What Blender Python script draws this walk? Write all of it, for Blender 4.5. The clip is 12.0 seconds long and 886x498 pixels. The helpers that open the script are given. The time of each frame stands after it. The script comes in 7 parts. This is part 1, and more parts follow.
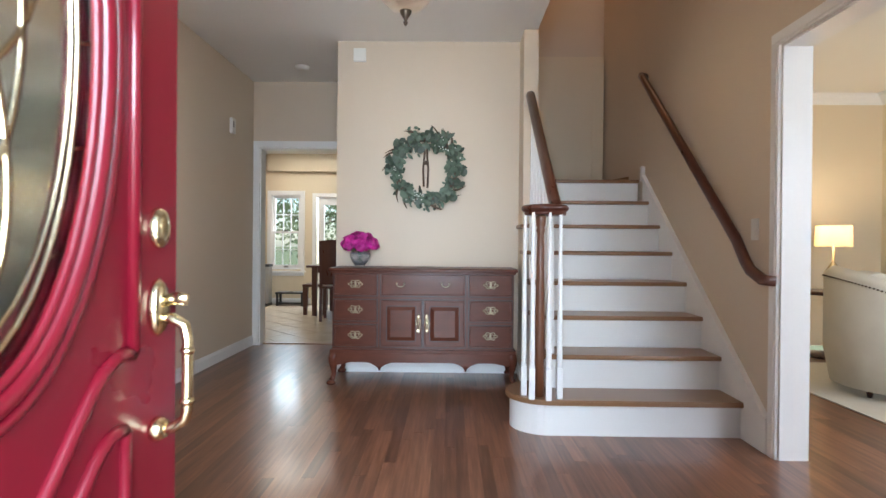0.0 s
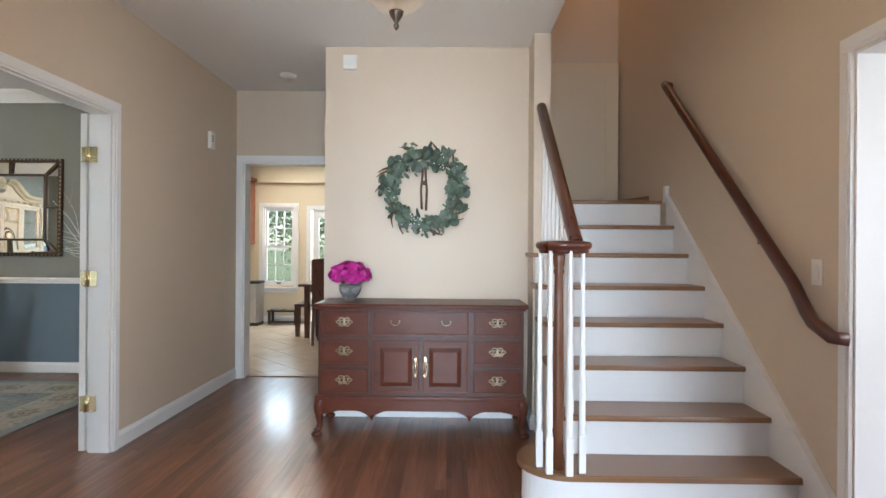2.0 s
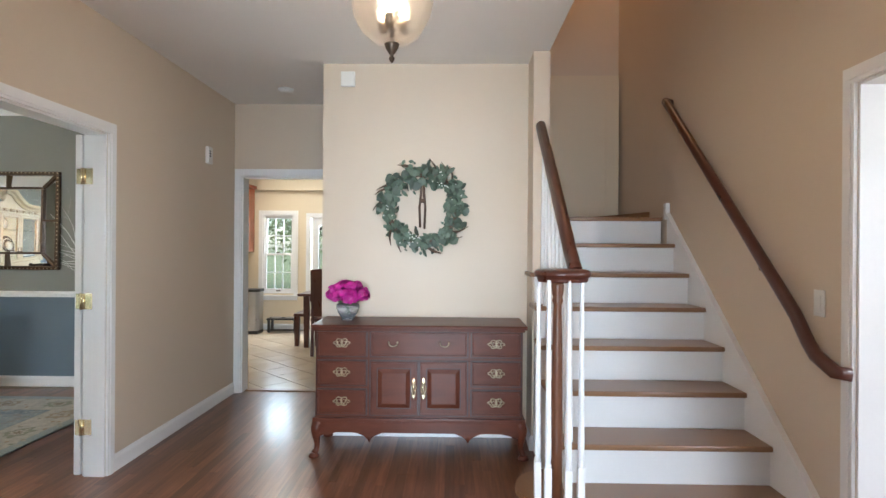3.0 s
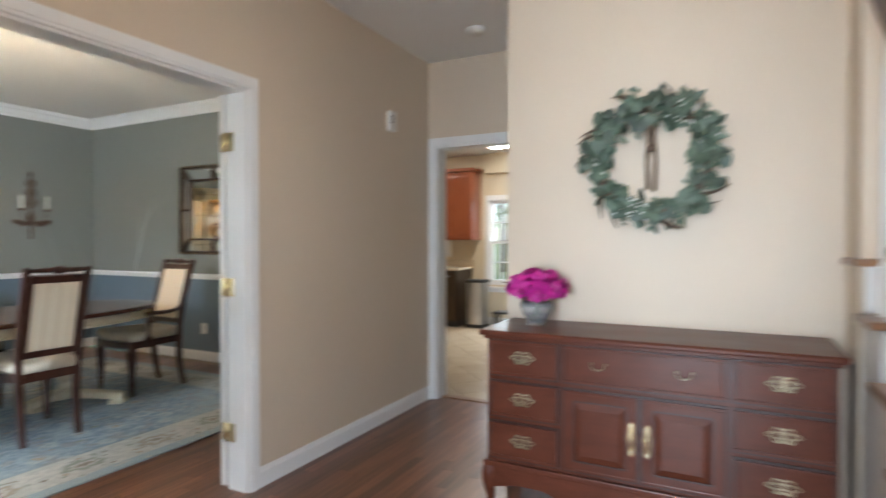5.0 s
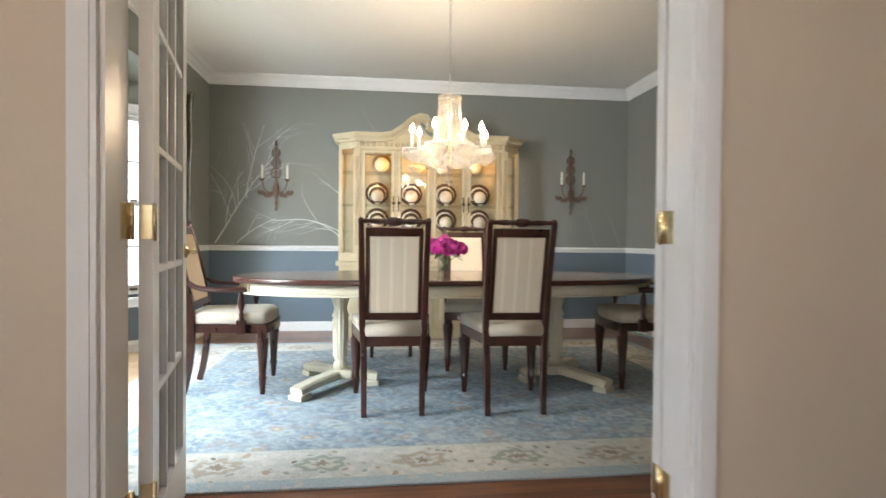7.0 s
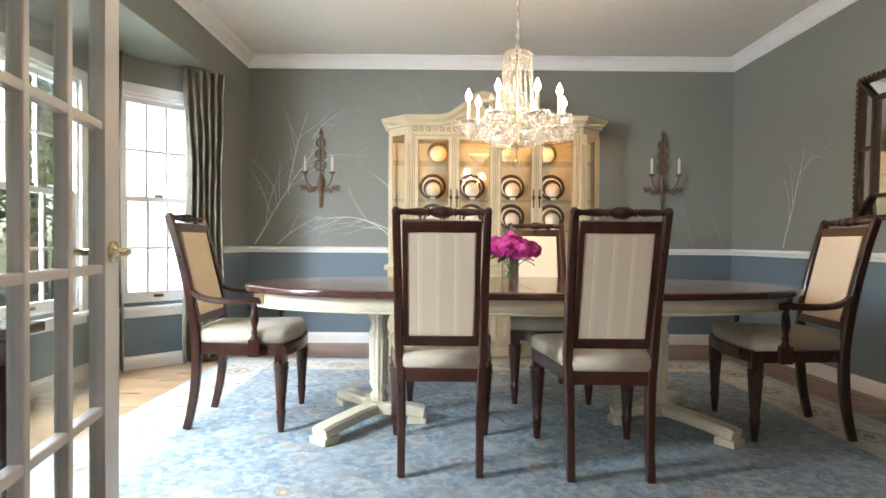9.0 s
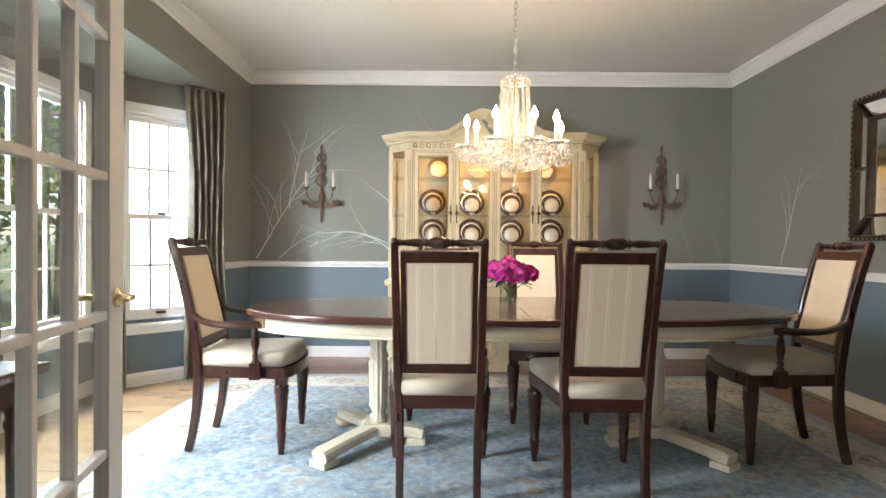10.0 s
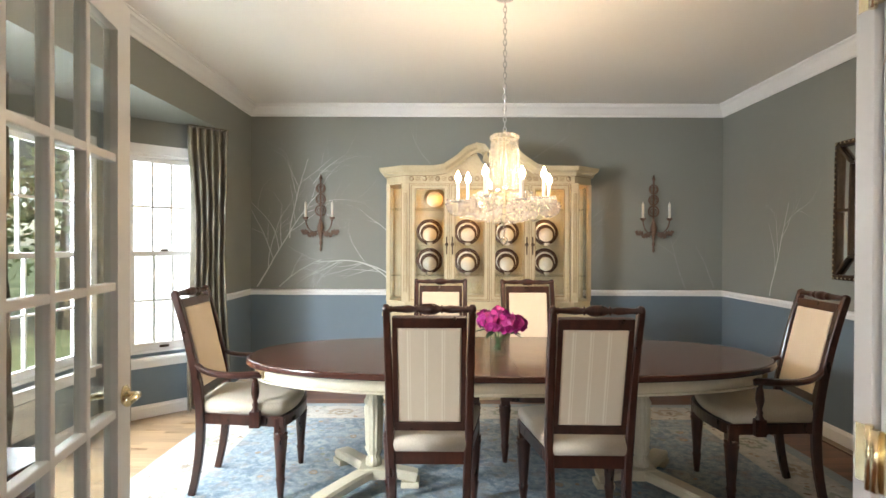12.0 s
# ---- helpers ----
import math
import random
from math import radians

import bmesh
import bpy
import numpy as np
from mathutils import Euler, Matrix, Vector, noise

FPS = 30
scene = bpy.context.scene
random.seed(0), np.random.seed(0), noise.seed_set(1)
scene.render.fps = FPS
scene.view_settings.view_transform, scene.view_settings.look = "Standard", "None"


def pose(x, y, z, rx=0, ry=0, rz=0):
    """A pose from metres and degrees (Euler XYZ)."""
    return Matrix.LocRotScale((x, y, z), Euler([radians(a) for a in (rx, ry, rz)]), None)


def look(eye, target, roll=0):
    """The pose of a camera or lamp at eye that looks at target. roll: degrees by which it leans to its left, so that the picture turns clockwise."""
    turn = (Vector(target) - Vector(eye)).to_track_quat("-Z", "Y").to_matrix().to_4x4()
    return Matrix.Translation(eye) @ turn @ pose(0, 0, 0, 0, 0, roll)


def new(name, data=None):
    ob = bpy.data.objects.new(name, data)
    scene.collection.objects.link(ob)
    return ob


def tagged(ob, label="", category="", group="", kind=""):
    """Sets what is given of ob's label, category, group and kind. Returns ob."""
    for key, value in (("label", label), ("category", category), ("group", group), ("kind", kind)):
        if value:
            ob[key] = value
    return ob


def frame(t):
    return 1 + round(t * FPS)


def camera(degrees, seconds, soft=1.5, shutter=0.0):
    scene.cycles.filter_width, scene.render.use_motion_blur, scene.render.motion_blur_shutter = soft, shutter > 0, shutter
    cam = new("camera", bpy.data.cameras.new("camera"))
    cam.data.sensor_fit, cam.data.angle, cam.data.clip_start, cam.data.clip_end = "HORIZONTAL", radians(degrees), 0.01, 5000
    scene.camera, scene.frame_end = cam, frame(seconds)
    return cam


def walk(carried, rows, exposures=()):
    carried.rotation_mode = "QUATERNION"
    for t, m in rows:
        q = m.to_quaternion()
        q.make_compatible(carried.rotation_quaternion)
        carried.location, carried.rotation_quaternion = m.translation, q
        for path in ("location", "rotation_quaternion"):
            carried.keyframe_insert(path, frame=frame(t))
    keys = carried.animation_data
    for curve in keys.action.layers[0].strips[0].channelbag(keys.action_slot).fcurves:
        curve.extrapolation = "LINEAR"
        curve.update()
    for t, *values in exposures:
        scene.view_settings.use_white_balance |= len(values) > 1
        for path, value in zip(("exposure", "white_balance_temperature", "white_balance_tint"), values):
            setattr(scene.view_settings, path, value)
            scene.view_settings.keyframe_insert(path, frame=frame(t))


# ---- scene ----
cam = camera(77.3, 12.0, shutter=0.5)
PATH = [
    (0, (1.549, 1.669, 1.027), (1.522, 3.669, 1.017), 0.5),
    (0.5, (1.56, 1.9, 1.057), (1.525, 3.899, 1.045), 0.4),
    (1, (1.554, 2.064, 1.084), (1.516, 4.063, 1.076), 0.4),
    (1.5, (1.534, 2.146, 1.137), (1.503, 4.146, 1.136), 0.4),
    (2, (1.546, 2.149, 1.218), (1.515, 4.149, 1.22), 0.4),
    (2.5, (1.555, 2.134, 1.293), (1.525, 4.134, 1.295), 0.4),
    (4.5, (1.626, 2.931, 1.429), (1.277, 4.901, 1.399), 0.3),
    (5, (1.655, 3.387, 1.263), (0.746, 5.169, 1.236), -0.0),
    (5.5, (1.589, 3.846, 1.144), (0.179, 5.264, 1.111), -0.1),
    (6, (1.449, 4.221, 1.078), (-0.302, 5.187, 1.046), -0.0),
    (6.5, (1.214, 4.445, 1.031), (-0.711, 4.986, 0.999), 0.2),
    (7, (0.896, 4.573, 0.988), (-1.088, 4.818, 0.957), 0.5),
    (9, (0.086, 4.677, 0.97), (-1.914, 4.684, 0.945), 0.4),
    (9.5, (0.09, 4.689, 1.023), (-1.91, 4.689, 1.005), 0.4),
    (10, (0.12, 4.692, 1.077), (-1.88, 4.693, 1.064), 0.4),
    (10.5, (0.151, 4.704, 1.14), (-1.849, 4.705, 1.127), 0.3),
    (11, (0.178, 4.713, 1.209), (-1.822, 4.711, 1.196), 0.3),
    (11.5, (0.199, 4.72, 1.282), (-1.801, 4.717, 1.271), 0.3),
    (12, (0.230, 4.744, 1.352), (-1.77, 4.737, 1.339), 0.2),
]
walk(cam, [(t, look(eye, target, roll)) for t, eye, target, roll in PATH], exposures=[(0.0, 0.88, 5950, 10), (1.5, 1.02, 5900, 10), (2.5, 1.08, 5900, 10), (4.5, 1.18, 5900, 10), (5.0, 1.1, 5950, 10), (5.5, 1.15, 6100, 10), (6.5, 1.08, 6300, 11), (7.5, 1.0, 6300, 12), (9.0, 1.05, 6350, 14), (12.0, 1.03, 6650, 14)])

# ---- world, sun, daylight at the openings, exposure ----
world = bpy.data.worlds.new("sky")
world.use_nodes = True
scene.world = world
_sky = world.node_tree.nodes.new("ShaderNodeTexSky")
_sky.sky_type = "NISHITA"
_sky.sun_disc = False
_sky.sun_elevation, _sky.sun_rotation = radians(58), radians(80)
_back = world.node_tree.nodes["Background"]
_back.inputs["Strength"].default_value = 0.15
world.node_tree.links.new(_sky.outputs[0], _back.inputs["Color"])


def sun_lamp(energy, elevation, azimuth, spread):
    data = bpy.data.lights.new("sun", "SUN")
    data.energy, data.angle, data.color = energy, radians(spread), (1.0, 0.95, 0.88)
    ob = new("sun", data)
    e, a = radians(elevation), radians(azimuth)
    way = Vector((math.sin(a) * math.cos(e), math.cos(a) * math.cos(e), math.sin(e)))
    ob.matrix_world = look(way * 40, (0, 0, 0))


def area_lamp(name, eye, target, w, h, watts, color):
    data = bpy.data.lights.new(name, "AREA")
    data.shape, data.size, data.size_y, data.energy, data.color = "RECTANGLE", w, h, watts, color
    new(name, data).matrix_world = look(eye, target)


def point_lamp(name, place, watts, color, radius):
    data = bpy.data.lights.new(name, "POINT")
    data.energy, data.color, data.shadow_soft_size = watts, color, radius
    new(name, data).location = place


DAY = (0.83, 0.93, 1.0)
WARM = (1.0, 0.75, 0.47)
sun_lamp(5.0, 58, 80, 6)
area_lamp("sky_light_bay", (-2.8, 0.95, 3.15), (-2.8, 3.1, 0.0), 3.2, 1.2, 480, DAY)
area_lamp("sky_light_bay_east", (-0.85, 1.40, 1.9), (-5.0, 3.8, 1.8), 1.2, 1.6, 380, DAY)
area_lamp("sky_light_bay_side", (-4.95, 1.5, 2.3), (-3.4, 3.4, 0.8), 1.2, 1.6, 35, DAY)
area_lamp("sky_light_door", (2.05, -0.7, 1.45), (0.95, 4.2, 1.0), 2.8, 2.2, 400, (0.82, 0.92, 1.0))
area_lamp("sky_light_kitchen", (-0.6, 12.4, 2.3), (-0.6, 9.0, 0.2), 3.4, 1.5, 140, DAY)
# added fill through an unseen east window, brightens the west foyer wall
area_lamp("fill_light_living_east", (6.95, 2.6, 1.9), (-0.4, 5.4, 1.1), 1.5, 1.5, 75, (0.95, 0.97, 1.0))
area_lamp("sky_light_living", (4.6, 0.9, 1.9), (4.4, 5.0, 0.6), 1.9, 1.6, 45, (0.95, 0.97, 1.0))
for _k in range(4):
    _a = _k * math.pi / 2 + 0.4
    point_lamp("chandelier_glow", (-2.82 + 0.262 * math.cos(_a), 5.07 + 0.262 * math.sin(_a), 1.80), 4.6, WARM, 0.04)
point_lamp("pendant_glow", (1.335, 4.2, 2.28), 7.5, (1.0, 0.75, 0.5), 0.05)
point_lamp("table_lamp_glow", (5.2, 7.0, 1.22), 13.0, WARM, 0.06)
for _k in range(3):
    point_lamp("cabinet_glow", (-4.86, 4.62 + 0.525 * _k, 1.872), 2.0, (1.0, 0.46, 0.09), 0.02)
area_lamp("kitchen_ceiling_glow", (-1.1, 9.9, 2.5), (-1.1, 9.9, 0), 1.2, 0.9, 13, (1.0, 0.85, 0.65))
point_lamp("upstairs_glow", (2.70, 6.75, 4.6), 6.0, (1.0, 0.60, 0.32), 0.35)





# ---- materials ----
def surface(name, c1, c2, scale=6.0, rough=0.5, bump=0.0, stretch=(1, 1, 1), metal=0.0, fine=60.0, contrast=0.35, vary=0.0, coat=0.0, spec=0.5, islands=False, sheen=0.0):
    """A procedural surface: two colours mixed by coarse and fine noise in metres, with bump and uneven gloss."""
    m = bpy.data.materials.new(name)
    m.use_nodes = True
    nt = m.node_tree
    n, link = nt.nodes, nt.links.new
    b = n["Principled BSDF"]
    co = n.new("ShaderNodeTexCoord")
    mp = n.new("ShaderNodeMapping")
    mp.inputs["Scale"].default_value = stretch
    link(co.outputs["Object"], mp.inputs["Vector"])
    vec = mp.outputs["Vector"]
    if vary:
        rnd = n.new("ShaderNodeNewGeometry") if islands else n.new("ShaderNodeObjectInfo")
        rout = rnd.outputs["Random Per Island"] if islands else rnd.outputs["Random"]
        shift = n.new("ShaderNodeMath")
        shift.operation = "MULTIPLY"
        shift.inputs[1].default_value = 37.0
        link(rout, shift.inputs[0])
        add = n.new("ShaderNodeVectorMath")
        add.operation = "ADD"
        link(mp.outputs["Vector"], add.inputs[0])
        link(shift.outputs[0], add.inputs[1])
        vec = add.outputs[0]
    a = n.new("ShaderNodeTexNoise")
    a.inputs["Scale"].default_value, a.inputs["Detail"].default_value = scale, 4
    f = n.new("ShaderNodeTexNoise")
    f.inputs["Scale"].default_value, f.inputs["Detail"].default_value = fine, 3
    link(vec, a.inputs["Vector"])
    link(vec, f.inputs["Vector"])
    mixf = n.new("ShaderNodeMix")
    mixf.inputs[0].default_value = 0.4
    link(a.outputs["Fac"], mixf.inputs[2])
    link(f.outputs["Fac"], mixf.inputs[3])
    ramp = n.new("ShaderNodeMapRange")
    ramp.inputs["From Min"].default_value, ramp.inputs["From Max"].default_value = 0.5 - contrast, 0.5 + contrast
    link(mixf.outputs[0], ramp.inputs["Value"])
    mixc = n.new("ShaderNodeMix")
    mixc.data_type = "RGBA"
    mixc.inputs[6].default_value, mixc.inputs[7].default_value = (*c1, 1), (*c2, 1)
    link(ramp.outputs[0], mixc.inputs[0])
    out = mixc.outputs[2]
    if vary:
        hsv = n.new("ShaderNodeHueSaturation")
        val = n.new("ShaderNodeMapRange")
        val.inputs["To Min"].default_value, val.inputs["To Max"].default_value = 1 - vary, 1 + vary
        link(rout, val.inputs["Value"])
        link(val.outputs[0], hsv.inputs["Value"])
        link(out, hsv.inputs["Color"])
        out = hsv.outputs["Color"]
    link(out, b.inputs["Base Color"])
    rr = n.new("ShaderNodeMapRange")
    rr.inputs["To Min"].default_value, rr.inputs["To Max"].default_value = max(0.02, rough - 0.08), min(1, rough + 0.08)
    link(a.outputs["Fac"], rr.inputs["Value"])
    link(rr.outputs[0], b.inputs["Roughness"])
    b.inputs["Metallic"].default_value = metal
    b.inputs["Specular IOR Level"].default_value = spec
    b.inputs["Coat Weight"].default_value = coat
    b.inputs["Coat Roughness"].default_value = 0.12
    b.inputs["Sheen Weight"].default_value = sheen
    if bump:
        bp = n.new("ShaderNodeBump")
        bp.inputs["Strength"].default_value, bp.inputs["Distance"].default_value = bump, 0.004
        link(mixf.outputs[0], bp.inputs["Height"])
        link(bp.outputs[0], b.inputs["Normal"])
    return m


def clear(name, tint=(1, 1, 1), rough=0.0, ior=1.45):
    m = bpy.data.materials.new(name)
    m.use_nodes = True
    b = m.node_tree.nodes["Principled BSDF"]
    b.inputs["Base Color"].default_value = (*tint, 1)
    b.inputs["Roughness"].default_value, b.inputs["IOR"].default_value = rough, ior
    b.inputs["Transmission Weight"].default_value = 1.0
    return m


def pane_glass(name, tint=(0.97, 0.99, 0.98)):
    """Thin flat glass: see-through with a fresnel gloss."""
    m = bpy.data.materials.new(name)
    m.use_nodes = True
    nt = m.node_tree
    nt.nodes.remove(nt.nodes["Principled BSDF"])
    t, g, x, f = (nt.nodes.new("ShaderNode" + k) for k in ("BsdfTransparent", "BsdfGlossy", "MixShader", "LayerWeight"))
    t.inputs[0].default_value = (*tint, 1)
    g.inputs["Roughness"].default_value = 0.02
    f.inputs["Blend"].default_value = 0.5
    p = nt.nodes.new("ShaderNodeMath")
    p.operation = "POWER"
    p.inputs[1].default_value = 4.5
    q = nt.nodes.new("ShaderNodeMath")
    q.operation = "MULTIPLY_ADD"
    q.inputs[1].default_value, q.inputs[2].default_value = 0.7, 0.035
    nt.links.new(f.outputs["Facing"], p.inputs[0])
    nt.links.new(p.outputs[0], q.inputs[0])
    nt.links.new(q.outputs[0], x.inputs[0])
    nt.links.new(t.outputs[0], x.inputs[1])
    nt.links.new(g.outputs[0], x.inputs[2])
    nt.links.new(x.outputs[0], nt.nodes["Material Output"].inputs[0])
    return m


def glow(name, color, strength):
    m = bpy.data.materials.new(name)
    m.use_nodes = True
    b = m.node_tree.nodes["Principled BSDF"]
    b.inputs["Base Color"].default_value = (*color, 1)
    b.inputs["Emission Color"].default_value = (*color, 1)
    b.inputs["Emission Strength"].default_value = strength
    return m


M_BEIGE = surface("beige_wall_paint", (0.597, 0.499, 0.386), (0.637, 0.533, 0.412), 1.3, 0.55, 0.12, fine=160, contrast=0.5)
M_CREAM = surface("cream_wall_paint", (0.66, 0.56, 0.40), (0.70, 0.60, 0.44), 1.3, 0.6, 0.1, fine=160, contrast=0.5)
M_CEIL = surface("white_ceiling_paint", (0.80, 0.785, 0.75), (0.84, 0.825, 0.79), 1.0, 0.8, 0.1, fine=150)
M_TRIM = surface("white_trim_paint", (0.76, 0.76, 0.75), (0.82, 0.82, 0.81), 3, 0.32, 0.01, fine=90)
M_GREY = surface("grey_green_wall_paint", (0.200, 0.210, 0.188), (0.228, 0.238, 0.214), 1.6, 0.5, 0.12, fine=150)
M_BLUE = surface("slate_blue_wall_paint", (0.13, 0.175, 0.215), (0.15, 0.20, 0.24), 1.6, 0.5, 0.12, fine=150)
M_FLOOR = surface("oak_floor_varnish", (0.104, 0.042, 0.022), (0.258, 0.112, 0.060), 4, 0.29, 0.0, stretch=(9, 0.5, 9), fine=9, contrast=0.2, vary=0.32, coat=0.22)
M_FLOOR_ALL = surface("oak_floor_varnish_far", (0.104, 0.042, 0.022), (0.258, 0.112, 0.060), 4, 0.29, 0.0, stretch=(9, 0.5, 9), fine=9, contrast=0.2, vary=0.32, coat=0.22, islands=True)
for _m in (M_FLOOR, M_FLOOR_ALL):
    for _l in list(_m.node_tree.links):
        if _l.to_socket.name == "Roughness":
            _m.node_tree.links.remove(_l)
    _m.node_tree.nodes["Principled BSDF"].inputs["Roughness"].default_value = 0.3
# paler copy of the oak floor: window glare by the bay put into the colour
M_FLOOR_GLARE = surface("oak_floor_window_glare", (0.26, 0.165, 0.088), (0.42, 0.285, 0.165), 4, 0.30, 0.0, stretch=(9, 0.5, 9), fine=9, contrast=0.22, vary=0.22, coat=0.2, islands=True)
M_SUB = surface("dark_joint", (0.055, 0.022, 0.012), (0.075, 0.030, 0.016), 8, 0.7)
M_TREAD = surface("oak_tread_varnish", (0.20, 0.10, 0.046), (0.28, 0.15, 0.072), 5, 0.33, 0.0, stretch=(1.2, 12, 12), fine=30, coat=0.2)
M_RAIL = surface("mahogany_rail_varnish", (0.055, 0.014, 0.008), (0.092, 0.025, 0.013), 7, 0.3, 0.02, stretch=(3, 1, 1), fine=12, coat=0.12, contrast=0.8)
M_NEWEL = surface("brown_newel_varnish", (0.095, 0.034, 0.015), (0.175, 0.068, 0.031), 7, 0.32, 0.08, stretch=(9, 9, 1.5), fine=40)
M_MAHOG = surface("mahogany_veneer", (0.046, 0.0135, 0.0078), (0.140, 0.040, 0.020), 3, 0.36, 0.0, stretch=(1.0, 2.5, 4), fine=14, coat=0.05, spec=0.2, contrast=0.45)
M_CHAIR = surface("dark_chair_wood", (0.016, 0.0052, 0.0036), (0.060, 0.017, 0.009), 9, 0.3, 0.02, stretch=(3, 3, 1), fine=20, contrast=0.2, coat=0.32, spec=0.45)
M_TABLE = surface("dark_table_veneer", (0.045, 0.016, 0.012), (0.085, 0.030, 0.02), 3, 0.2, 0.04, stretch=(8, 1.2, 4), fine=30, coat=0.5)
M_CREAMW = surface("antique_cream_lacquer", (0.47, 0.39, 0.245), (0.60, 0.52, 0.35), 9, 0.4, 0.15, fine=60, contrast=0.22)
M_FABRIC = surface("pale_striped_fabric", (0.64, 0.53, 0.385), (0.72, 0.61, 0.455), 4, 0.85, 0.03, stretch=(4, 4, 0.15), fine=30, contrast=0.5, sheen=0.2)
M_IVORY = surface("ivory_table_lacquer", (0.52, 0.47, 0.34), (0.63, 0.575, 0.435), 9, 0.4, 0.12, fine=60, contrast=0.25)
M_GLAZE = surface("brown_antique_glaze", (0.22, 0.145, 0.07), (0.33, 0.235, 0.12), 12, 0.5, 0.1, fine=60)
M_STRIPE = surface("ivory_woven_stripe", (0.76, 0.67, 0.52), (0.80, 0.71, 0.56), 20, 0.6, 0.1, fine=120)
# bead wood, darkened to paint the shade in the gaps round the fronts
M_LINE = surface("dark_wood_and_gap_shade", (0.020, 0.006, 0.004), (0.035, 0.010, 0.006), 8, 0.4)
M_SEAT = surface("pale_seat_fabric", (0.43, 0.37, 0.28), (0.56, 0.49, 0.38), 8, 0.85, 0.3, fine=120, contrast=0.3, sheen=0.2)
M_BRASS = surface("polished_brass", (0.70, 0.58, 0.34), (0.84, 0.74, 0.50), 8, 0.2, 0.05, metal=1.0)
M_PEWTER = surface("aged_brass", (0.34, 0.28, 0.185), (0.48, 0.41, 0.28), 20, 0.35, 0.15, metal=1.0)
M_BRONZE = surface("dark_bronze", (0.06, 0.045, 0.035), (0.13, 0.09, 0.06), 20, 0.4, 0.2, metal=0.9)
M_RUST = surface("rusty_iron_gilt", (0.09, 0.055, 0.040), (0.20, 0.125, 0.085), 30, 0.6, 0.4, metal=0.3)
M_RED = surface("red_door_enamel", (0.112, 0.0034, 0.0105), (0.145, 0.0048, 0.0135), 2, 0.3, 0.06, fine=80, coat=0.3)
M_STEEL = surface("brushed_steel", (0.45, 0.45, 0.45), (0.6, 0.6, 0.6), 8, 0.3, 0.05, stretch=(20, 20, 1), metal=1.0)
M_BLACK = surface("black_plastic", (0.012, 0.012, 0.013), (0.03, 0.03, 0.03), 8, 0.4)
M_KWOOD = surface("cherry_cabinet_wood", (0.20, 0.045, 0.016), (0.30, 0.085, 0.032), 4, 0.3, 0.05, stretch=(6, 6, 1.2), fine=30, coat=0.3)
M_STONE = surface("beige_granite", (0.45, 0.36, 0.25), (0.66, 0.56, 0.42), 30, 0.2, 0.02, fine=160)
M_TILE = surface("beige_floor_tile", (0.52, 0.42, 0.30), (0.64, 0.54, 0.40), 5, 0.22, 0.06, fine=60, vary=0.06)
M_GROUT = surface("tile_grout", (0.30, 0.25, 0.19), (0.38, 0.32, 0.25), 20, 0.8, 0.1)
M_CURTAIN = surface("olive_satin_drape", (0.055, 0.046, 0.030), (0.20, 0.172, 0.110), 12, 0.38, 0.7, stretch=(2.4, 2.4, 1), fine=34, contrast=0.2, sheen=0.3)
M_TUB = surface("ivory_linen", (0.55, 0.52, 0.45), (0.66, 0.63, 0.56), 10, 0.85, 0.3, fine=180)
M_SHADE = surface("ivory_lamp_shade", (0.75, 0.66, 0.5), (0.8, 0.72, 0.56), 10, 0.8, 0.1)
M_LEAF = surface("eucalyptus_leaf", (0.040, 0.068, 0.045), (0.125, 0.165, 0.115), 22, 0.5, 0.1, vary=0.5)
M_STEM = surface("brown_twig", (0.06, 0.035, 0.02), (0.12, 0.07, 0.04), 30, 0.7, 0.3)
M_BERRY = surface("white_berry", (0.7, 0.7, 0.64), (0.8, 0.8, 0.75), 40, 0.4)
M_PETAL = surface("magenta_peony_petal", (0.32, 0.004, 0.145), (0.56, 0.022, 0.30), 30, 0.5, 0.1, vary=0.25, islands=True)
M_GREEN = surface("peony_leaf", (0.03, 0.075, 0.02), (0.07, 0.14, 0.04), 30, 0.45, 0.1, vary=0.2)
M_PLATE = surface("white_china", (0.72, 0.68, 0.6), (0.8, 0.76, 0.68), 10, 0.12)
M_PLATE_RIM = surface("dark_china_rim", (0.06, 0.035, 0.03), (0.12, 0.07, 0.05), 20, 0.15)
M_MURAL = surface("pale_branch_paint", (0.46, 0.475, 0.455), (0.72, 0.73, 0.70), 9, 0.6, 0.05, fine=40, contrast=0.2)
M_MURAL_DIM = surface("faint_branch_paint", (0.22, 0.235, 0.215), (0.29, 0.30, 0.275), 9, 0.6, 0.05, fine=40, contrast=0.2)
M_PLASTIC = surface("white_plastic", (0.72, 0.71, 0.67), (0.78, 0.77, 0.73), 10, 0.4)
M_CANDLE = surface("ivory_candle_wax", (0.72, 0.68, 0.58), (0.78, 0.74, 0.65), 20, 0.5)
M_GRASS = surface("lawn", (0.065, 0.085, 0.030), (0.12, 0.14, 0.06), 2, 0.9, 0.5, fine=30)
M_BARK = surface("grey_bark", (0.08, 0.06, 0.045), (0.16, 0.13, 0.10), 12, 0.9, 0.6, stretch=(2, 2, 0.5))
M_TREELEAF = surface("tree_leaf", (0.10, 0.14, 0.055), (0.20, 0.25, 0.12), 3, 0.6, 0.0, vary=0.4, islands=True)


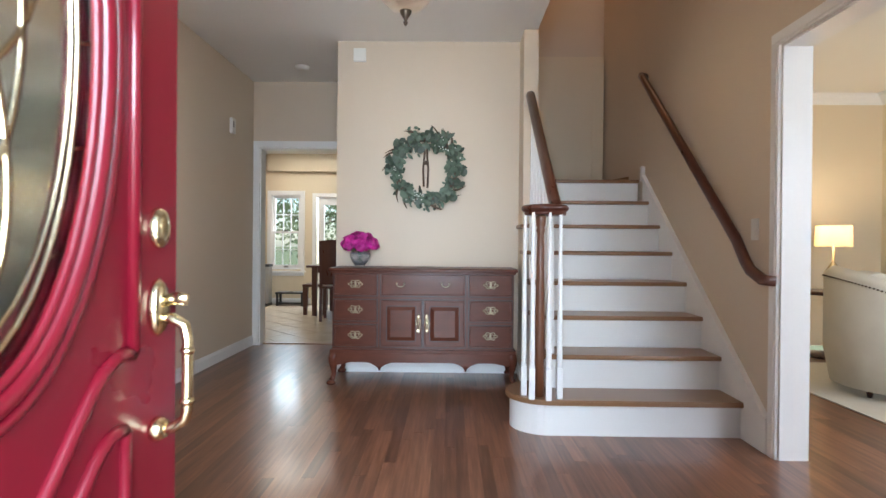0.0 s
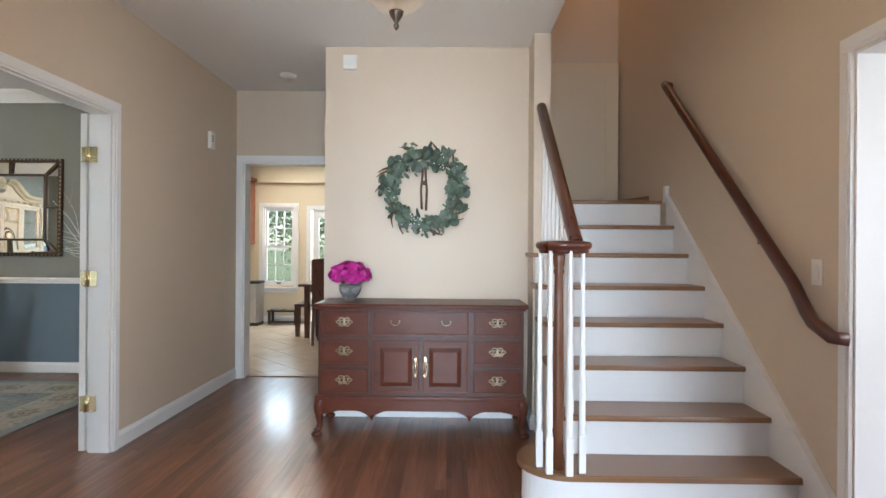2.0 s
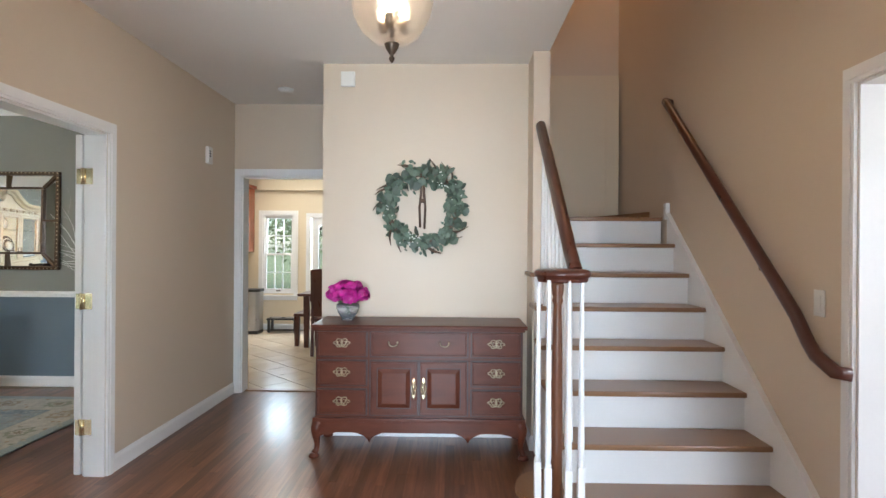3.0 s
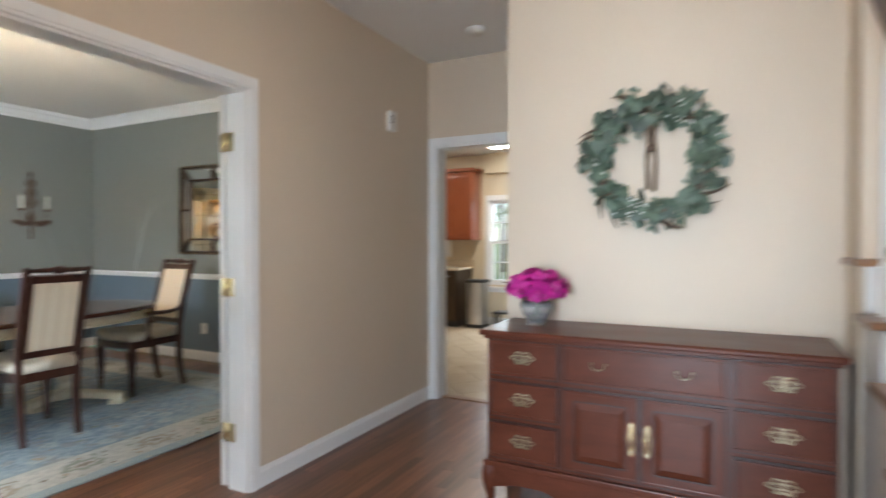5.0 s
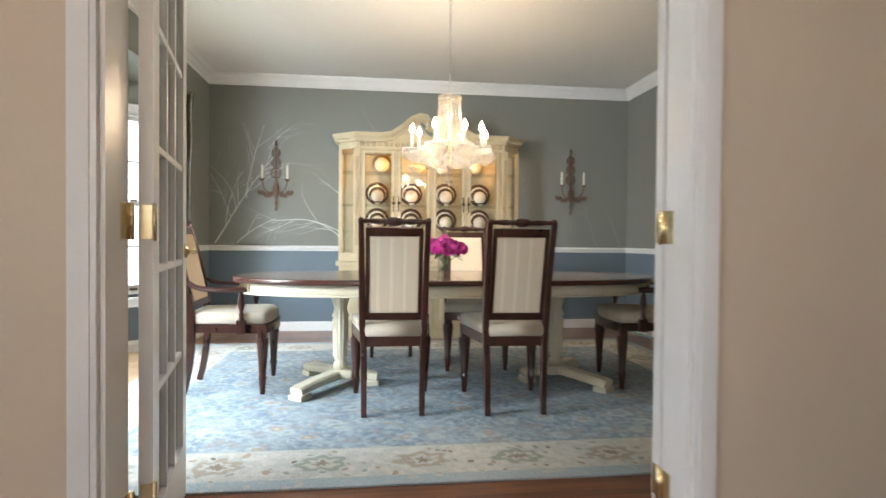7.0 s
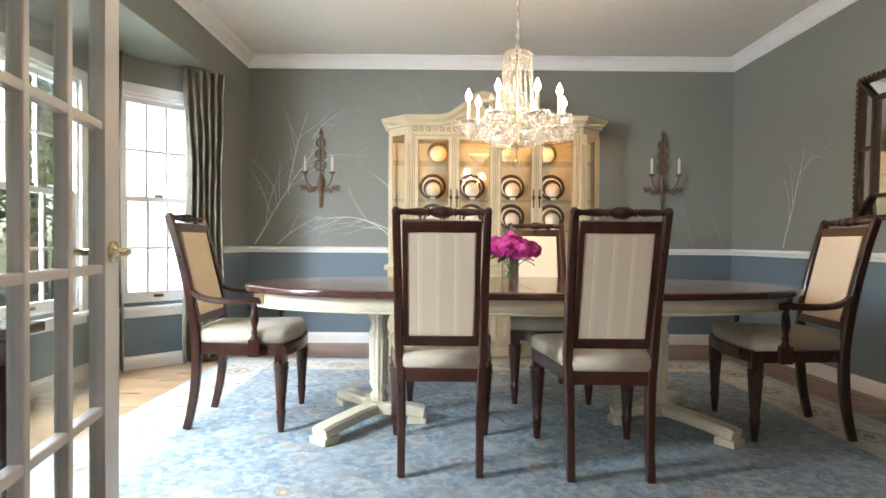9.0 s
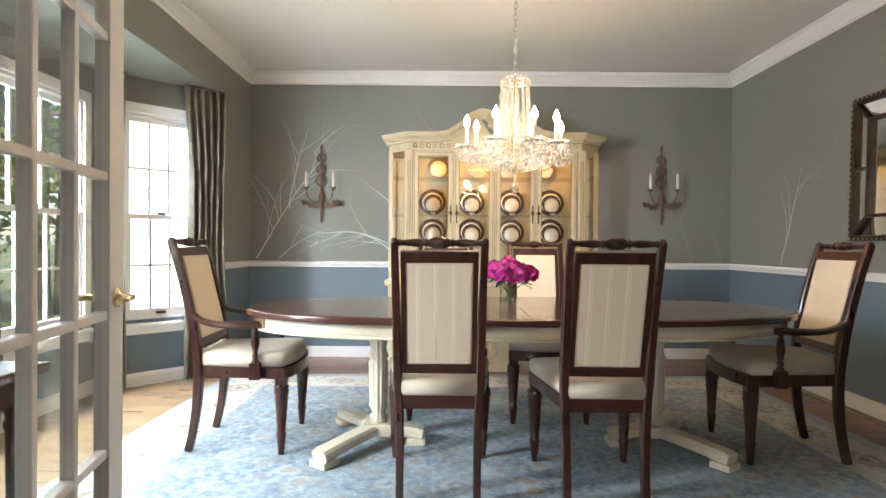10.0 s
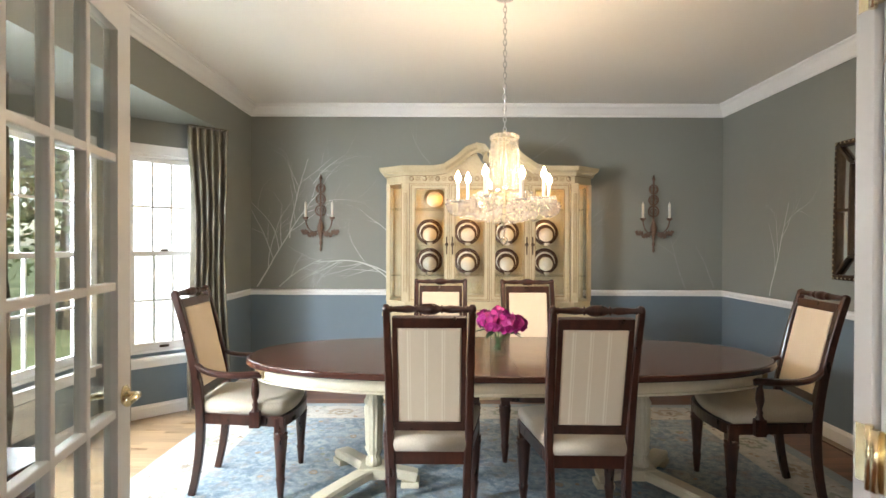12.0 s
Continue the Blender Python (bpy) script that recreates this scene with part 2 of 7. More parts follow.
def let_light_through(m, share):
    """Thin leaf or cloth: part of the light passes and scatters on the far side."""
    n, link = m.node_tree.nodes, m.node_tree.links.new
    t, x, b = n.new("ShaderNodeBsdfTranslucent"), n.new("ShaderNodeMixShader"), n["Principled BSDF"]
    x.inputs[0].default_value = share
    link(b.inputs["Base Color"].links[0].from_socket, t.inputs[0])
    link(b.outputs[0], x.inputs[1])
    link(t.outputs[0], x.inputs[2])
    link(x.outputs[0], n["Material Output"].inputs[0])


let_light_through(M_TREELEAF, 0.5)
let_light_through(M_SHADE, 0.6)
M_CONCRETE = surface("porch_concrete", (0.36, 0.34, 0.31), (0.44, 0.42, 0.39), 5, 0.85, 0.3)
M_SIDING = surface("white_siding", (0.70, 0.70, 0.68), (0.76, 0.76, 0.74), 3, 0.6, 0.1)
M_SHINGLE = surface("grey_shingle", (0.10, 0.10, 0.10), (0.18, 0.17, 0.16), 9, 0.9, 0.4)
M_GLASS = pane_glass("window_glass")
M_CUT = clear("cut_crystal", (0.99, 0.99, 0.99), 0.03, 1.16)
M_CUT.node_tree.nodes["Principled BSDF"].inputs["Transmission Weight"].default_value = 0.92
M_BEAD = clear("crystal_bead", (0.95, 0.92, 0.87), 0.0, 1.5)
M_BEAD.node_tree.nodes["Principled BSDF"].inputs["Transmission Weight"].default_value = 0.97
M_FROST = clear("ribbed_lamp_glass", (1.0, 0.95, 0.88), 0.28, 1.2)
M_LEADED = clear("textured_door_glass", (0.92, 0.95, 0.88), 0.18, 1.3)
M_BOWL = clear("cut_glass_bowl", (0.93, 0.94, 0.95), 0.08, 1.45)
M_BOWL.node_tree.nodes["Principled BSDF"].inputs["Transmission Weight"].default_value = 0.86
M_FLAME = glow("candle_bulb", (1.0, 0.78, 0.50), 34)
M_BULB = glow("pendant_bulb", (1.0, 0.78, 0.5), 30)
M_LAMPGLOW = glow("lamp_bulb", (1.0, 0.7, 0.4), 12)
M_KLIGHT = glow("ceiling_light_diffuser", (1.0, 0.93, 0.8), 8)
M_MIRROR = surface("mirror_silver", (0.86, 0.86, 0.84), (0.9, 0.9, 0.88), 2, 0.09, metal=1.0)
M_MIRROR.node_tree.nodes["Principled BSDF"].inputs["Roughness"].default_value = 0.02
for _l in list(M_MIRROR.node_tree.links):
    if _l.to_socket.name == "Roughness":
        M_MIRROR.node_tree.links.remove(_l)


def rug_material():
    """Woven rug: pale blue field with tan sprigs, cream border with sage and tan rosettes."""
    m = bpy.data.materials.new("wool_rug_pile")
    m.use_nodes = True
    nt = m.node_tree
    n, link = nt.nodes, nt.links.new
    b = n["Principled BSDF"]
    co = n.new("ShaderNodeTexCoord")
    sep = n.new("ShaderNodeSeparateXYZ")
    link(co.outputs["Object"], sep.inputs[0])

    def math_node(op, a, c):
        k = n.new("ShaderNodeMath")
        k.operation = op
        for i, v in enumerate((a, c)):
            if isinstance(v, (int, float)):
                k.inputs[i].default_value = v
            else:
                link(v, k.inputs[i])
        return k.outputs[0]

    def mix(fac, a, c):
        k = n.new("ShaderNodeMix")
        k.data_type = "RGBA"
        link(fac, k.inputs[0])
        for i, v in ((6, a), (7, c)):
            if isinstance(v, tuple):
                k.inputs[i].default_value = (*v, 1)
            else:
                link(v, k.inputs[i])
        return k.outputs[2]

    def noise_tex(scale, detail=4):
        k = n.new("ShaderNodeTexNoise")
        k.inputs["Scale"].default_value, k.inputs["Detail"].default_value = scale, detail
        link(co.outputs["Object"], k.inputs["Vector"])
        return k

    def band(v, lo, hi):
        k = n.new("ShaderNodeMapRange")
        k.inputs["From Min"].default_value, k.inputs["From Max"].default_value = lo, hi
        link(v, k.inputs["Value"])
        return k.outputs[0]

    warp = noise_tex(5)
    wadd = n.new("ShaderNodeVectorMath")
    wadd.operation = "MULTIPLY_ADD"
    wadd.inputs[1].default_value = (0.12, 0.12, 0)
    link(warp.outputs["Color"], wadd.inputs[0])
    link(co.outputs["Object"], wadd.inputs[2])

    def cells(scale):
        k = n.new("ShaderNodeTexVoronoi")
        k.inputs["Scale"].default_value = scale
        link(wadd.outputs[0], k.inputs["Vector"])
        return k

    def random_gate(v, lo, hi):
        """1 in the cells whose random value lies between lo and hi."""
        k = n.new("ShaderNodeSeparateXYZ")
        link(v.outputs["Color"], k.inputs[0])
        return math_node("MULTIPLY", math_node("GREATER_THAN", k.outputs[0], lo), math_node("LESS_THAN", k.outputs[0], hi))

    # field: two scales of abrash mottling, pale petals, small tan and sage sprigs
    mottle = band(noise_tex(24, 8).outputs["Fac"], 0.40, 0.62)
    fieldc = mix(mottle, (0.155, 0.215, 0.262), (0.285, 0.345, 0.378))
    fieldc = mix(math_node("MULTIPLY", band(noise_tex(3.2, 3).outputs["Fac"], 0.48, 0.66), 0.6), fieldc, (0.33, 0.385, 0.41))
    fieldc = mix(math_node("MULTIPLY", band(noise_tex(38, 3).outputs["Fac"], 0.58, 0.63), 0.55), fieldc, (0.40, 0.43, 0.42))
    rose = cells(5.2)
    rr = rose.outputs["Distance"]
    fieldc = mix(math_node("MULTIPLY", band(math_node("ABSOLUTE", math_node("SUBTRACT", rr, 0.25), 0), 0.085, 0.055), 0.5), fieldc, (0.42, 0.44, 0.42))
    fieldc = mix(math_node("MULTIPLY", band(rr, 0.16, 0.13), random_gate(rose, 0.35, 1.1)), fieldc, (0.37, 0.285, 0.20))
    fieldc = mix(band(rr, 0.075, 0.055), fieldc, (0.45, 0.42, 0.36))
    blotch = math_node("MULTIPLY", band(noise_tex(9, 6).outputs["Fac"], 0.54, 0.62), 0.45)
    fieldc = mix(blotch, fieldc, (0.27, 0.235, 0.195))
    twig = cells(11)
    fieldc = mix(math_node("MULTIPLY", band(twig.outputs["Distance"], 0.20, 0.15), random_gate(twig, 0.72, 0.86)), fieldc, (0.33, 0.25, 0.18))
    fieldc = mix(math_node("MULTIPLY", band(twig.outputs["Distance"], 0.24, 0.18), random_gate(twig, 0.86, 1.1)), fieldc, (0.25, 0.275, 0.22))
    dx = math_node("SUBTRACT", 1.57, math_node("ABSOLUTE", sep.outputs["X"], 0))
    dy = math_node("SUBTRACT", 2.06, math_node("ABSOLUTE", sep.outputs["Y"], 0))
    edge = math_node("MINIMUM", dx, dy)
    # border: a row of large rosettes, alternately tan and sage, with small leaves between them
    bordc = mix(band(noise_tex(18, 6).outputs["Fac"], 0.44, 0.58), (0.43, 0.43, 0.39), (0.51, 0.495, 0.445))
    leafy = cells(16)
    bordc = mix(math_node("MULTIPLY", band(leafy.outputs["Distance"], 0.30, 0.22), random_gate(leafy, 0.25, 0.55)), bordc, (0.35, 0.275, 0.195))
    bordc = mix(math_node("MULTIPLY", band(leafy.outputs["Distance"], 0.30, 0.22), random_gate(leafy, 0.55, 0.84)), bordc, (0.26, 0.285, 0.235))
    bordc = mix(math_node("MULTIPLY", band(leafy.outputs["Distance"], 0.26, 0.20), random_gate(leafy, 0.86, 1.1)), bordc, (0.17, 0.12, 0.085))
    side = math_node("LESS_THAN", dx, dy)
    along = math_node("ADD", math_node("MULTIPLY", side, sep.outputs["Y"]), math_node("MULTIPLY", math_node("SUBTRACT", 1.0, side), sep.outputs["X"]))
    step = math_node("DIVIDE", math_node("ADD", along, 10.12), 0.44)
    cell = math_node("FLOOR", step, 0)
    su = math_node("MULTIPLY", math_node("SUBTRACT", math_node("SUBTRACT", step, cell), 0.5), 0.34)
    sv = math_node("SUBTRACT", edge, 0.235)
    wob = math_node("MULTIPLY", math_node("SUBTRACT", noise_tex(16, 3).outputs["Fac"], 0.5), 0.085)
    ang = math_node("ARCTAN2", sv, su)
    petal = math_node("MULTIPLY", math_node("SINE", math_node("MULTIPLY", ang, 7), 0), 0.009)
    dist = math_node("SQRT", math_node("ADD", math_node("MULTIPLY", su, su), math_node("MULTIPLY", sv, sv)), 0)
    dist = math_node("ADD", math_node("ADD", dist, wob), petal)
    odd = math_node("MODULO", cell, 2)
    bloom = mix(odd, (0.34, 0.295, 0.225), (0.27, 0.29, 0.23))
    bordc = mix(band(dist, 0.100, 0.092), bordc, (0.42, 0.42, 0.385))
    bordc = mix(band(dist, 0.085, 0.078), bordc, bloom)
    bordc = mix(band(dist, 0.052, 0.046), bordc, (0.46, 0.44, 0.385))
    bordc = mix(band(dist, 0.028, 0.022), bordc, (0.24, 0.20, 0.15))
    inner = math_node("GREATER_THAN", math_node("ADD", edge, math_node("MULTIPLY", wob, 0.12)), 0.40)
    colr = mix(inner, bordc, fieldc)
    line1 = math_node("LESS_THAN", math_node("ABSOLUTE", math_node("SUBTRACT", edge, 0.40), 0), 0.006)
    colr = mix(line1, colr, (0.40, 0.40, 0.36))
    guard = mix(math_node("MULTIPLY", band(leafy.outputs["Distance"], 0.34, 0.28), random_gate(leafy, 0.3, 1.1)), (0.32, 0.375, 0.40), (0.42, 0.41, 0.37))
    line2 = math_node("LESS_THAN", edge, 0.085)
    colr = mix(line2, colr, guard)
    grain = noise_tex(150, 3)
    hs = n.new("ShaderNodeHueSaturation")
    link(colr, hs.inputs["Color"])
    vv = n.new("ShaderNodeMapRange")
    vv.inputs["To Min"].default_value, vv.inputs["To Max"].default_value = 0.6, 1.4
    link(grain.outputs["Fac"], vv.inputs["Value"])
    link(vv.outputs[0], hs.inputs["Value"])
    link(hs.outputs["Color"], b.inputs["Base Color"])
    b.inputs["Roughness"].default_value = 0.95
    b.inputs["Sheen Weight"].default_value = 0.04
    bp = n.new("ShaderNodeBump")
    bp.inputs["Strength"].default_value, bp.inputs["Distance"].default_value = 0.5, 0.004
    link(grain.outputs["Fac"], bp.inputs["Height"])
    link(bp.outputs[0], b.inputs["Normal"])
    return m


M_RUG = rug_material()


# ---- mesh builders ----
def box(bm, x0, y0, z0, x1, y1, z1, m=None, bevel=0.0):
    r = bmesh.ops.create_cube(bm, size=1.0)
    vs = r["verts"]
    bmesh.ops.scale(bm, vec=(abs(x1 - x0), abs(y1 - y0), abs(z1 - z0)), verts=vs)
    bmesh.ops.translate(bm, vec=((x0 + x1) / 2, (y0 + y1) / 2, (z0 + z1) / 2), verts=vs)
    if bevel:
        es = list({e for v in vs for e in v.link_edges})
        out = bmesh.ops.bevel(bm, geom=es, offset=bevel, segments=2, affect="EDGES", profile=0.6)
        vs = list({v for f in out["faces"] for v in f.verts} | {v for v in vs if v.is_valid})
    if m is not None:
        bmesh.ops.transform(bm, matrix=m, verts=vs)
    return vs


def lathe(bm, profile, segs=16, m=None, flute=0.0, flutes=0):
    """Turns (radius, height) pairs round the z axis."""
    rings = []
    for r, z in profile:
        ring = []
        for i in range(segs):
            a = 2 * math.pi * i / segs
            rr = r * (1 + flute * math.cos(a * flutes)) if flutes else r
            ring.append(bm.verts.new((rr * math.cos(a), rr * math.sin(a), z)))
        rings.append(ring)
    for p, q in zip(rings, rings[1:]):
        for i in range(segs):
            f = bm.faces.new((p[i], p[(i + 1) % segs], q[(i + 1) % segs], q[i]))
            f.smooth = True
    for ring, flip in ((rings[0], True), (rings[-1], False)):
        bm.faces.new(ring[::-1] if flip else ring)
    if m is not None:
        bmesh.ops.transform(bm, matrix=m, verts=[v for ring in rings for v in ring])


def sweep(bm, pts, section, up=(0, 0, 1), closed=False, scale=None, smooth=True):
    """Sweeps a flat section (side, up pairs) along points."""
    pts = [Vector(p) for p in pts]
    k = len(pts)
    rings = []
    for i, p in enumerate(pts):
        a = pts[(i - 1) % k] if closed or i else p
        c = pts[(i + 1) % k] if closed or i < k - 1 else p
        t = (c - a).normalized()
        u = Vector(up)
        side = t.cross(u)
        if side.length < 1e-4:
            side = t.cross(Vector((0, 1, 0)))
        side.normalize()
        u2 = side.cross(t)
        s = scale[min(i, len(scale) - 1)] if scale else 1.0
        rings.append([bm.verts.new(p + side * x * s + u2 * y * s) for x, y in section])
    ns = len(section)
    pairs = list(zip(rings, rings[1:])) + ([(rings[-1], rings[0])] if closed else [])
    for p, q in pairs:
        for i in range(ns):
            f = bm.faces.new((p[i], p[(i + 1) % ns], q[(i + 1) % ns], q[i]))
            f.smooth = smooth
    if not closed:
        bm.faces.new(rings[0][::-1])
        bm.faces.new(rings[-1])


def circle(r, k=8, ry=None):
    ry = r if ry is None else ry
    return [(r * math.cos(2 * math.pi * i / k), ry * math.sin(2 * math.pi * i / k)) for i in range(k)]


def rect(w, h, c=0.0):
    if not c:
        return [(-w / 2, -h / 2), (w / 2, -h / 2), (w / 2, h / 2), (-w / 2, h / 2)]
    a, d = w / 2, h / 2
    return [(-a + c, -d), (a - c, -d), (a, -d + c), (a, d - c), (a - c, d), (-a + c, d), (-a, d - c), (-a, -d + c)]


def prism(bm, outline, z0, z1, m=None, smooth=False):
    """An upright prism on an outline of (x, y) pairs."""
    lo = [bm.verts.new((x, y, z0)) for x, y in outline]
    hi = [bm.verts.new((x, y, z1)) for x, y in outline]
    k = len(lo)
    for i in range(k):
        f = bm.faces.new((lo[i], lo[(i + 1) % k], hi[(i + 1) % k], hi[i]))
        f.smooth = smooth
    bm.faces.new(lo[::-1])
    bm.faces.new(hi)
    if m is not None:
        bmesh.ops.transform(bm, matrix=m, verts=lo + hi)


def bez(p0, p1, p2, p3, k=10):
    p0, p1, p2, p3 = (Vector(p) for p in (p0, p1, p2, p3))
    return [(1 - t) ** 3 * p0 + 3 * (1 - t) ** 2 * t * p1 + 3 * (1 - t) * t * t * p2 + t ** 3 * p3 for t in (i / k for i in range(k + 1))]


def mesh_of(name, bm, material):
    bmesh.ops.recalc_face_normals(bm, faces=bm.faces)
    me = bpy.data.meshes.new(name)
    bm.to_mesh(me)
    bm.free()
    me.materials.append(material)
    return me


def part(name, bm, material, parent=None, label=""):
    """Links a bmesh as one mesh object, under a thing or a part."""
    ob = new(name, mesh_of(name, bm, material))
    if parent is not None:
        ob.parent = parent
    return tagged(ob, label)


def piece(name, me, parent, m):
    """One more object on a shared mesh."""
    ob = new(name, me)
    ob.parent = parent
    ob.matrix_basis = m
    return ob


def thing(name, label, category, m=None, group="", kind=""):
    ob = new(name)
    ob.empty_display_size = 0.1
    if m is not None:
        ob.matrix_basis = m
    return tagged(ob, label, category, group, kind)


def structure(name, bm, material, label, category, m=None):
    ob = new(name, mesh_of(name, bm, material))
    if m is not None:
        ob.matrix_basis = m
    return tagged(ob, label, category, kind="structure")


def B(*args, **kw):
    bm = bmesh.new()
    box(bm, *args, **kw)
    return bm


def L(profile, segs=16, m=None, flute=0.0, flutes=0):
    bm = bmesh.new()
    lathe(bm, profile, segs, m, flute, flutes)
    return bm


def S(pts, section, **kw):
    bm = bmesh.new()
    sweep(bm, pts, section, **kw)
    return bm


ROT_Y90 = Matrix.Rotation(math.pi / 2, 4, "Y")
ROT_X90 = Matrix.Rotation(math.pi / 2, 4, "X")



# ---- structure ----
CEIL_F, CEIL_D, RAIL_Z = 2.69, 2.73, 0.892


def wall(name, p0, p1, t, z0, z1, material, label, openings=()):
    """An upright wall along p0 to p1, t metres thick to the left of that line; openings are (from, to, low, high)."""
    d = Vector((p1[0] - p0[0], p1[1] - p0[1], 0))
    length = d.length
    bm = bmesh.new()
    cuts = sorted({0.0, length} | {min(max(v, 0.0), length) for o in openings for v in o[:2]})
    for a, c in zip(cuts, cuts[1:]):
        if c - a < 1e-4:
            continue
        mid = (a + c) / 2
        spans = [(z0, z1)]
        for o in openings:
            if o[0] < mid < o[1]:
                spans = [s for lo, hi in spans for s in ((lo, min(hi, o[2])), (max(lo, o[3]), hi)) if s[1] - s[0] > 1e-4]
        for lo, hi in spans:
            box(bm, a, 0, lo, c, t, hi)
    bmesh.ops.remove_doubles(bm, verts=bm.verts, dist=1e-5)
    m = Matrix.Translation((p0[0], p0[1], 0)) @ Matrix.Rotation(math.atan2(d.y, d.x), 4, "Z")
    return structure(name, bm, material, label, "wall", m)


def run(name, pts, section, material, label, category="trim"):
    """A moulding along level points; section is (inward, up) pairs."""
    return structure(name, S(pts, section, smooth=False), material, label, category)


BASE_SEC = [(0, 0), (0.016, 0), (0.016, 0.075), (0.010, 0.088), (0.007, 0.10), (0, 0.10)]
RAIL_SEC = [(0, -0.03), (0.012, -0.028), (0.014, -0.008), (0.028, 0.0), (0.028, 0.016), (0.014, 0.026), (0, 0.028)]
CROWN_SEC = [(0, -0.118), (0.012, -0.118), (0.014, -0.10), (0.03, -0.085), (0.06, -0.045), (0.08, -0.03), (0.086, -0.012), (0.10, -0.010), (0.10, 0), (0, 0)]
CASE_W = 0.064


def casing(name, along, face, a, c, top, sign, label):
    """Door casing round an opening from a to c; along is 'x' or 'y', the wall's face at face, proud by sign."""
    holder = thing(name, label, "door casing", kind="structure")

    def slab(nm, u0, u1, z0, z1):
        bm = bmesh.new()
        for g, q in ((0.0, 0.75), (0.014, 1.0)):
            far = face + sign * 0.02 * q
            l2, h2 = sorted((face, far))
            if nm == "casing_head":
                args = (u0 + g, u1 - g, z0 + g, z1 - g)
            else:
                args = (u0 + g, u1 - g, z0, z1)
            if along == "x":
                box(bm, args[0], l2, args[2], args[1], h2, args[3])
            else:
                box(bm, l2, args[0], args[2], h2, args[1], args[3])
        part(nm, bm, M_TRIM, holder)
    slab("casing_side", a - CASE_W, a, 0, top)
    slab("casing_side", c, c + CASE_W, 0, top)
    slab("casing_head", a - CASE_W, c + CASE_W, top, top + CASE_W)
    return holder


# foyer and hall walls
DOOR_TOP = 2.02
OPEN_A, OPEN_B = 3.94, 5.41
wall("wall_foyer_west", (-0.475, 1.40), (-0.475, 7.31), 0.0625, 0, 3.0, M_BEIGE, "beige painted foyer wall beside the double doors", [(OPEN_A - 1.40, OPEN_B - 1.40, 0, DOOR_TOP)])
for nm, lo, hi, mt, lab in (("wall_dining_east_lower", 0, RAIL_Z, M_BLUE, "slate blue wall below the chair rail"), ("wall_dining_east_upper", RAIL_Z, 3.0, M_GREY, "grey green wall above the chair rail")):
    wall(nm, (-0.60, 7.465), (-0.60, 2.836), 0.0625, lo, hi, mt, lab, [(7.465 - OPEN_B, 7.465 - OPEN_A, 0, DOOR_TOP)])
wall("wall_hall_north", (2.21, 7.31), (-0.475, 7.31), -0.12, 0, 3.0, M_BEIGE, "beige hall wall round the kitchen doorway", [(2.21 - 0.42, 2.21 + 0.405, 0, DOOR_TOP)])
wall("wall_wreath", (2.10, 6.18), (0.617, 6.18), -0.10, 0, 3.0, M_BEIGE, "beige painted wall behind the sideboard")
wall("wall_hall_east", (0.617, 6.28), (0.617, 7.31), -0.10, 0, 3.0, M_BEIGE, "beige side wall of the short hall")
wall("wall_stair_west", (2.10, 5.92), (2.10, 7.55), -0.11, 0, 5.2, M_BEIGE, "beige wall that closes the upper stairs")
wall("wall_stair_north", (3.27, 7.55), (2.21, 7.55), -0.12, 0, 5.2, M_BEIGE, "beige end wall of the stairwell")
LR_A, LR_B = 2.75, 4.385
wall("wall_foyer_east", (3.15, 7.55), (3.15, 1.40), 0.12, 0, 5.2, M_BEIGE, "beige wall along the stairs with a wide opening", [(7.55 - LR_B, 7.55 - LR_A, 0, DOOR_TOP)])
wall("wall_front", (3.15, 1.85), (-0.475, 1.85), 0.16, 0, 3.0, M_BEIGE, "front wall round the entrance door", [(3.15 - 1.865, 3.15 - 0.905, 0, 2.06)])
wall("wall_stair_upper_west", (2.21, 4.20), (2.21, 5.92), 0.11, CEIL_F + 0.25, 5.2, M_BEIGE, "upper wall over the ceiling edge")
wall("wall_stair_upper_south", (2.10, 4.20), (3.15, 4.20), -0.11, CEIL_F + 0.25, 5.2, M_BEIGE, "upper wall over the foyer")

# dining room walls
for nm, lo, hi, mt in (("lower", 0, RAIL_Z, M_BLUE), ("upper", RAIL_Z, 3.0, M_GREY)):
    lab = "slate blue dining room wall" if nm == "lower" else "grey green dining room wall"
    wall("wall_dining_west_" + nm, (-5.214, 7.60), (-5.214, 2.70), -0.12, lo, hi, mt, lab)
    wall("wall_dining_north_" + nm, (-0.60, 7.465), (-5.214, 7.465), -0.12, lo, hi, mt, lab)
    wall("wall_dining_south_west_" + nm, (-5.214, 2.836), (-4.50, 2.836), -0.10, lo, hi, mt, lab)
    wall("wall_dining_south_east_" + nm, (-1.10, 2.836), (-0.5375, 2.836), -0.10, lo, hi, mt, lab)
SOFFIT = 2.325
wall("wall_bay_header", (-4.50, 2.836), (-1.10, 2.836), -0.10, SOFFIT, 3.0, M_GREY, "grey green header over the bay")
BAY = [(-4.50, 2.836), (-3.85, 2.186), (-1.75, 2.186), (-1.10, 2.836)]
ANG_W0, ANG_W1 = 0.19, 0.73
W_LO, W_HI = 0.50, 2.06
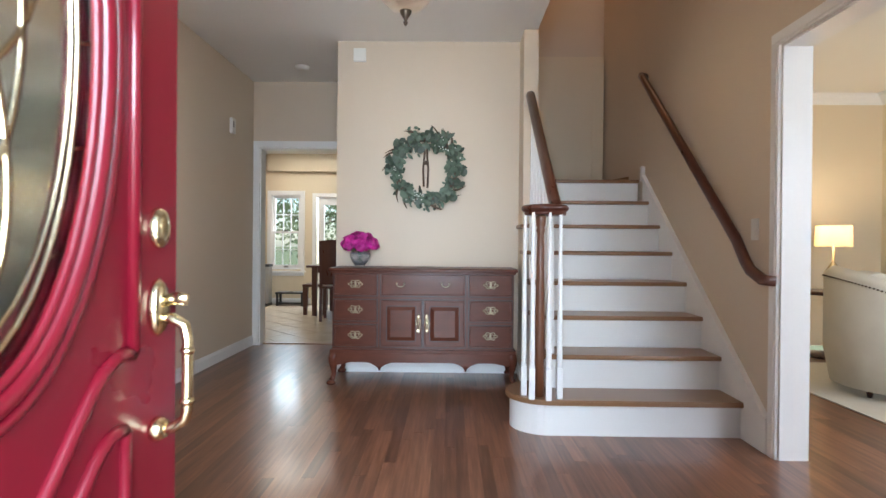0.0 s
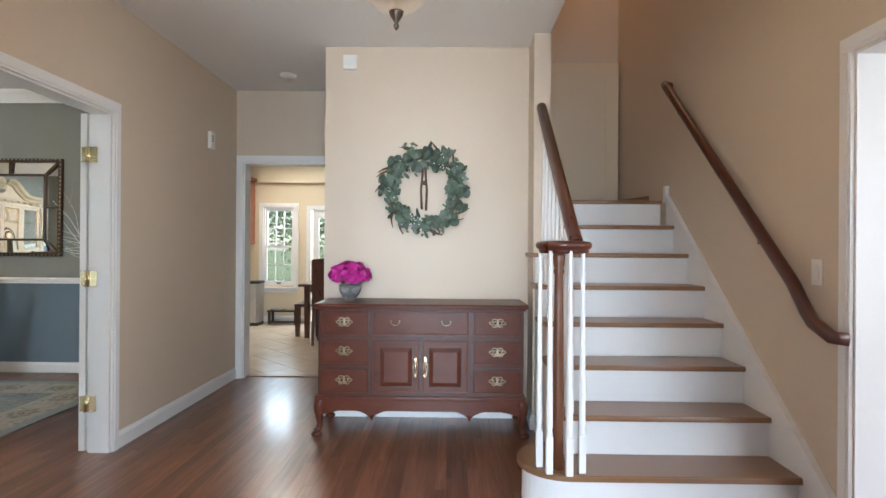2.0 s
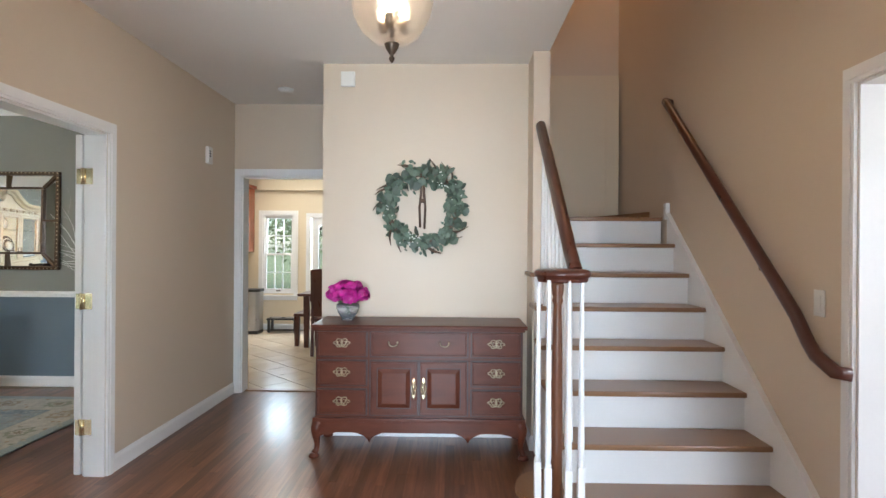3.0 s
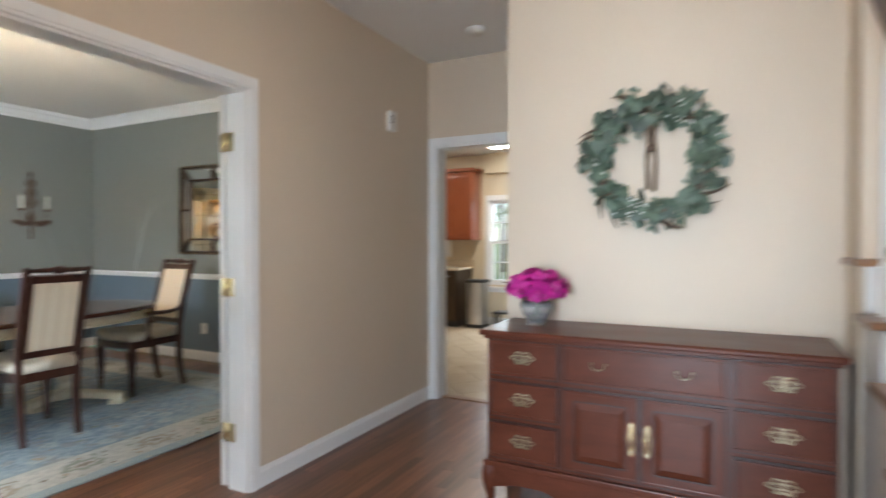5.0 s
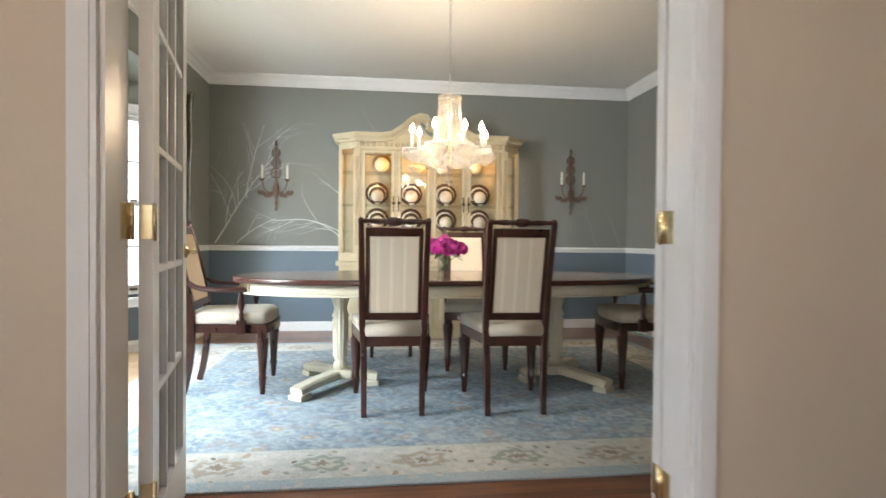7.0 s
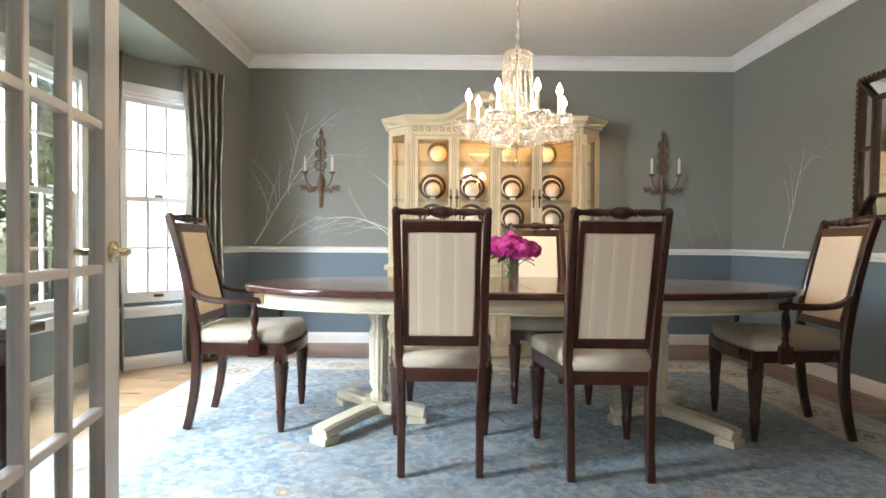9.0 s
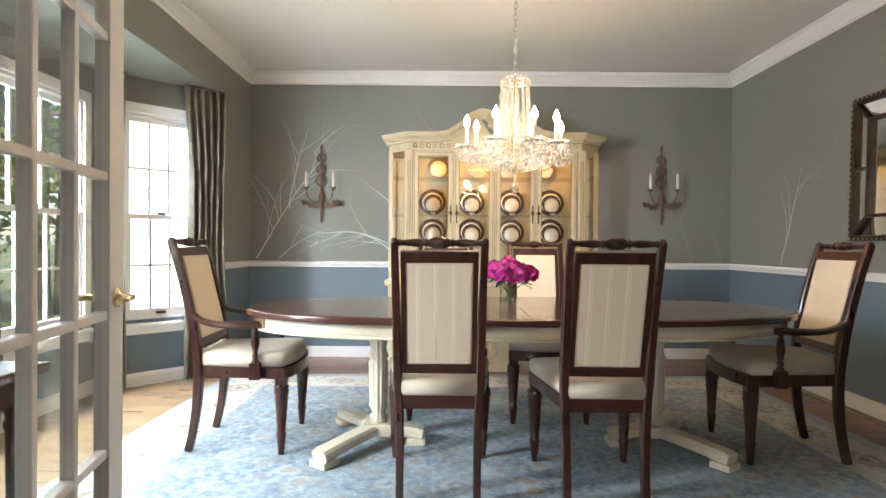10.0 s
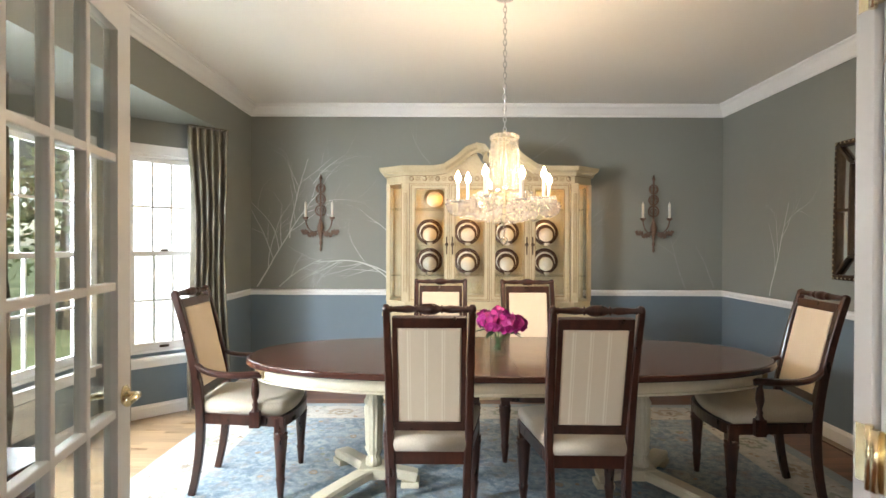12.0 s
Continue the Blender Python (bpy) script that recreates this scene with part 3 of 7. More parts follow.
for nm, lo, hi, mt in (("lower", 0, RAIL_Z - 0.02, M_BLUE), ("upper", RAIL_Z - 0.02, SOFFIT + 0.1, M_GREY)):
    lab = "slate blue bay wall" if nm == "lower" else "grey green bay wall"
    wall("wall_bay_west_" + nm, BAY[0], BAY[1], -0.12, lo, hi, mt, lab, [(ANG_W0, ANG_W1, W_LO, W_HI)])
    wall("wall_bay_front_" + nm, BAY[1], BAY[2], -0.12, lo, hi, mt, lab, [(0.12, 1.0, W_LO, W_HI), (1.10, 1.98, W_LO, W_HI)])
    wall("wall_bay_east_" + nm, BAY[2], BAY[3], -0.12, lo, hi, mt, lab, [(ANG_W0, ANG_W1, W_LO, W_HI)])
bm = bmesh.new()
prism(bm, [(-4.52, 2.83), (-3.87, 2.06), (-1.73, 2.06), (-1.08, 2.83)], SOFFIT, SOFFIT + 0.08)
structure("ceiling_bay", bm, M_GREY, "painted bay soffit", "ceiling")

# ceilings
bm = bmesh.new()
box(bm, -0.54, 1.24, CEIL_F, 2.205, 7.43, CEIL_F + 0.25)
box(bm, 2.205, 1.24, CEIL_F, 3.27, 4.20, CEIL_F + 0.25)
structure("ceiling_foyer", bm, M_CEIL, "white painted foyer ceiling", "ceiling")
structure("ceiling_dining", B(-5.33, 2.74, CEIL_D, -0.54, 7.58, CEIL_D + 0.2), M_CEIL, "white painted dining room ceiling", "ceiling")
structure("ceiling_stairwell", B(2.0, 4.1, 5.2, 3.4, 7.7, 5.35), M_CEIL, "white ceiling over the stairs", "ceiling")
structure("ceiling_kitchen", B(-4.5, 7.59, 2.60, 3.0, 11.5, 2.8), M_CEIL, "white kitchen ceiling", "ceiling")
structure("ceiling_kitchen_entry", B(-0.5, 7.433, 2.60, 2.09, 7.588, 2.8), M_CEIL, "white kitchen ceiling by the doorway", "ceiling")
structure("ceiling_living", B(3.27, 1.24, CEIL_F, 6.3, 7.8, CEIL_F + 0.2), M_CEIL, "white living room ceiling", "ceiling")

# living room shell
wall("wall_living_north", (6.15, 7.65), (3.27, 7.65), -0.12, 0, 3.0, M_CREAM, "cream living room wall")
# the opening is added, out of view, to pass the east fill light
wall("wall_living_east", (6.15, 1.40), (6.15, 7.65), -0.12, 0, 3.0, M_CREAM, "cream living room wall", [(0.55, 2.15, 0.6, 2.2)])
wall("wall_living_south", (3.15, 1.40), (6.15, 1.40), -0.12, 0, 3.0, M_CREAM, "cream living room front wall", [(0.55, 2.35, 0.6, 2.2)])
wall("wall_living_west", (3.275, 7.65), (3.275, 1.40), 0.02, 0, 3.0, M_CREAM, "cream living room wall beside the opening", [(7.65 - LR_B, 7.65 - LR_A, 0, DOOR_TOP)])
run("crown_living", [(6.15, 1.5, CEIL_F), (6.15, 7.65, CEIL_F), (3.30, 7.65, CEIL_F)], [(-x, z) for x, z in CROWN_SEC], M_TRIM, "white crown moulding")

# kitchen shell
K_Y = 11.30
wall("wall_kitchen_north", (3.0, K_Y), (-4.5, K_Y), -0.15, 0, 3.0, M_CREAM, "cream kitchen wall with windows and a glazed door", [(3.0 + 1.06, 3.0 + 1.58, 0.60, 1.90), (3.0 - 0.05, 3.0 + 0.79, 0.0, 1.86), (3.0 + 2.29, 3.0 + 3.1, 1.05, 1.93)])
wall("wall_kitchen_west", (-4.5, 7.60), (-4.5, 11.4), 0.12, 0, 3.0, M_CREAM, "cream kitchen wall")
wall("wall_kitchen_east", (3.0, 11.4), (3.0, 7.43), 0.12, 0, 3.0, M_CREAM, "cream kitchen wall")
wall("wall_kitchen_south", (3.0, 7.435), (-0.475, 7.435), -0.02, 0, 3.0, M_CREAM, "cream kitchen side of the hall wall", [(3.0 - 0.42, 3.0 + 0.405, 0, DOOR_TOP)])
wall("wall_kitchen_south_west", (-0.475, 7.60), (-4.5, 7.60), -0.02, 0, 3.0, M_CREAM, "cream kitchen side of the dining room wall")
structure("kitchen_soffit", B(-1.62, K_Y - 0.10, 2.30, 3.0, K_Y - 0.002, 2.598), M_CREAM, "cream painted soffit over the kitchen windows", "soffit")

# casings, jamb linings, baseboards, chair rails, crowns
casing("trim_double_door", "y", -0.475, OPEN_A, OPEN_B, DOOR_TOP, 1, "white moulded casing round the double door opening")
casing("trim_double_door_dining", "y", -0.60, OPEN_A, OPEN_B, DOOR_TOP, -1, "white casing on the dining room side")
casing("trim_kitchen_doorway", "x", 7.31, -0.405, 0.42, DOOR_TOP, -1, "white moulded casing round the kitchen doorway")
casing("trim_living_opening", "y", 3.15, LR_A, LR_B, DOOR_TOP, -1, "white moulded casing round the living room opening")
casing("trim_entrance", "x", 1.85, 0.905, 1.865, 2.06, 1, "white casing round the entrance door")


def lining(name, along, a, c, top, lo, hi, label):
    bm = bmesh.new()
    t = 0.012
    if along == "y":
        box(bm, lo, a, 0, hi, a + t, top)
        box(bm, lo, c - t, 0, hi, c, top)
        box(bm, lo, a + t, top - t, hi, c - t, top)
    else:
        box(bm, a, lo, 0, a + t, hi, top)
        box(bm, c - t, lo, 0, c, hi, top)
        box(bm, a + t, lo, top - t, c - t, hi, top)
    structure(name, bm, M_TRIM, label, "door jamb")


lining("trim_double_door_jamb", "y", OPEN_A, OPEN_B, DOOR_TOP, -0.598, -0.477, "white jamb of the double door opening")
lining("trim_kitchen_jamb", "x", -0.405, 0.42, DOOR_TOP, 7.312, 7.453, "white jamb of the kitchen doorway")
lining("trim_living_jamb", "y", LR_A, LR_B, DOOR_TOP, 3.152, 3.293, "white jamb of the living room opening")
lining("trim_entrance_jamb", "x", 0.905, 1.865, 2.06, 1.695, 1.848, "white jamb of the entrance door")
NEG = [(-x, z) for x, z in BASE_SEC]
run("baseboard_foyer_west", [(-0.475, OPEN_B + CASE_W, 0), (-0.475, 7.31, 0)], BASE_SEC, M_TRIM, "white moulded baseboard", "baseboard")
run("baseboard_foyer_west_front", [(-0.475, 1.40, 0), (-0.475, OPEN_A - CASE_W, 0)], BASE_SEC, M_TRIM, "white moulded baseboard", "baseboard")
run("baseboard_wreath", [(0.617, 7.31, 0), (0.617, 6.18, 0), (2.10, 6.18, 0), (2.10, 5.92, 0), (2.13, 5.92, 0)], BASE_SEC, M_TRIM, "white baseboard behind the sideboard", "baseboard")
run("baseboard_east_front", [(3.15, 1.40, 0), (3.15, LR_A - CASE_W, 0)], NEG, M_TRIM, "white moulded baseboard", "baseboard")
DIN = [(-0.60, OPEN_A - CASE_W, 0), (-0.60, 2.836, 0), (-1.10, 2.836, 0), (-1.75, 2.186, 0), (-3.85, 2.186, 0), (-4.50, 2.836, 0), (-5.214, 2.836, 0), (-5.214, 7.465, 0), (-0.60, 7.465, 0), (-0.60, OPEN_B + CASE_W, 0)]
run("baseboard_dining", DIN, BASE_SEC, M_TRIM, "white moulded dining room baseboard", "baseboard")
run("chair_rail_dining_north", [(-4.50, 2.836, RAIL_Z), (-5.214, 2.836, RAIL_Z), (-5.214, 7.465, RAIL_Z), (-0.60, 7.465, RAIL_Z), (-0.60, OPEN_B + CASE_W, RAIL_Z)], RAIL_SEC, M_TRIM, "white moulded chair rail")
run("chair_rail_dining_south", [(-0.60, OPEN_A - CASE_W, RAIL_Z), (-0.60, 2.836, RAIL_Z), (-1.10, 2.836, RAIL_Z)], RAIL_SEC, M_TRIM, "white moulded chair rail")
run("crown_dining", [(-0.60, 2.836, CEIL_D), (-5.214, 2.836, CEIL_D), (-5.214, 7.465, CEIL_D), (-0.60, 7.465, CEIL_D), (-0.60, 2.836, CEIL_D)], CROWN_SEC, M_TRIM, "white dining room crown moulding")
run("baseboard_kitchen", [(-1.9, K_Y, 0), (-0.88, K_Y, 0)], BASE_SEC, M_TRIM, "white kitchen baseboard", "baseboard")

# floors
structure("floor_base", B(-5.3, 2.06, -0.12, 6.2, 7.42, -0.016), M_SUB, "dark joints under the oak strip floor", "floor")
structure("floor_base_entry", B(-0.5, 1.30, -0.12, 6.2, 2.05, -0.016), M_SUB, "dark joints under the oak strip floor", "floor")
structure("floor_kitchen_base", B(-4.5, 7.424, -0.12, 3.0, 11.4, -0.010), M_GROUT, "grout bed of the kitchen tiles", "floor")
structure("kitchen_threshold", B(-0.39, 7.37, -0.01, 0.41, 7.435, 0.010, bevel=0.004), M_TREAD, "oak threshold strip at the kitchen doorway", "threshold")


# windows
def window(name, m, w, h, cols, rows, label, stool=True):
    """A double-hung window in its opening: local x along the wall, y to the room, sill at z 0."""
    holder = thing(name, label, "window", m, kind="structure")
    bm = bmesh.new()
    for x0, x1, z0, z1 in ((-0.065, 0, -0.03, h + 0.07), (w, w + 0.065, -0.03, h + 0.07), (0, w, h, h + 0.07)):
        box(bm, x0, 0.0, z0, x1, 0.022, z1)
    for x0, x1, z0, z1 in ((0, 0.022, 0, h), (w - 0.022, w, 0, h), (0.022, w - 0.022, h - 0.022, h), (0.022, w - 0.022, 0, 0.022)):
        box(bm, x0, -0.11, z0, x1, 0.0, z1)
    part("window_frame", bm, M_TRIM, holder)
    if stool:
        bm = bmesh.new()
        box(bm, -0.085, -0.0, -0.05, w + 0.085, 0.05, -0.025, bevel=0.004)
        box(bm, -0.06, 0.0, -0.11, w + 0.06, 0.018, -0.052)
        part("window_sill", bm, M_TRIM, holder)
    half = h / 2
    for k, (z0, z1, yy) in enumerate(((0.022, half + 0.018, -0.045), (half - 0.018, h - 0.022, -0.085))):
        bm = bmesh.new()
        a, c, s = 0.022, w - 0.022, 0.036
        box(bm, a, yy, z0, a + s, yy + 0.034, z1)
        box(bm, c - s, yy, z0, c, yy + 0.034, z1)
        box(bm, a + s, yy, z0, c - s, yy + 0.034, z0 + s + (0.02 if k == 0 else 0))
        box(bm, a + s, yy, z1 - s, c - s, yy + 0.034, z1)
        for i in range(1, cols):
            x = a + s + (c - a - 2 * s) * i / cols
            box(bm, x - 0.008, yy + 0.006, z0 + s, x + 0.008, yy + 0.028, z1 - s)
        for j in range(1, rows):
            z = z0 + s + (z1 - z0 - 2 * s) * j / rows
            box(bm, a + s, yy + 0.008, z - 0.008, c - s, yy + 0.026, z + 0.008)
        part("sash_bars", bm, M_TRIM, holder)
        gl = part("pane", B(a + 0.01, yy + 0.015, z0 + 0.01, c - 0.01, yy + 0.019, z1 - 0.01), M_GLASS, holder)
        gl.visible_shadow = False
        if k == 0:
            part("sash_lock", B(w / 2 - 0.03, yy + 0.034, z1, w / 2 + 0.03, yy + 0.05, z1 + 0.018, bevel=0.004), M_BRONZE, holder)
            part("sash_lift", B(w / 2 - 0.035, yy + 0.034, z0 + 0.012, w / 2 + 0.035, yy + 0.046, z0 + 0.032, bevel=0.003), M_BRONZE, holder)
    return holder


def on_line(p0, p1, s, z, flip=False):
    """Pose at distance s along p0 to p1 with local y to the left of that line, or to its right."""
    d = Vector((p1[0] - p0[0], p1[1] - p0[1], 0)).normalized()
    return Matrix.Translation((p0[0] + d.x * s, p0[1] + d.y * s, z)) @ Matrix.Rotation(math.atan2(d.y, d.x), 4, "Z")


H_W = W_HI - W_LO
window("window_1", on_line(BAY[0], BAY[1], ANG_W0, W_LO), ANG_W1 - ANG_W0, H_W, 3, 2, "white double-hung window in the angled bay wall")
window("window_2", on_line(BAY[1], BAY[2], 0.12, W_LO), 0.88, H_W, 3, 2, "white double-hung window in the bay front")
window("window_3", on_line(BAY[1], BAY[2], 1.10, W_LO), 0.88, H_W, 3, 2, "white double-hung window in the bay front")
window("window_4", on_line(BAY[2], BAY[3], ANG_W0, W_LO), ANG_W1 - ANG_W0, H_W, 3, 2, "white double-hung window in the angled bay wall")
# unseen window, added in the opening that lets the east fill light in
window("added_window_7", on_line((6.15, 1.40), (6.15, 7.65), 0.55, 0.6), 1.6, 1.6, 4, 2, "unseen white double-hung living room window, added to let fill light in")
KW = ((3.0, K_Y), (-4.5, K_Y))
window("window_5", on_line(*KW, 4.06, 0.60), 0.52, 1.30, 3, 2, "white double-hung kitchen window")
window("window_6", on_line(*KW, 5.29, 1.05), 0.81, 0.88, 3, 2, "white kitchen window over the counter", stool=False)

# glazed kitchen door
kd = thing("door_2", "white glazed kitchen door, closed, with a brass handle", "door", on_line(*KW, 2.95, 0), kind="structure")
bm = bmesh.new()
for x0, x1, z0, z1 in ((0.03, 0.13, 0, 1.86), (0.71, 0.81, 0, 1.86), (0.13, 0.71, 1.73, 1.86), (0.13, 0.71, 0, 0.25)):
    box(bm, x0, -0.06, z0, x1, -0.02, z1)
part("door_leaf", bm, M_TRIM, kd)
bm = bmesh.new()
for x0, x1, z0, z1 in ((-0.07, 0.0, 0, 1.93), (0.84, 0.91, 0, 1.93), (0.0, 0.84, 1.86, 1.93)):
    box(bm, x0, 0, z0, x1, 0.02, z1)
part("door_frame", bm, M_TRIM, kd)
part("pane", B(0.12, -0.045, 0.24, 0.72, -0.04, 1.74), M_GLASS, kd).visible_shadow = False
part("door_handle", L([(0.012, 0), (0.012, 0.04), (0.028, 0.05), (0.03, 0.07), (0.018, 0.085)], 12, pose(0.76, -0.02, 0.95, -90)), M_BRASS, kd)

# grounds outside
structure("ground", B(-400, -400, -0.5, 400, 400, -0.30), M_GRASS, "lawn round the house", "ground")
structure("porch", B(-0.6, -1.2, -0.30, 3.1, 1.29, -0.03), M_CONCRETE, "concrete front porch", "porch")



# ---- stairs ----
RISE, RUN, Y0 = 0.2, 0.2415, 4.66
SX0, SX1 = 2.125, 3.15
stairs = thing("staircase", "white staircase with varnished oak treads rising to a turn", "stairs", kind="structure")
outline = [(SX1 - 0.02, Y0 + 0.03)] + [(2.10 + 0.20 * math.cos(a), Y0 + 0.225 + 0.195 * math.sin(a)) for a in (math.radians(-90 - 10 * i) for i in range(19))] + [(SX0, Y0 + 0.42), (SX0, Y0 + 0.26), (SX1 - 0.02, Y0 + 0.26)]
bm = bmesh.new()
prism(bm, outline, 0.0, RISE - 0.028, smooth=False)
part("riser", bm, M_TRIM, stairs, "white rounded starting riser")
outline = [(SX1 - 0.016, Y0)] + [(2.10 + 0.225 * math.cos(a), Y0 + 0.225 + 0.225 * math.sin(a)) for a in (math.radians(-90 - 10 * i) for i in range(19))] + [(SX0, Y0 + 0.45), (SX0, Y0 + RUN + 0.03), (SX1 - 0.016, Y0 + RUN + 0.03)]
bm = bmesh.new()
prism(bm, outline, RISE - 0.028, RISE - 0.006)
prism(bm, [(x + (0.004 if x < 2.2 else 0), y + 0.004) for x, y in outline], RISE - 0.006, RISE)
part("tread", bm, M_TREAD, stairs, "rounded oak starting tread")
for k in range(2, 9):
    y = Y0 + (k - 1) * RUN
    part("riser", B(SX0, y + 0.03, (k - 1) * RISE + 0.001, SX1 - 0.02, y + 0.05, k * RISE - 0.028), M_TRIM, stairs)
    if k < 8:
        left = SX0 - 0.05 if y < 5.9 else 2.212
        part("tread", B(left, y, k * RISE - 0.028, SX1 - 0.02, y + RUN + 0.03, k * RISE, bevel=0.008), M_TREAD, stairs)
y8 = Y0 + 7 * RUN
part("landing", B(2.212, y8, 8 * RISE - 0.028, SX1 - 0.02, 7.548, 8 * RISE, bevel=0.006), M_TREAD, stairs, "oak winder tread at the turn")
bm = bmesh.new()
prism(bm, [(SX1 - 0.022, 6.62), (SX1 - 0.022, 7.546), (2.80, 7.546)], 8 * RISE + 0.001, 8 * RISE + 0.06)
part("winder", bm, M_TREAD, stairs, "oak winder tread higher up")
bm = bmesh.new()
pts = [(Y0 + 0.42, 0.0)]
for k in range(2, 7):
    y = Y0 + (k - 1) * RUN + 0.03
    if y > 5.9:
        break
    pts += [(y, (k - 1) * RISE - 0.028), (y, k * RISE - 0.028)]
pts += [(5.918, pts[-1][1]), (5.918, 0.0)]
vs = [[bm.verts.new((x, yy, zz)) for yy, zz in pts] for x in (SX0 - 0.012, SX0 + 0.012)]
bm.faces.new(vs[0])
bm.faces.new(vs[1][::-1])
for i in range(len(pts)):
    j = (i + 1) % len(pts)
    bm.faces.new((vs[0][i], vs[0][j], vs[1][j], vs[1][i]))
part("stringer", bm, M_TRIM, stairs, "white painted stair side panel")
bm = bmesh.new()
slope = 0.80
sk = [(4.455, 0.0), (4.455, 0.17), (4.50, 0.205), (6.27, 0.205 + (6.27 - 4.50) * slope), (6.27, 1.0), (4.90, 0.0)]
vs = [[bm.verts.new((x, yy, zz)) for yy, zz in sk] for x in (SX1 - 0.002, SX1 - 0.02)]
bm.faces.new(vs[0])
bm.faces.new(vs[1][::-1])
for i in range(len(sk)):
    j = (i + 1) % len(sk)
    bm.faces.new((vs[0][i], vs[0][j], vs[1][j], vs[1][i]))
box(bm, SX1 - 0.034, 6.255, 1.58, SX1 - 0.002, 6.30, 1.70, bevel=0.004)
part("skirt_board", bm, M_TRIM, stairs, "white skirt board along the wall")
part("skirt_cap", S([(SX1 - 0.017, 4.46, 0.18), (SX1 - 0.017, 4.50, 0.212), (SX1 - 0.017, 6.26, 0.212 + 1.76 * slope)], rect(0.032, 0.02), smooth=False), M_TRIM, stairs)

# balustrade
bal = thing("balustrade", "white turned balusters under a mahogany handrail with a volute end", "balustrade")
RX = 2.15
RAIL_SHAPE = [(-0.028, -0.03), (0.028, -0.03), (0.034, -0.012), (0.03, 0.012), (0.018, 0.028), (0, 0.033), (-0.018, 0.028), (-0.03, 0.012), (-0.034, -0.012)]
z_end = 2.19
part("handrail", S([(RX - 0.005, 4.80, 1.245), (RX, 4.86, 1.275), (RX, 4.95, 1.345), (RX, 5.915, z_end)], RAIL_SHAPE), M_RAIL, bal)
part("volute_cap", L([(0.095, 1.203), (0.114, 1.204), (0.118, 1.212), (0.116, 1.222), (0.126, 1.228), (0.131, 1.238), (0.130, 1.250), (0.122, 1.258), (0.10, 1.262), (0.05, 1.264)], 36, pose(2.075, 4.775, 0)), M_RAIL, bal, "round mahogany volute cap")
NEWEL = [(0.03, 0.2), (0.03, 0.42), (0.034, 0.45), (0.03, 0.48), (0.033, 0.5), (0.024, 1.02), (0.022, 1.1), (0.03, 1.12), (0.024, 1.135), (0.03, 1.15), (0.034, 1.19), (0.03, 1.206)]
part("newel_post", L([(q * 0.86, z) for q, z in NEWEL], 16, pose(2.048, 4.745, 0)), M_NEWEL, bal, "slender turned oak newel")


def baluster(x, y, z0, z1):
    bm = bmesh.new()
    h = z1 - z0
    box(bm, -0.016, -0.016, 0, 0.016, 0.016, 0.17, bevel=0.003)
    lathe(bm, [(0.013, 0.165), (0.017, 0.18), (0.011, 0.195), (0.016, 0.21), (0.0155, 0.26), (0.009, h * 0.95), (0.009, h)], 10)
    part("baluster", bm, M_TRIM, bal).matrix_basis = pose(x, y, z0)


for x, y in ((1.965, 4.77), (1.998, 4.685), (2.085, 4.665), (2.15, 4.70), (2.12, 4.86)):
    baluster(x, y, RISE, 1.215)
for k in range(2, 7):
    for dy in (0.055, 0.055 + RUN / 2):
        y = Y0 + (k - 1) * RUN + dy
        if y < 5.88:
            baluster(RX, y, k * RISE, 1.345 + (y - 4.95) * (z_end - 1.345) / 0.965 - 0.026)

wr = thing("wall_handrail", "dark mahogany handrail fixed to the stair wall", "handrail")
HX = 3.085
part("rail", S([(3.13, 6.21, 2.42), (HX, 6.19, 2.425), (HX, 6.14, 2.39), (HX, 4.66, 1.075), (HX, 4.57, 0.965), (HX, 4.52, 0.92), (HX, 4.40, 0.875), (3.13, 4.385, 0.87)], [(p * 0.8, q * 0.8) for p, q in RAIL_SHAPE]), M_RAIL, wr)
for y in (4.95, 5.95):
    z = 1.075 + (y - 4.66) * 0.888 - 0.04
    part("bracket", S([(HX, y, z + 0.01), (HX, y, z - 0.03), (3.12, y, z - 0.045), (3.147, y, z - 0.045)], circle(0.007, 6)), M_BRASS, wr)


# ---- foyer things ----
def bail_pull(parent, x, y, z, plate=True):
    """A bail, with or without a pierced batwing back plate; local face towards -y."""
    bm = bmesh.new()
    ring = []
    for i in range(36):
        a = 2 * math.pi * i / 36
        r = 1 + 0.16 * math.cos(6 * a)
        ring.append((x + 0.047 * r * math.cos(a), y - 0.002, z + 0.026 * r * math.sin(a)))
    if plate:
        sweep(bm, ring, rect(0.006, 0.004), up=(0, 1, 0), closed=True)
        box(bm, x - 0.005, y - 0.004, z - 0.02, x + 0.005, y, z + 0.02)
    for s in (-1, 1):
        if plate:
            sweep(bm, [(x + s * 0.012 * math.cos(a) + s * 0.016, y - 0.002, z + 0.012 * math.sin(a)) for a in (2 * math.pi * i / 12 for i in range(12))], rect(0.004, 0.004), up=(0, 1, 0), closed=True)
        lathe(bm, [(0.006, 0), (0.007, 0.004), (0.004, 0.012)], 8, pose(x + s * 0.028, y, z + 0.006, 90))
    sweep(bm, [(x - 0.028, y - 0.010, z + 0.006)] + [(x + 0.028 * math.cos(a), y - 0.016, z + 0.002 - 0.02 * math.sin(a)) for a in (math.pi * i / 8 for i in range(8, -1, -1))] + [(x + 0.028, y - 0.010, z + 0.006)], circle(0.0034, 6))
    part("handle", bm, M_PEWTER, parent, "pierced aged brass pull" if plate else "plain aged brass bail pull")


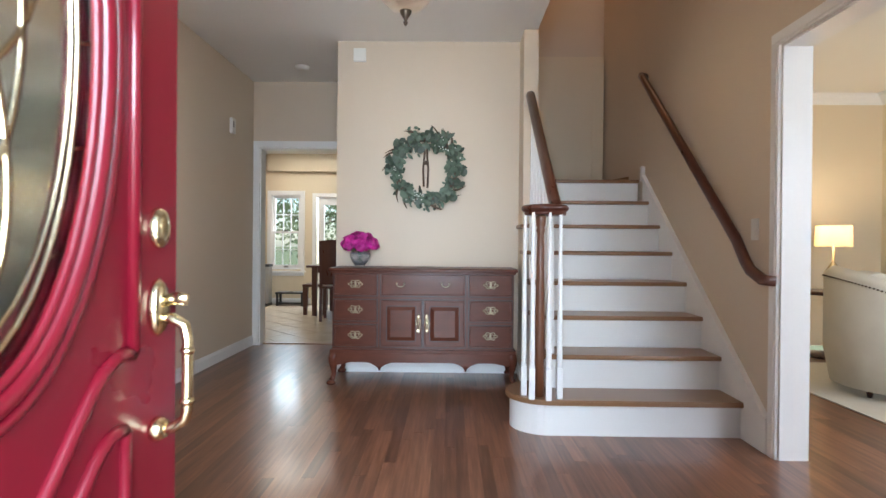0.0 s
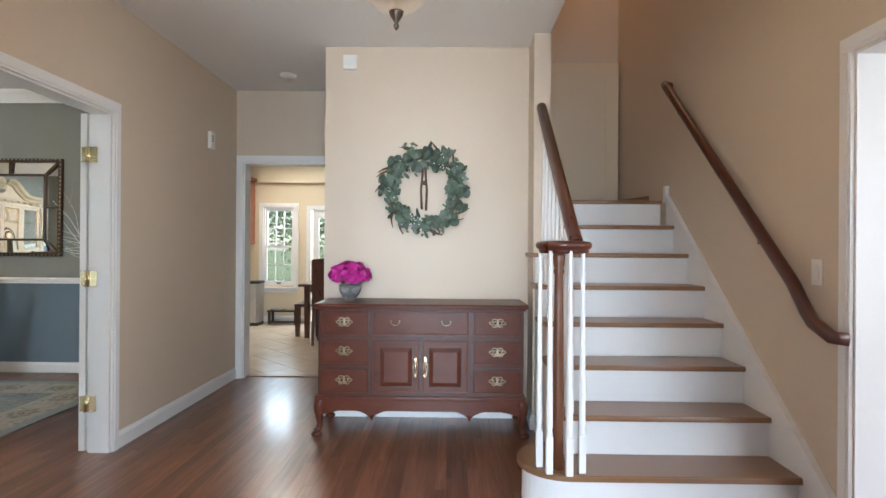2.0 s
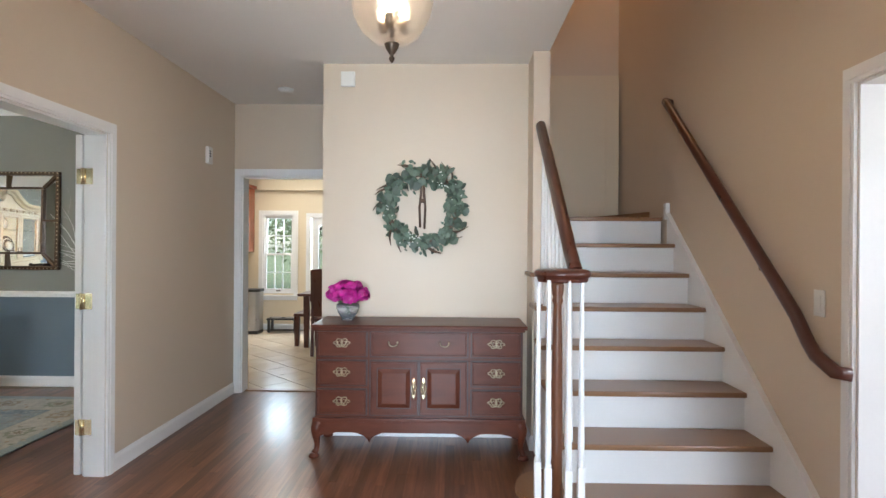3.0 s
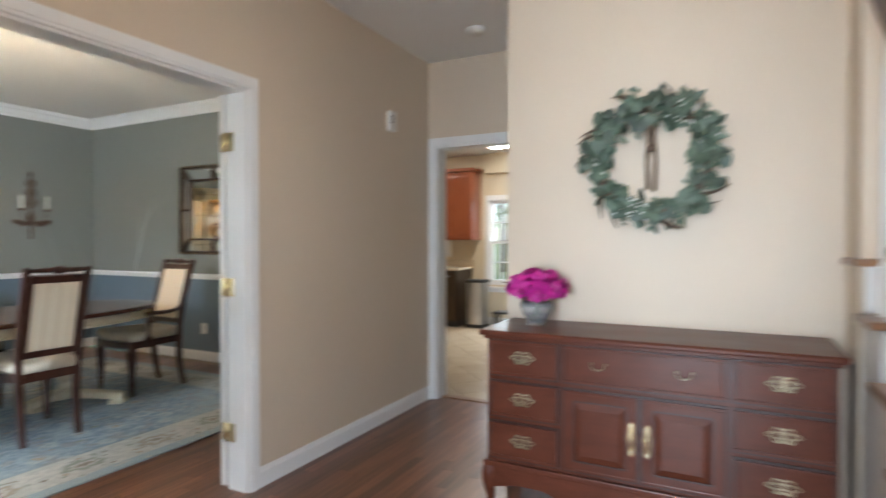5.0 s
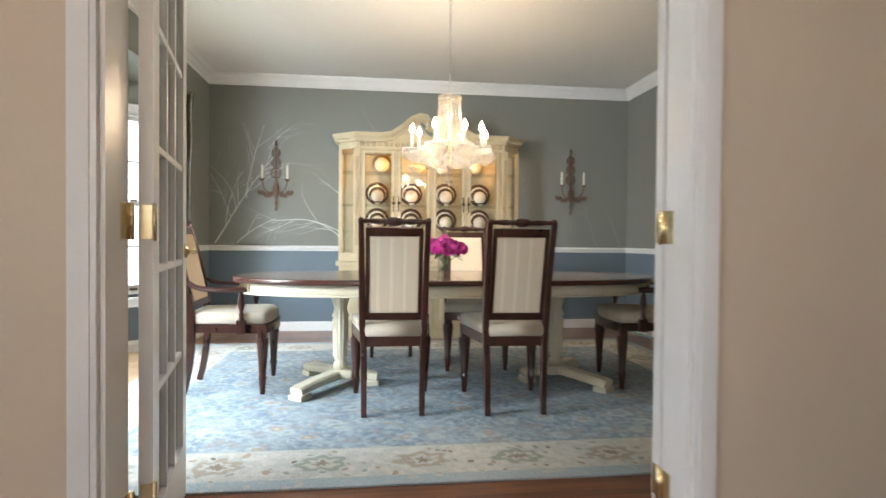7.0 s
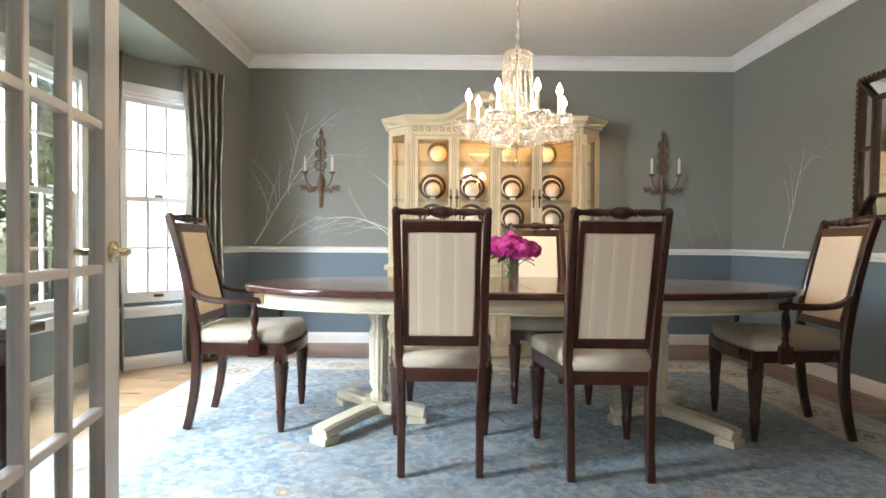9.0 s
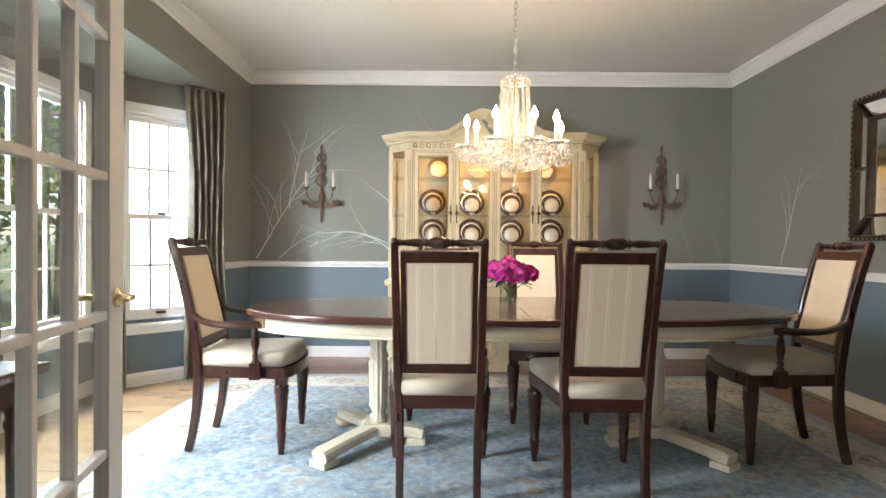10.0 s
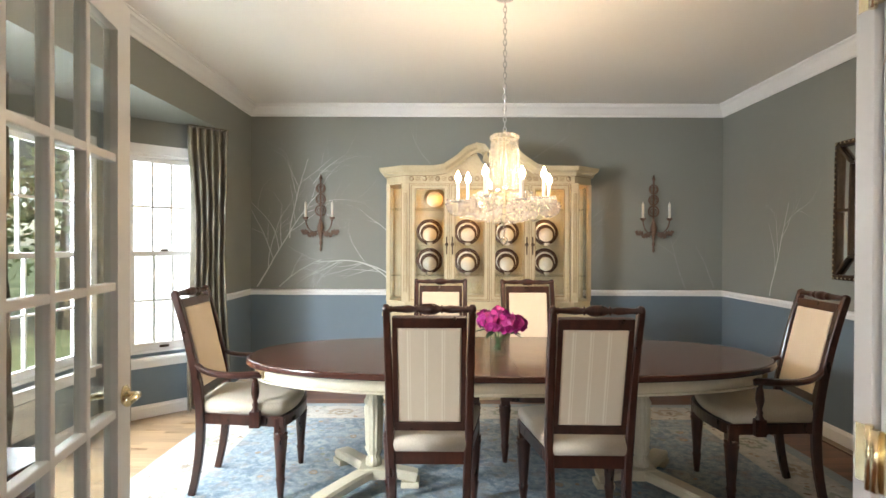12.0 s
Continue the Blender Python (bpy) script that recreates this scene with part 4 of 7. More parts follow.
def raised_front(w, h, t=0.018, panel=False):
    """A moulded front, local x 0..w, z 0..h, facing -y."""
    bm = bmesh.new()
    box(bm, 0, 0, 0, w, t, h)
    e = 0.012
    for x0, x1, z0, z1 in ((0, w, 0, e), (0, w, h - e, h), (0, e, e, h - e), (w - e, w, e, h - e)):
        box(bm, x0, -0.007, z0, x1, 0.001, z1, bevel=0.003)
    if panel:
        f = 0.043
        for x0, x1, z0, z1 in ((e, w - e, e, f), (e, w - e, h - f, h - e), (e, f, f, h - f), (w - f, w - e, f, h - f)):
            box(bm, x0, -0.006, z0, x1, 0.001, z1)
        a = [bm.verts.new(v) for v in ((f, -0.001, f), (w - f, -0.001, f), (w - f, -0.001, h - f), (f, -0.001, h - f))]
        g = f + 0.03
        c = [bm.verts.new(v) for v in ((g, -0.012, g), (w - g, -0.012, g), (w - g, -0.012, h - g), (g, -0.012, h - g))]
        for i in range(4):
            bm.faces.new((a[i], a[(i + 1) % 4], c[(i + 1) % 4], c[i]))
        bm.faces.new(c)
    return bm


def line_frame(parent, w, h, g=-0.008, y=0.004):
    """A thin dark line round a front: bead with gap shade in its colour."""
    bm = bmesh.new()
    k = 0.009 if g < 0 else 0.006
    for x0, x1, z0, z1 in ((g, w - g, g, g + k), (g, w - g, h - g - k, h - g), (g, g + k, g + k, h - g - k), (w - g - k, w - g, g + k, h - g - k)):
        box(bm, x0, y, z0, x1, y + 0.006, z1)
    part("bead_and_gap_shade", bm, M_LINE, parent, "dark bead line with gap shade put into its colour")


def sideboard():
    W, D, H = 1.38, 0.44, 0.862
    t = thing("sideboard", "mahogany sideboard with brass pulls on cabriole legs", "sideboard", pose(0.66, 5.73, 0))
    part("top", S([(-0.002, D / 2 - 0.01, H - 0.012), (W + 0.002, D / 2 - 0.01, H - 0.012)], [(-0.235, -0.006), (-0.23, -0.012), (0.23, -0.012), (0.235, -0.006), (0.235, 0.004), (0.225, 0.012), (-0.225, 0.012), (-0.235, 0.004)], smooth=False), M_MAHOG, t)
    part("body", B(0.022, 0.02, 0.262, W - 0.022, D, H - 0.024), M_MAHOG, t)
    part("cornice", S([(0.01, D / 2, H - 0.033), (W - 0.01, D / 2, H - 0.033)], rect(D - 0.004, 0.018, 0.004), smooth=False), M_MAHOG, t)
    part("waist_moulding", B(0.005, 0.002, 0.235, W - 0.005, D, 0.262, bevel=0.006), M_MAHOG, t)
    bm = bmesh.new()
    top, base = 0.236, 0.165
    pts = [(0.03, top), (W - 0.03, top)]
    low = []
    for i in range(61):
        u = i / 60
        x = W - 0.03 - u * (W - 0.06)
        z = 0.168
        for c in (0.27, 0.73):
            d = abs(x / W - c) * W
            if d < 0.10:
                z -= 0.03 * (0.5 + 0.5 * math.cos(math.pi * d / 0.10))
            if d < 0.03:
                z -= 0.012
        e = min(x, W - x)
        if e < 0.16:
            z -= 0.03 * (1 - (e - 0.03) / 0.13)
        low.append((x, z))
    pts += low
    for yy in ((0.004, 0.024),):
        a = [bm.verts.new((x, yy[0], z)) for x, z in pts]
        c = [bm.verts.new((x, yy[1], z)) for x, z in pts]
        bm.faces.new(a)
        bm.faces.new(c[::-1])
        for i in range(len(pts)):
            j = (i + 1) % len(pts)
            bm.faces.new((a[i], a[j], c[j], c[i]))
    part("apron", bm, M_MAHOG, t)
    for x in (0.3726, 1.0074):
        part("drop_finial", L([(0.012, 0.145), (0.018, 0.135), (0.01, 0.12), (0.004, 0.105)], 10, pose(x, 0.014, 0)), M_MAHOG, t)
    for sx, sy in ((1, 1), (-1, 1), (1, -1), (-1, -1)):
        cx = 0.045 if sx > 0 else W - 0.045
        cy = 0.045 if sy > 0 else D - 0.045
        ox, oy = -sx * 0.03, -sy * 0.03
        path = bez((cx, cy, 0.237), (cx + ox * 1.6, cy + oy * 1.6, 0.17), (cx - ox * 0.5, cy - oy * 0.5, 0.08), (cx + ox, cy + oy, 0.028), 9)
        leg = part("leg", S(path, circle(1, 10), up=(0.3, 0.9, 0.1), scale=[0.042, 0.04, 0.037, 0.033, 0.028, 0.024, 0.02, 0.018, 0.018, 0.022]), M_MAHOG, t)
        part("foot", L([(0.022, 0.0), (0.034, 0.006), (0.036, 0.016), (0.026, 0.028), (0.018, 0.032)], 12, pose(cx + ox, cy + oy, 0)), M_MAHOG, t)
    cols = ((0.036, 0.350), (1.030, 1.344))
    for x0, x1 in cols:
        for z0, z1 in ((0.284, 0.442), (0.474, 0.627), (0.660, 0.816)):
            d = part("drawer", raised_front(x1 - x0, z1 - z0), M_MAHOG, t)
            d.location = (x0, 0.006, z0)
            line_frame(d, x1 - x0, z1 - z0)
            bail_pull(d, (x1 - x0) / 2, -0.002, (z1 - z0) / 2 + 0.006)
    d = part("drawer", raised_front(0.620, 0.156), M_MAHOG, t)
    d.location = (0.380, 0.006, 0.660)
    line_frame(d, 0.620, 0.156)
    bail_pull(d, 0.145, -0.002, 0.085, False)
    bail_pull(d, 0.475, -0.002, 0.085, False)
    for x0, hx in ((0.380, 0.279), (0.699, 0.022)):
        d = part("cabinet_door", raised_front(0.301, 0.343, panel=True), M_MAHOG, t)
        d.location = (x0, 0.006, 0.284)
        line_frame(d, 0.301, 0.343)
        line_frame(d, 0.301, 0.343, 0.040, -0.0065)
        bm = bmesh.new()
        ring = []
        for i in range(40):
            a = 2 * math.pi * i / 40
            q = 1 + 0.22 * math.cos(6 * a)
            ring.append((hx + 0.012 * q * math.cos(a), -0.010, 0.172 + 0.066 * math.sin(a) * (1 + 0.05 * math.cos(8 * a))))
        sweep(bm, ring, rect(0.005, 0.004), up=(0, 1, 0), closed=True)
        box(bm, hx - 0.003, -0.012, 0.112, hx + 0.003, -0.007, 0.232)
        for z in (0.132, 0.212):
            lathe(bm, [(0.005, 0), (0.006, 0.004), (0.003, 0.010)], 8, pose(hx, -0.010, z, 90))
        sweep(bm, bez((hx, -0.012, 0.132), (hx, -0.034, 0.145), (hx, -0.034, 0.199), (hx, -0.012, 0.212), 8), circle(0.0035, 6), up=(1, 0, 0))
        part("handle", bm, M_BRASS, d, "pierced brass door pull")
    return t


sideboard()


def peony_bouquet(name, label, m, heads, vase_profile, vase_mat, vase_label, water=True, flute=0.0, flutes=0, head_r=0.055, foot=None):
    rnd = random.Random(7)
    t = thing(name, label, "flower vase", m)
    part("vase", L(vase_profile, 24, None, flute, flutes), vase_mat, t, vase_label)
    if foot:
        part("vase_foot", B(-foot, -foot, 0, foot, foot, 0.014, bevel=0.003), vase_mat, t)
    for hx, hy, hz, r in heads:
        bm = bmesh.new()
        for k in range(95):
            a, u = rnd.uniform(0, 2 * math.pi), rnd.uniform(-0.55, 1.0)
            s = math.sqrt(max(0, 1 - u * u))
            n = Vector((s * math.cos(a), s * math.sin(a), u))
            rr = r * rnd.uniform(0.55, 1.0)
            tan = n.cross(Vector((rnd.uniform(-1, 1), rnd.uniform(-1, 1), rnd.uniform(-1, 1)))).normalized()
            bi = n.cross(tan)
            w, h = r * rnd.uniform(0.28, 0.45), r * rnd.uniform(0.28, 0.45)
            c = n * rr
            tip = n * r * rnd.uniform(0.02, 0.22)
            vs = [bm.verts.new(c + tan * w * p + bi * h * q + tip * z) for p, q, z in ((-0.5, -0.8, 0), (0.5, -0.8, 0), (1.0, 0.1, 0.5), (0.45, 0.95, 1.1), (-0.45, 0.9, 1.0), (-1.0, 0.1, 0.5))]
            mid = bm.verts.new(c - n * r * 0.12)
            for i in range(6):
                f = bm.faces.new((vs[i], vs[(i + 1) % 6], mid))
                f.smooth = True
        ob = part("flower_head", bm, M_PETAL, t, "full magenta peony bloom")
        ob.location = (hx, hy, hz)
        part("stem", S(bez((hx, hy, hz - r * 0.3), (hx * 0.8, hy * 0.8, hz - 0.06), (hx * 0.1, hy * 0.1, 0.1), (-hx * 0.3, -hy * 0.3, 0.03), 6), circle(0.003, 5)), M_GREEN, t)
    for k in range(9):
        a = rnd.uniform(0, 6.28)
        L0 = rnd.uniform(0.06, 0.10)
        bm = bmesh.new()
        base = Vector((0.05 * math.cos(a), 0.05 * math.sin(a), heads[0][2] - 0.05 + rnd.uniform(-0.01, 0.03)))
        d = Vector((math.cos(a), math.sin(a), rnd.uniform(-0.3, 0.7))).normalized()
        sd = d.cross(Vector((0, 0, 1))).normalized()
        rows = []
        for i in range(6):
            u = i / 5
            w = 0.02 * math.sin(math.pi * min(0.97, u * 0.9 + 0.08))
            p = base + d * L0 * u + Vector((0, 0, -0.02 * u * u))
            rows.append((bm.verts.new(p - sd * w + Vector((0, 0, 0.004))), bm.verts.new(p), bm.verts.new(p + sd * w + Vector((0, 0, 0.004)))))
        for r0, r1 in zip(rows, rows[1:]):
            for i in range(2):
                bm.faces.new((r0[i], r0[i + 1], r1[i + 1], r1[i])).smooth = True
        part("leaf", bm, M_GREEN, t)
    return t


BOWL = [(0.035, 0.014), (0.045, 0.02), (0.066, 0.05), (0.078, 0.085), (0.074, 0.11), (0.069, 0.11), (0.07, 0.085), (0.058, 0.05), (0.036, 0.03), (0.004, 0.026)]
peony_bouquet("peony_bowl", "magenta peonies in a cut glass bowl on the sideboard", pose(0.845, 5.97, 0.863),
              [(-0.075, -0.02, 0.175, 0.062), (0.0, -0.06, 0.165, 0.06), (0.075, -0.02, 0.175, 0.06), (-0.035, 0.03, 0.205, 0.06), (0.045, 0.04, 0.20, 0.06), (0.0, -0.01, 0.215, 0.058), (0.09, 0.05, 0.165, 0.05), (-0.09, 0.05, 0.16, 0.05)],
              BOWL, M_BOWL, "cut glass bowl", flute=0.05, flutes=8, foot=0.036)


def wreath():
    rnd = random.Random(3)
    t = thing("wreath", "round eucalyptus wreath with white berries and a brown ribbon", "wreath", pose(1.345, 6.135, 1.645))
    R = 0.245
    part("ring", S([(R * math.cos(a), 0.01 * math.sin(5 * a), R * math.sin(a)) for a in (2 * math.pi * i / 40 for i in range(40))], circle(0.018, 7), up=(0, 1, 0), closed=True), M_STEM, t, "brown twig ring")
    leaves = []
    for w, h in ((0.028, 0.052), (0.036, 0.056), (0.016, 0.075)):
        bm = bmesh.new()
        rows = []
        for i in range(6):
            u = i / 5
            ww = w * math.sin(math.pi * min(0.98, 0.08 + u * 0.88)) ** 0.7
            z = 0.006 * math.sin(u * 3)
            rows.append((bm.verts.new((-ww, h * u, z + 0.004)), bm.verts.new((0, h * u, z)), bm.verts.new((ww, h * u, z + 0.004))))
        for r0, r1 in zip(rows, rows[1:]):
            for i in range(2):
                bm.faces.new((r0[i], r0[i + 1], r1[i + 1], r1[i])).smooth = True
        leaves.append(mesh_of("leaf", bm, M_LEAF))
    for k in range(290):
        a = rnd.uniform(0, 2 * math.pi)
        r = R + rnd.uniform(-0.06, 0.055)
        out = rnd.uniform(-1.2, 1.2)
        m = Matrix.Translation((r * math.cos(a), rnd.uniform(-0.06, 0.01), r * math.sin(a))) @ Matrix.Rotation(-a + rnd.choice((0, math.pi / 2, -math.pi / 2)) + out, 4, "Y") @ Matrix.Rotation(rnd.uniform(-1.0, 1.0), 4, "X") @ Matrix.Rotation(math.pi / 2 + rnd.uniform(-0.7, 0.7), 4, "X") @ Matrix.Rotation(rnd.uniform(-0.8, 0.8), 4, "Z") @ Matrix.Scale(rnd.uniform(0.7, 1.1), 4)
        piece("leaf", rnd.choice(leaves), t, m)
    for k in range(16):
        a = rnd.uniform(0, 2 * math.pi)
        p = Vector((math.cos(a), 0, math.sin(a)))
        q = Vector((-math.sin(a), 0, math.cos(a)))
        part("sprig", S(bez(p * R, p * (R + 0.05) + q * 0.03, p * (R + 0.07) + q * 0.06 + Vector((0, -0.03, 0)), p * (R + 0.085) + q * 0.12 + Vector((0, -0.03, 0)), 7), circle(1, 5), scale=[0.006, 0.007, 0.008, 0.008, 0.007, 0.006, 0.004, 0.002]), M_STEM, t)
    verts, faces = [], []
    for k in range(230):
        a = rnd.uniform(0, 2 * math.pi)
        r = R + rnd.gauss(0, 0.032)
        p = Vector((r * math.cos(a), rnd.uniform(-0.055, 0.012), r * math.sin(a)))
        d = Vector((rnd.uniform(-1, 1), rnd.uniform(-0.7, 0.3), rnd.uniform(-1, 1))).normalized()
        q = d.cross(Vector((rnd.uniform(-0.4, 0.4), -1, rnd.uniform(-0.4, 0.4)))).normalized()
        w, h = rnd.uniform(0.008, 0.015), rnd.uniform(0.028, 0.046)
        o = len(verts)
        verts += [tuple(p), tuple(p + d * h * 0.35 + q * w), tuple(p + d * h * 0.75 + q * w * 0.8), tuple(p + d * h), tuple(p + d * h * 0.75 - q * w * 0.8), tuple(p + d * h * 0.35 - q * w)]
        faces += [(o, o + 1, o + 2, o + 3), (o, o + 3, o + 4, o + 5)]
    me = bpy.data.meshes.new("small_leaves")
    me.from_pydata(verts, [], faces)
    me.materials.append(M_LEAF)
    sl = new("small_leaves", me)
    sl.parent = t
    tagged(sl, kind="stuff")
    bm = bmesh.new()
    for k in range(46):
        a = rnd.choice((0.8, 1.0, 0.3, 4.4, 4.6, 3.3)) + rnd.uniform(-0.25, 0.25)
        r = R + rnd.uniform(-0.05, 0.05)
        bmesh.ops.create_icosphere(bm, subdivisions=1, radius=0.006, matrix=Matrix.Translation((r * math.cos(a), -0.055 + rnd.uniform(-0.02, 0.01), r * math.sin(a))))
    tagged(part("berries", bm, M_BERRY, t, "small white berries"), kind="stuff")
    bm = bmesh.new()
    for x0, x1, e in ((-0.008, -0.022, -0.14), (0.008, 0.02, -0.15)):
        sweep(bm, [(x0, -0.03, R), (x0 * 1.4, -0.02, 0.1), (x1, -0.012, 0.0), (x1 * 0.7, -0.012, e)], rect(0.016, 0.003), up=(0, 1, 0))
    box(bm, -0.022, -0.03, 0.035, 0.022, -0.008, 0.065, bevel=0.006)
    part("ribbon", bm, M_STEM, t, "brown ribbon")


wreath()

fl = thing("pendant_light", "ribbed glass bowl pendant lamp, lit, with a bronze finial", "ceiling lamp", pose(1.335, 4.2, 0))
part("canopy", L([(0.07, CEIL_F - 0.002), (0.07, CEIL_F - 0.015), (0.03, CEIL_F - 0.04), (0.012, CEIL_F - 0.05)], 20), M_BRONZE, fl)
part("stem", L([(0.008, 2.12), (0.008, CEIL_F - 0.045)], 8), M_BRONZE, fl)
part("glass_bowl", L([(0.022, 2.098), (0.06, 2.105), (0.105, 2.14), (0.138, 2.20), (0.148, 2.26), (0.14, 2.32), (0.115, 2.37), (0.105, 2.40), (0.1, 2.40), (0.11, 2.368), (0.136, 2.32), (0.143, 2.26), (0.133, 2.202), (0.1, 2.144), (0.058, 2.11), (0.02, 2.104)], 48, None, 0.022, 12), M_FROST, fl).visible_shadow = False
part("finial", L([(0.002, 2.03), (0.009, 2.04), (0.011, 2.048), (0.005, 2.056), (0.012, 2.066), (0.024, 2.085), (0.028, 2.1), (0.02, 2.106)], 14), M_BRONZE, fl)
for k in range(3):
    a = k * 2.094 + 0.4
    part("socket", L([(0.016, 2.15), (0.018, 2.19), (0.014, 2.195)], 10, pose(0.045 * math.cos(a), 0.045 * math.sin(a), 0)), M_BRONZE, fl)
    part("bulb", L([(0.008, 2.196), (0.015, 2.215), (0.013, 2.24), (0.003, 2.262)], 10, pose(0.045 * math.cos(a), 0.045 * math.sin(a), 0)), M_BULB, fl)

wc = thing("door_chime", "white plastic box with dark buttons on the foyer wall", "chime", pose(-0.475, 6.735, 2.045))
part("housing", B(0.0, -0.04, 0, 0.03, 0.04, 0.14, bevel=0.005), M_PLASTIC, wc)
for k in range(3):
    part("button", B(0.03, -0.028, 0.055 + k * 0.02, 0.033, -0.006, 0.067 + k * 0.02), M_BLACK, wc)
sd = thing("smoke_detector", "round white smoke detector on the hall ceiling", "smoke detector", pose(0.154, 6.816, 0))
part("housing", L([(0.065, CEIL_F - 0.001), (0.065, CEIL_F - 0.015), (0.05, CEIL_F - 0.032), (0.02, CEIL_F - 0.036)], 20), M_PLASTIC, sd)
sn = thing("wall_sensor", "small square white sensor high on the wall", "sensor", pose(0.80, 6.18, 2.52))
part("housing", B(-0.05, -0.035, 0, 0.05, 0, 0.105, bevel=0.006), M_PLASTIC, sn)
part("grille", B(-0.03, -0.038, 0.03, 0.03, -0.035, 0.075), M_PLASTIC, sn)


def switch_plate(name, label, m, rocker=True):
    t = thing(name, label, "switch", m)
    part("plate", B(-0.035, -0.006, -0.057, 0.035, 0, 0.057, bevel=0.002), M_PLASTIC, t)
    if rocker:
        part("rocker", B(-0.016, -0.009, -0.033, 0.016, -0.006, 0.033, bevel=0.002), M_PLASTIC, t)
    else:
        for z in (-0.022, 0.022):
            part("socket", B(-0.014, -0.008, z - 0.014, 0.014, -0.006, z + 0.014, bevel=0.001), M_PLASTIC, t)


switch_plate("light_switch", "white rocker switch beside the stairs", pose(3.15, 4.60, 1.13, 0, 0, -90))
switch_plate("wall_outlet", "white outlet on the blue wall", pose(-3.27, 7.465, 0.34), False)


# ---- entrance door ----
def entrance_door():
    W, H, T = 0.91, 2.03, 0.045
    t = thing("door_1", "open red entrance door with an oval leaded glass and brass handle", "door", pose(0.919, 1.867, 0.012, 0, 0, 85), kind="structure")
    cx, cz, rx, rz = 0.455, 1.33, 0.25, 0.54
    bm = bmesh.new()
    n = 48
    ring = [(cx + rx * math.cos(2 * math.pi * i / n), cz + rz * math.sin(2 * math.pi * i / n)) for i in range(n)]

    def rim(i):
        a = 2 * math.pi * i / n
        c, s = math.cos(a), math.sin(a)
        k = min((W / 2) / abs(c) if abs(c) > 1e-6 else 9, ((H - cz) if s > 0 else cz) / abs(s) if abs(s) > 1e-6 else 9)
        return (cx + k * c, cz + k * s)
    outer = [rim(i) for i in range(n)]
    for yy, flip in ((0.0, False), (T, True)):
        a = [bm.verts.new((x, yy, z)) for x, z in ring]
        c = [bm.verts.new((x, yy, z)) for x, z in outer]
        for i in range(n):
            j = (i + 1) % n
            bm.faces.new((a[i], a[j], c[j], c[i]))
    box(bm, 0, 0.001, 0, W, T - 0.001, 0.10)
    box(bm, 0, 0.001, H - 0.1, W, T - 0.001, H)
    box(bm, 0, 0.001, 0.10, 0.07, T - 0.001, H - 0.1)
    box(bm, W - 0.07, 0.001, 0.10, W, T - 0.001, H - 0.1)
    part("door_leaf", bm, M_RED, t)
    for yy in (-0.004, T + 0.004):
        bm = bmesh.new()
        for g, r in ((0.0, 0.016), (0.028, 0.010), (-0.022, 0.008)):
            sweep(bm, [(cx + (rx + g) * math.cos(a), yy, cz + (rz + g) * math.sin(a)) for a in (2 * math.pi * i / 64 for i in range(64))], circle(r, 8), up=(0, 1, 0), closed=True)
        part("oval_moulding", bm, M_RED, t)
    bm = bmesh.new()
    prism(bm, [(cx + rx * math.cos(2 * math.pi * i / 48), cz + rz * math.sin(2 * math.pi * i / 48)) for i in range(48)], -0.003, 0.003, pose(0, T / 2, 0, 90) )
    part("oval_glass", bm, M_LEADED, t, "textured leaded glass")
    bm = bmesh.new()
    for s, w in ((0.86, 0.006), (0.80, 0.003), (0.45, 0.006)):
        sweep(bm, [(cx + rx * s * math.cos(a), T / 2 - 0.004, cz + rz * (s + 0.06) * math.sin(a)) for a in (2 * math.pi * i / 48 for i in range(48))], rect(w * 1.6, 0.006), up=(0, 1, 0), closed=True)
    for sg in (-1, 1):
        for k in range(-3, 4):
            z = cz + k * 0.17
            u = math.sqrt(max(0, 1 - (k * 0.17 / (rz * 0.92)) ** 2))
            sweep(bm, [(cx + sg * rx * 0.86 * u, T / 2 - 0.004, z), (cx + sg * rx * 1.0 * max(u, 0.3), T / 2 - 0.004, z + 0.01)], rect(0.006, 0.006), up=(0, 1, 0))
        sweep(bm, bez((cx, T / 2 - 0.004, cz - 0.5), (cx + sg * 0.25, T / 2 - 0.004, cz - 0.2), (cx - sg * 0.12, T / 2 - 0.004, cz + 0.1), (cx + sg * 0.1, T / 2 - 0.004, cz + 0.48), 16), rect(0.008, 0.006), up=(0, 1, 0))
        sweep(bm, bez((cx, T / 2 - 0.004, cz + 0.4), (cx + sg * 0.2, T / 2 - 0.004, cz + 0.25), (cx + sg * 0.18, T / 2 - 0.004, cz - 0.05), (cx, T / 2 - 0.004, cz - 0.12), 16), rect(0.008, 0.006), up=(0, 1, 0))
    part("leading", bm, M_BRASS, t, "brass caming in the glass")
    for yy in (-0.003, T + 0.003):
        bm = bmesh.new()
        sweep(bm, [(0.775, yy, 1.95), (0.775, yy, 0.82)], circle(0.012, 8))
        sweep(bm, [(0.135, yy, 1.95), (0.135, yy, 0.82)], circle(0.012, 8))
        for dz, ins in ((0.0, 0.0), (-0.13, 0.02)):
            sweep(bm, bez((0.135 + ins, yy, 0.82 + dz), (0.25, yy, 0.86 + dz), (0.3, yy, 0.58 + dz), (0.455, yy, 0.57 + dz), 14) + bez((0.455, yy, 0.57 + dz), (0.61, yy, 0.58 + dz), (0.66, yy, 0.86 + dz), (0.775 - ins, yy, 0.82 + dz), 14)[1:], circle(0.012, 8), up=(0, 1, 0))
        sweep(bm, [(0.155, yy, 0.69), (0.155, yy, 0.16), (0.755, yy, 0.16), (0.755, yy, 0.69)], circle(0.011, 8), up=(0, 1, 0))
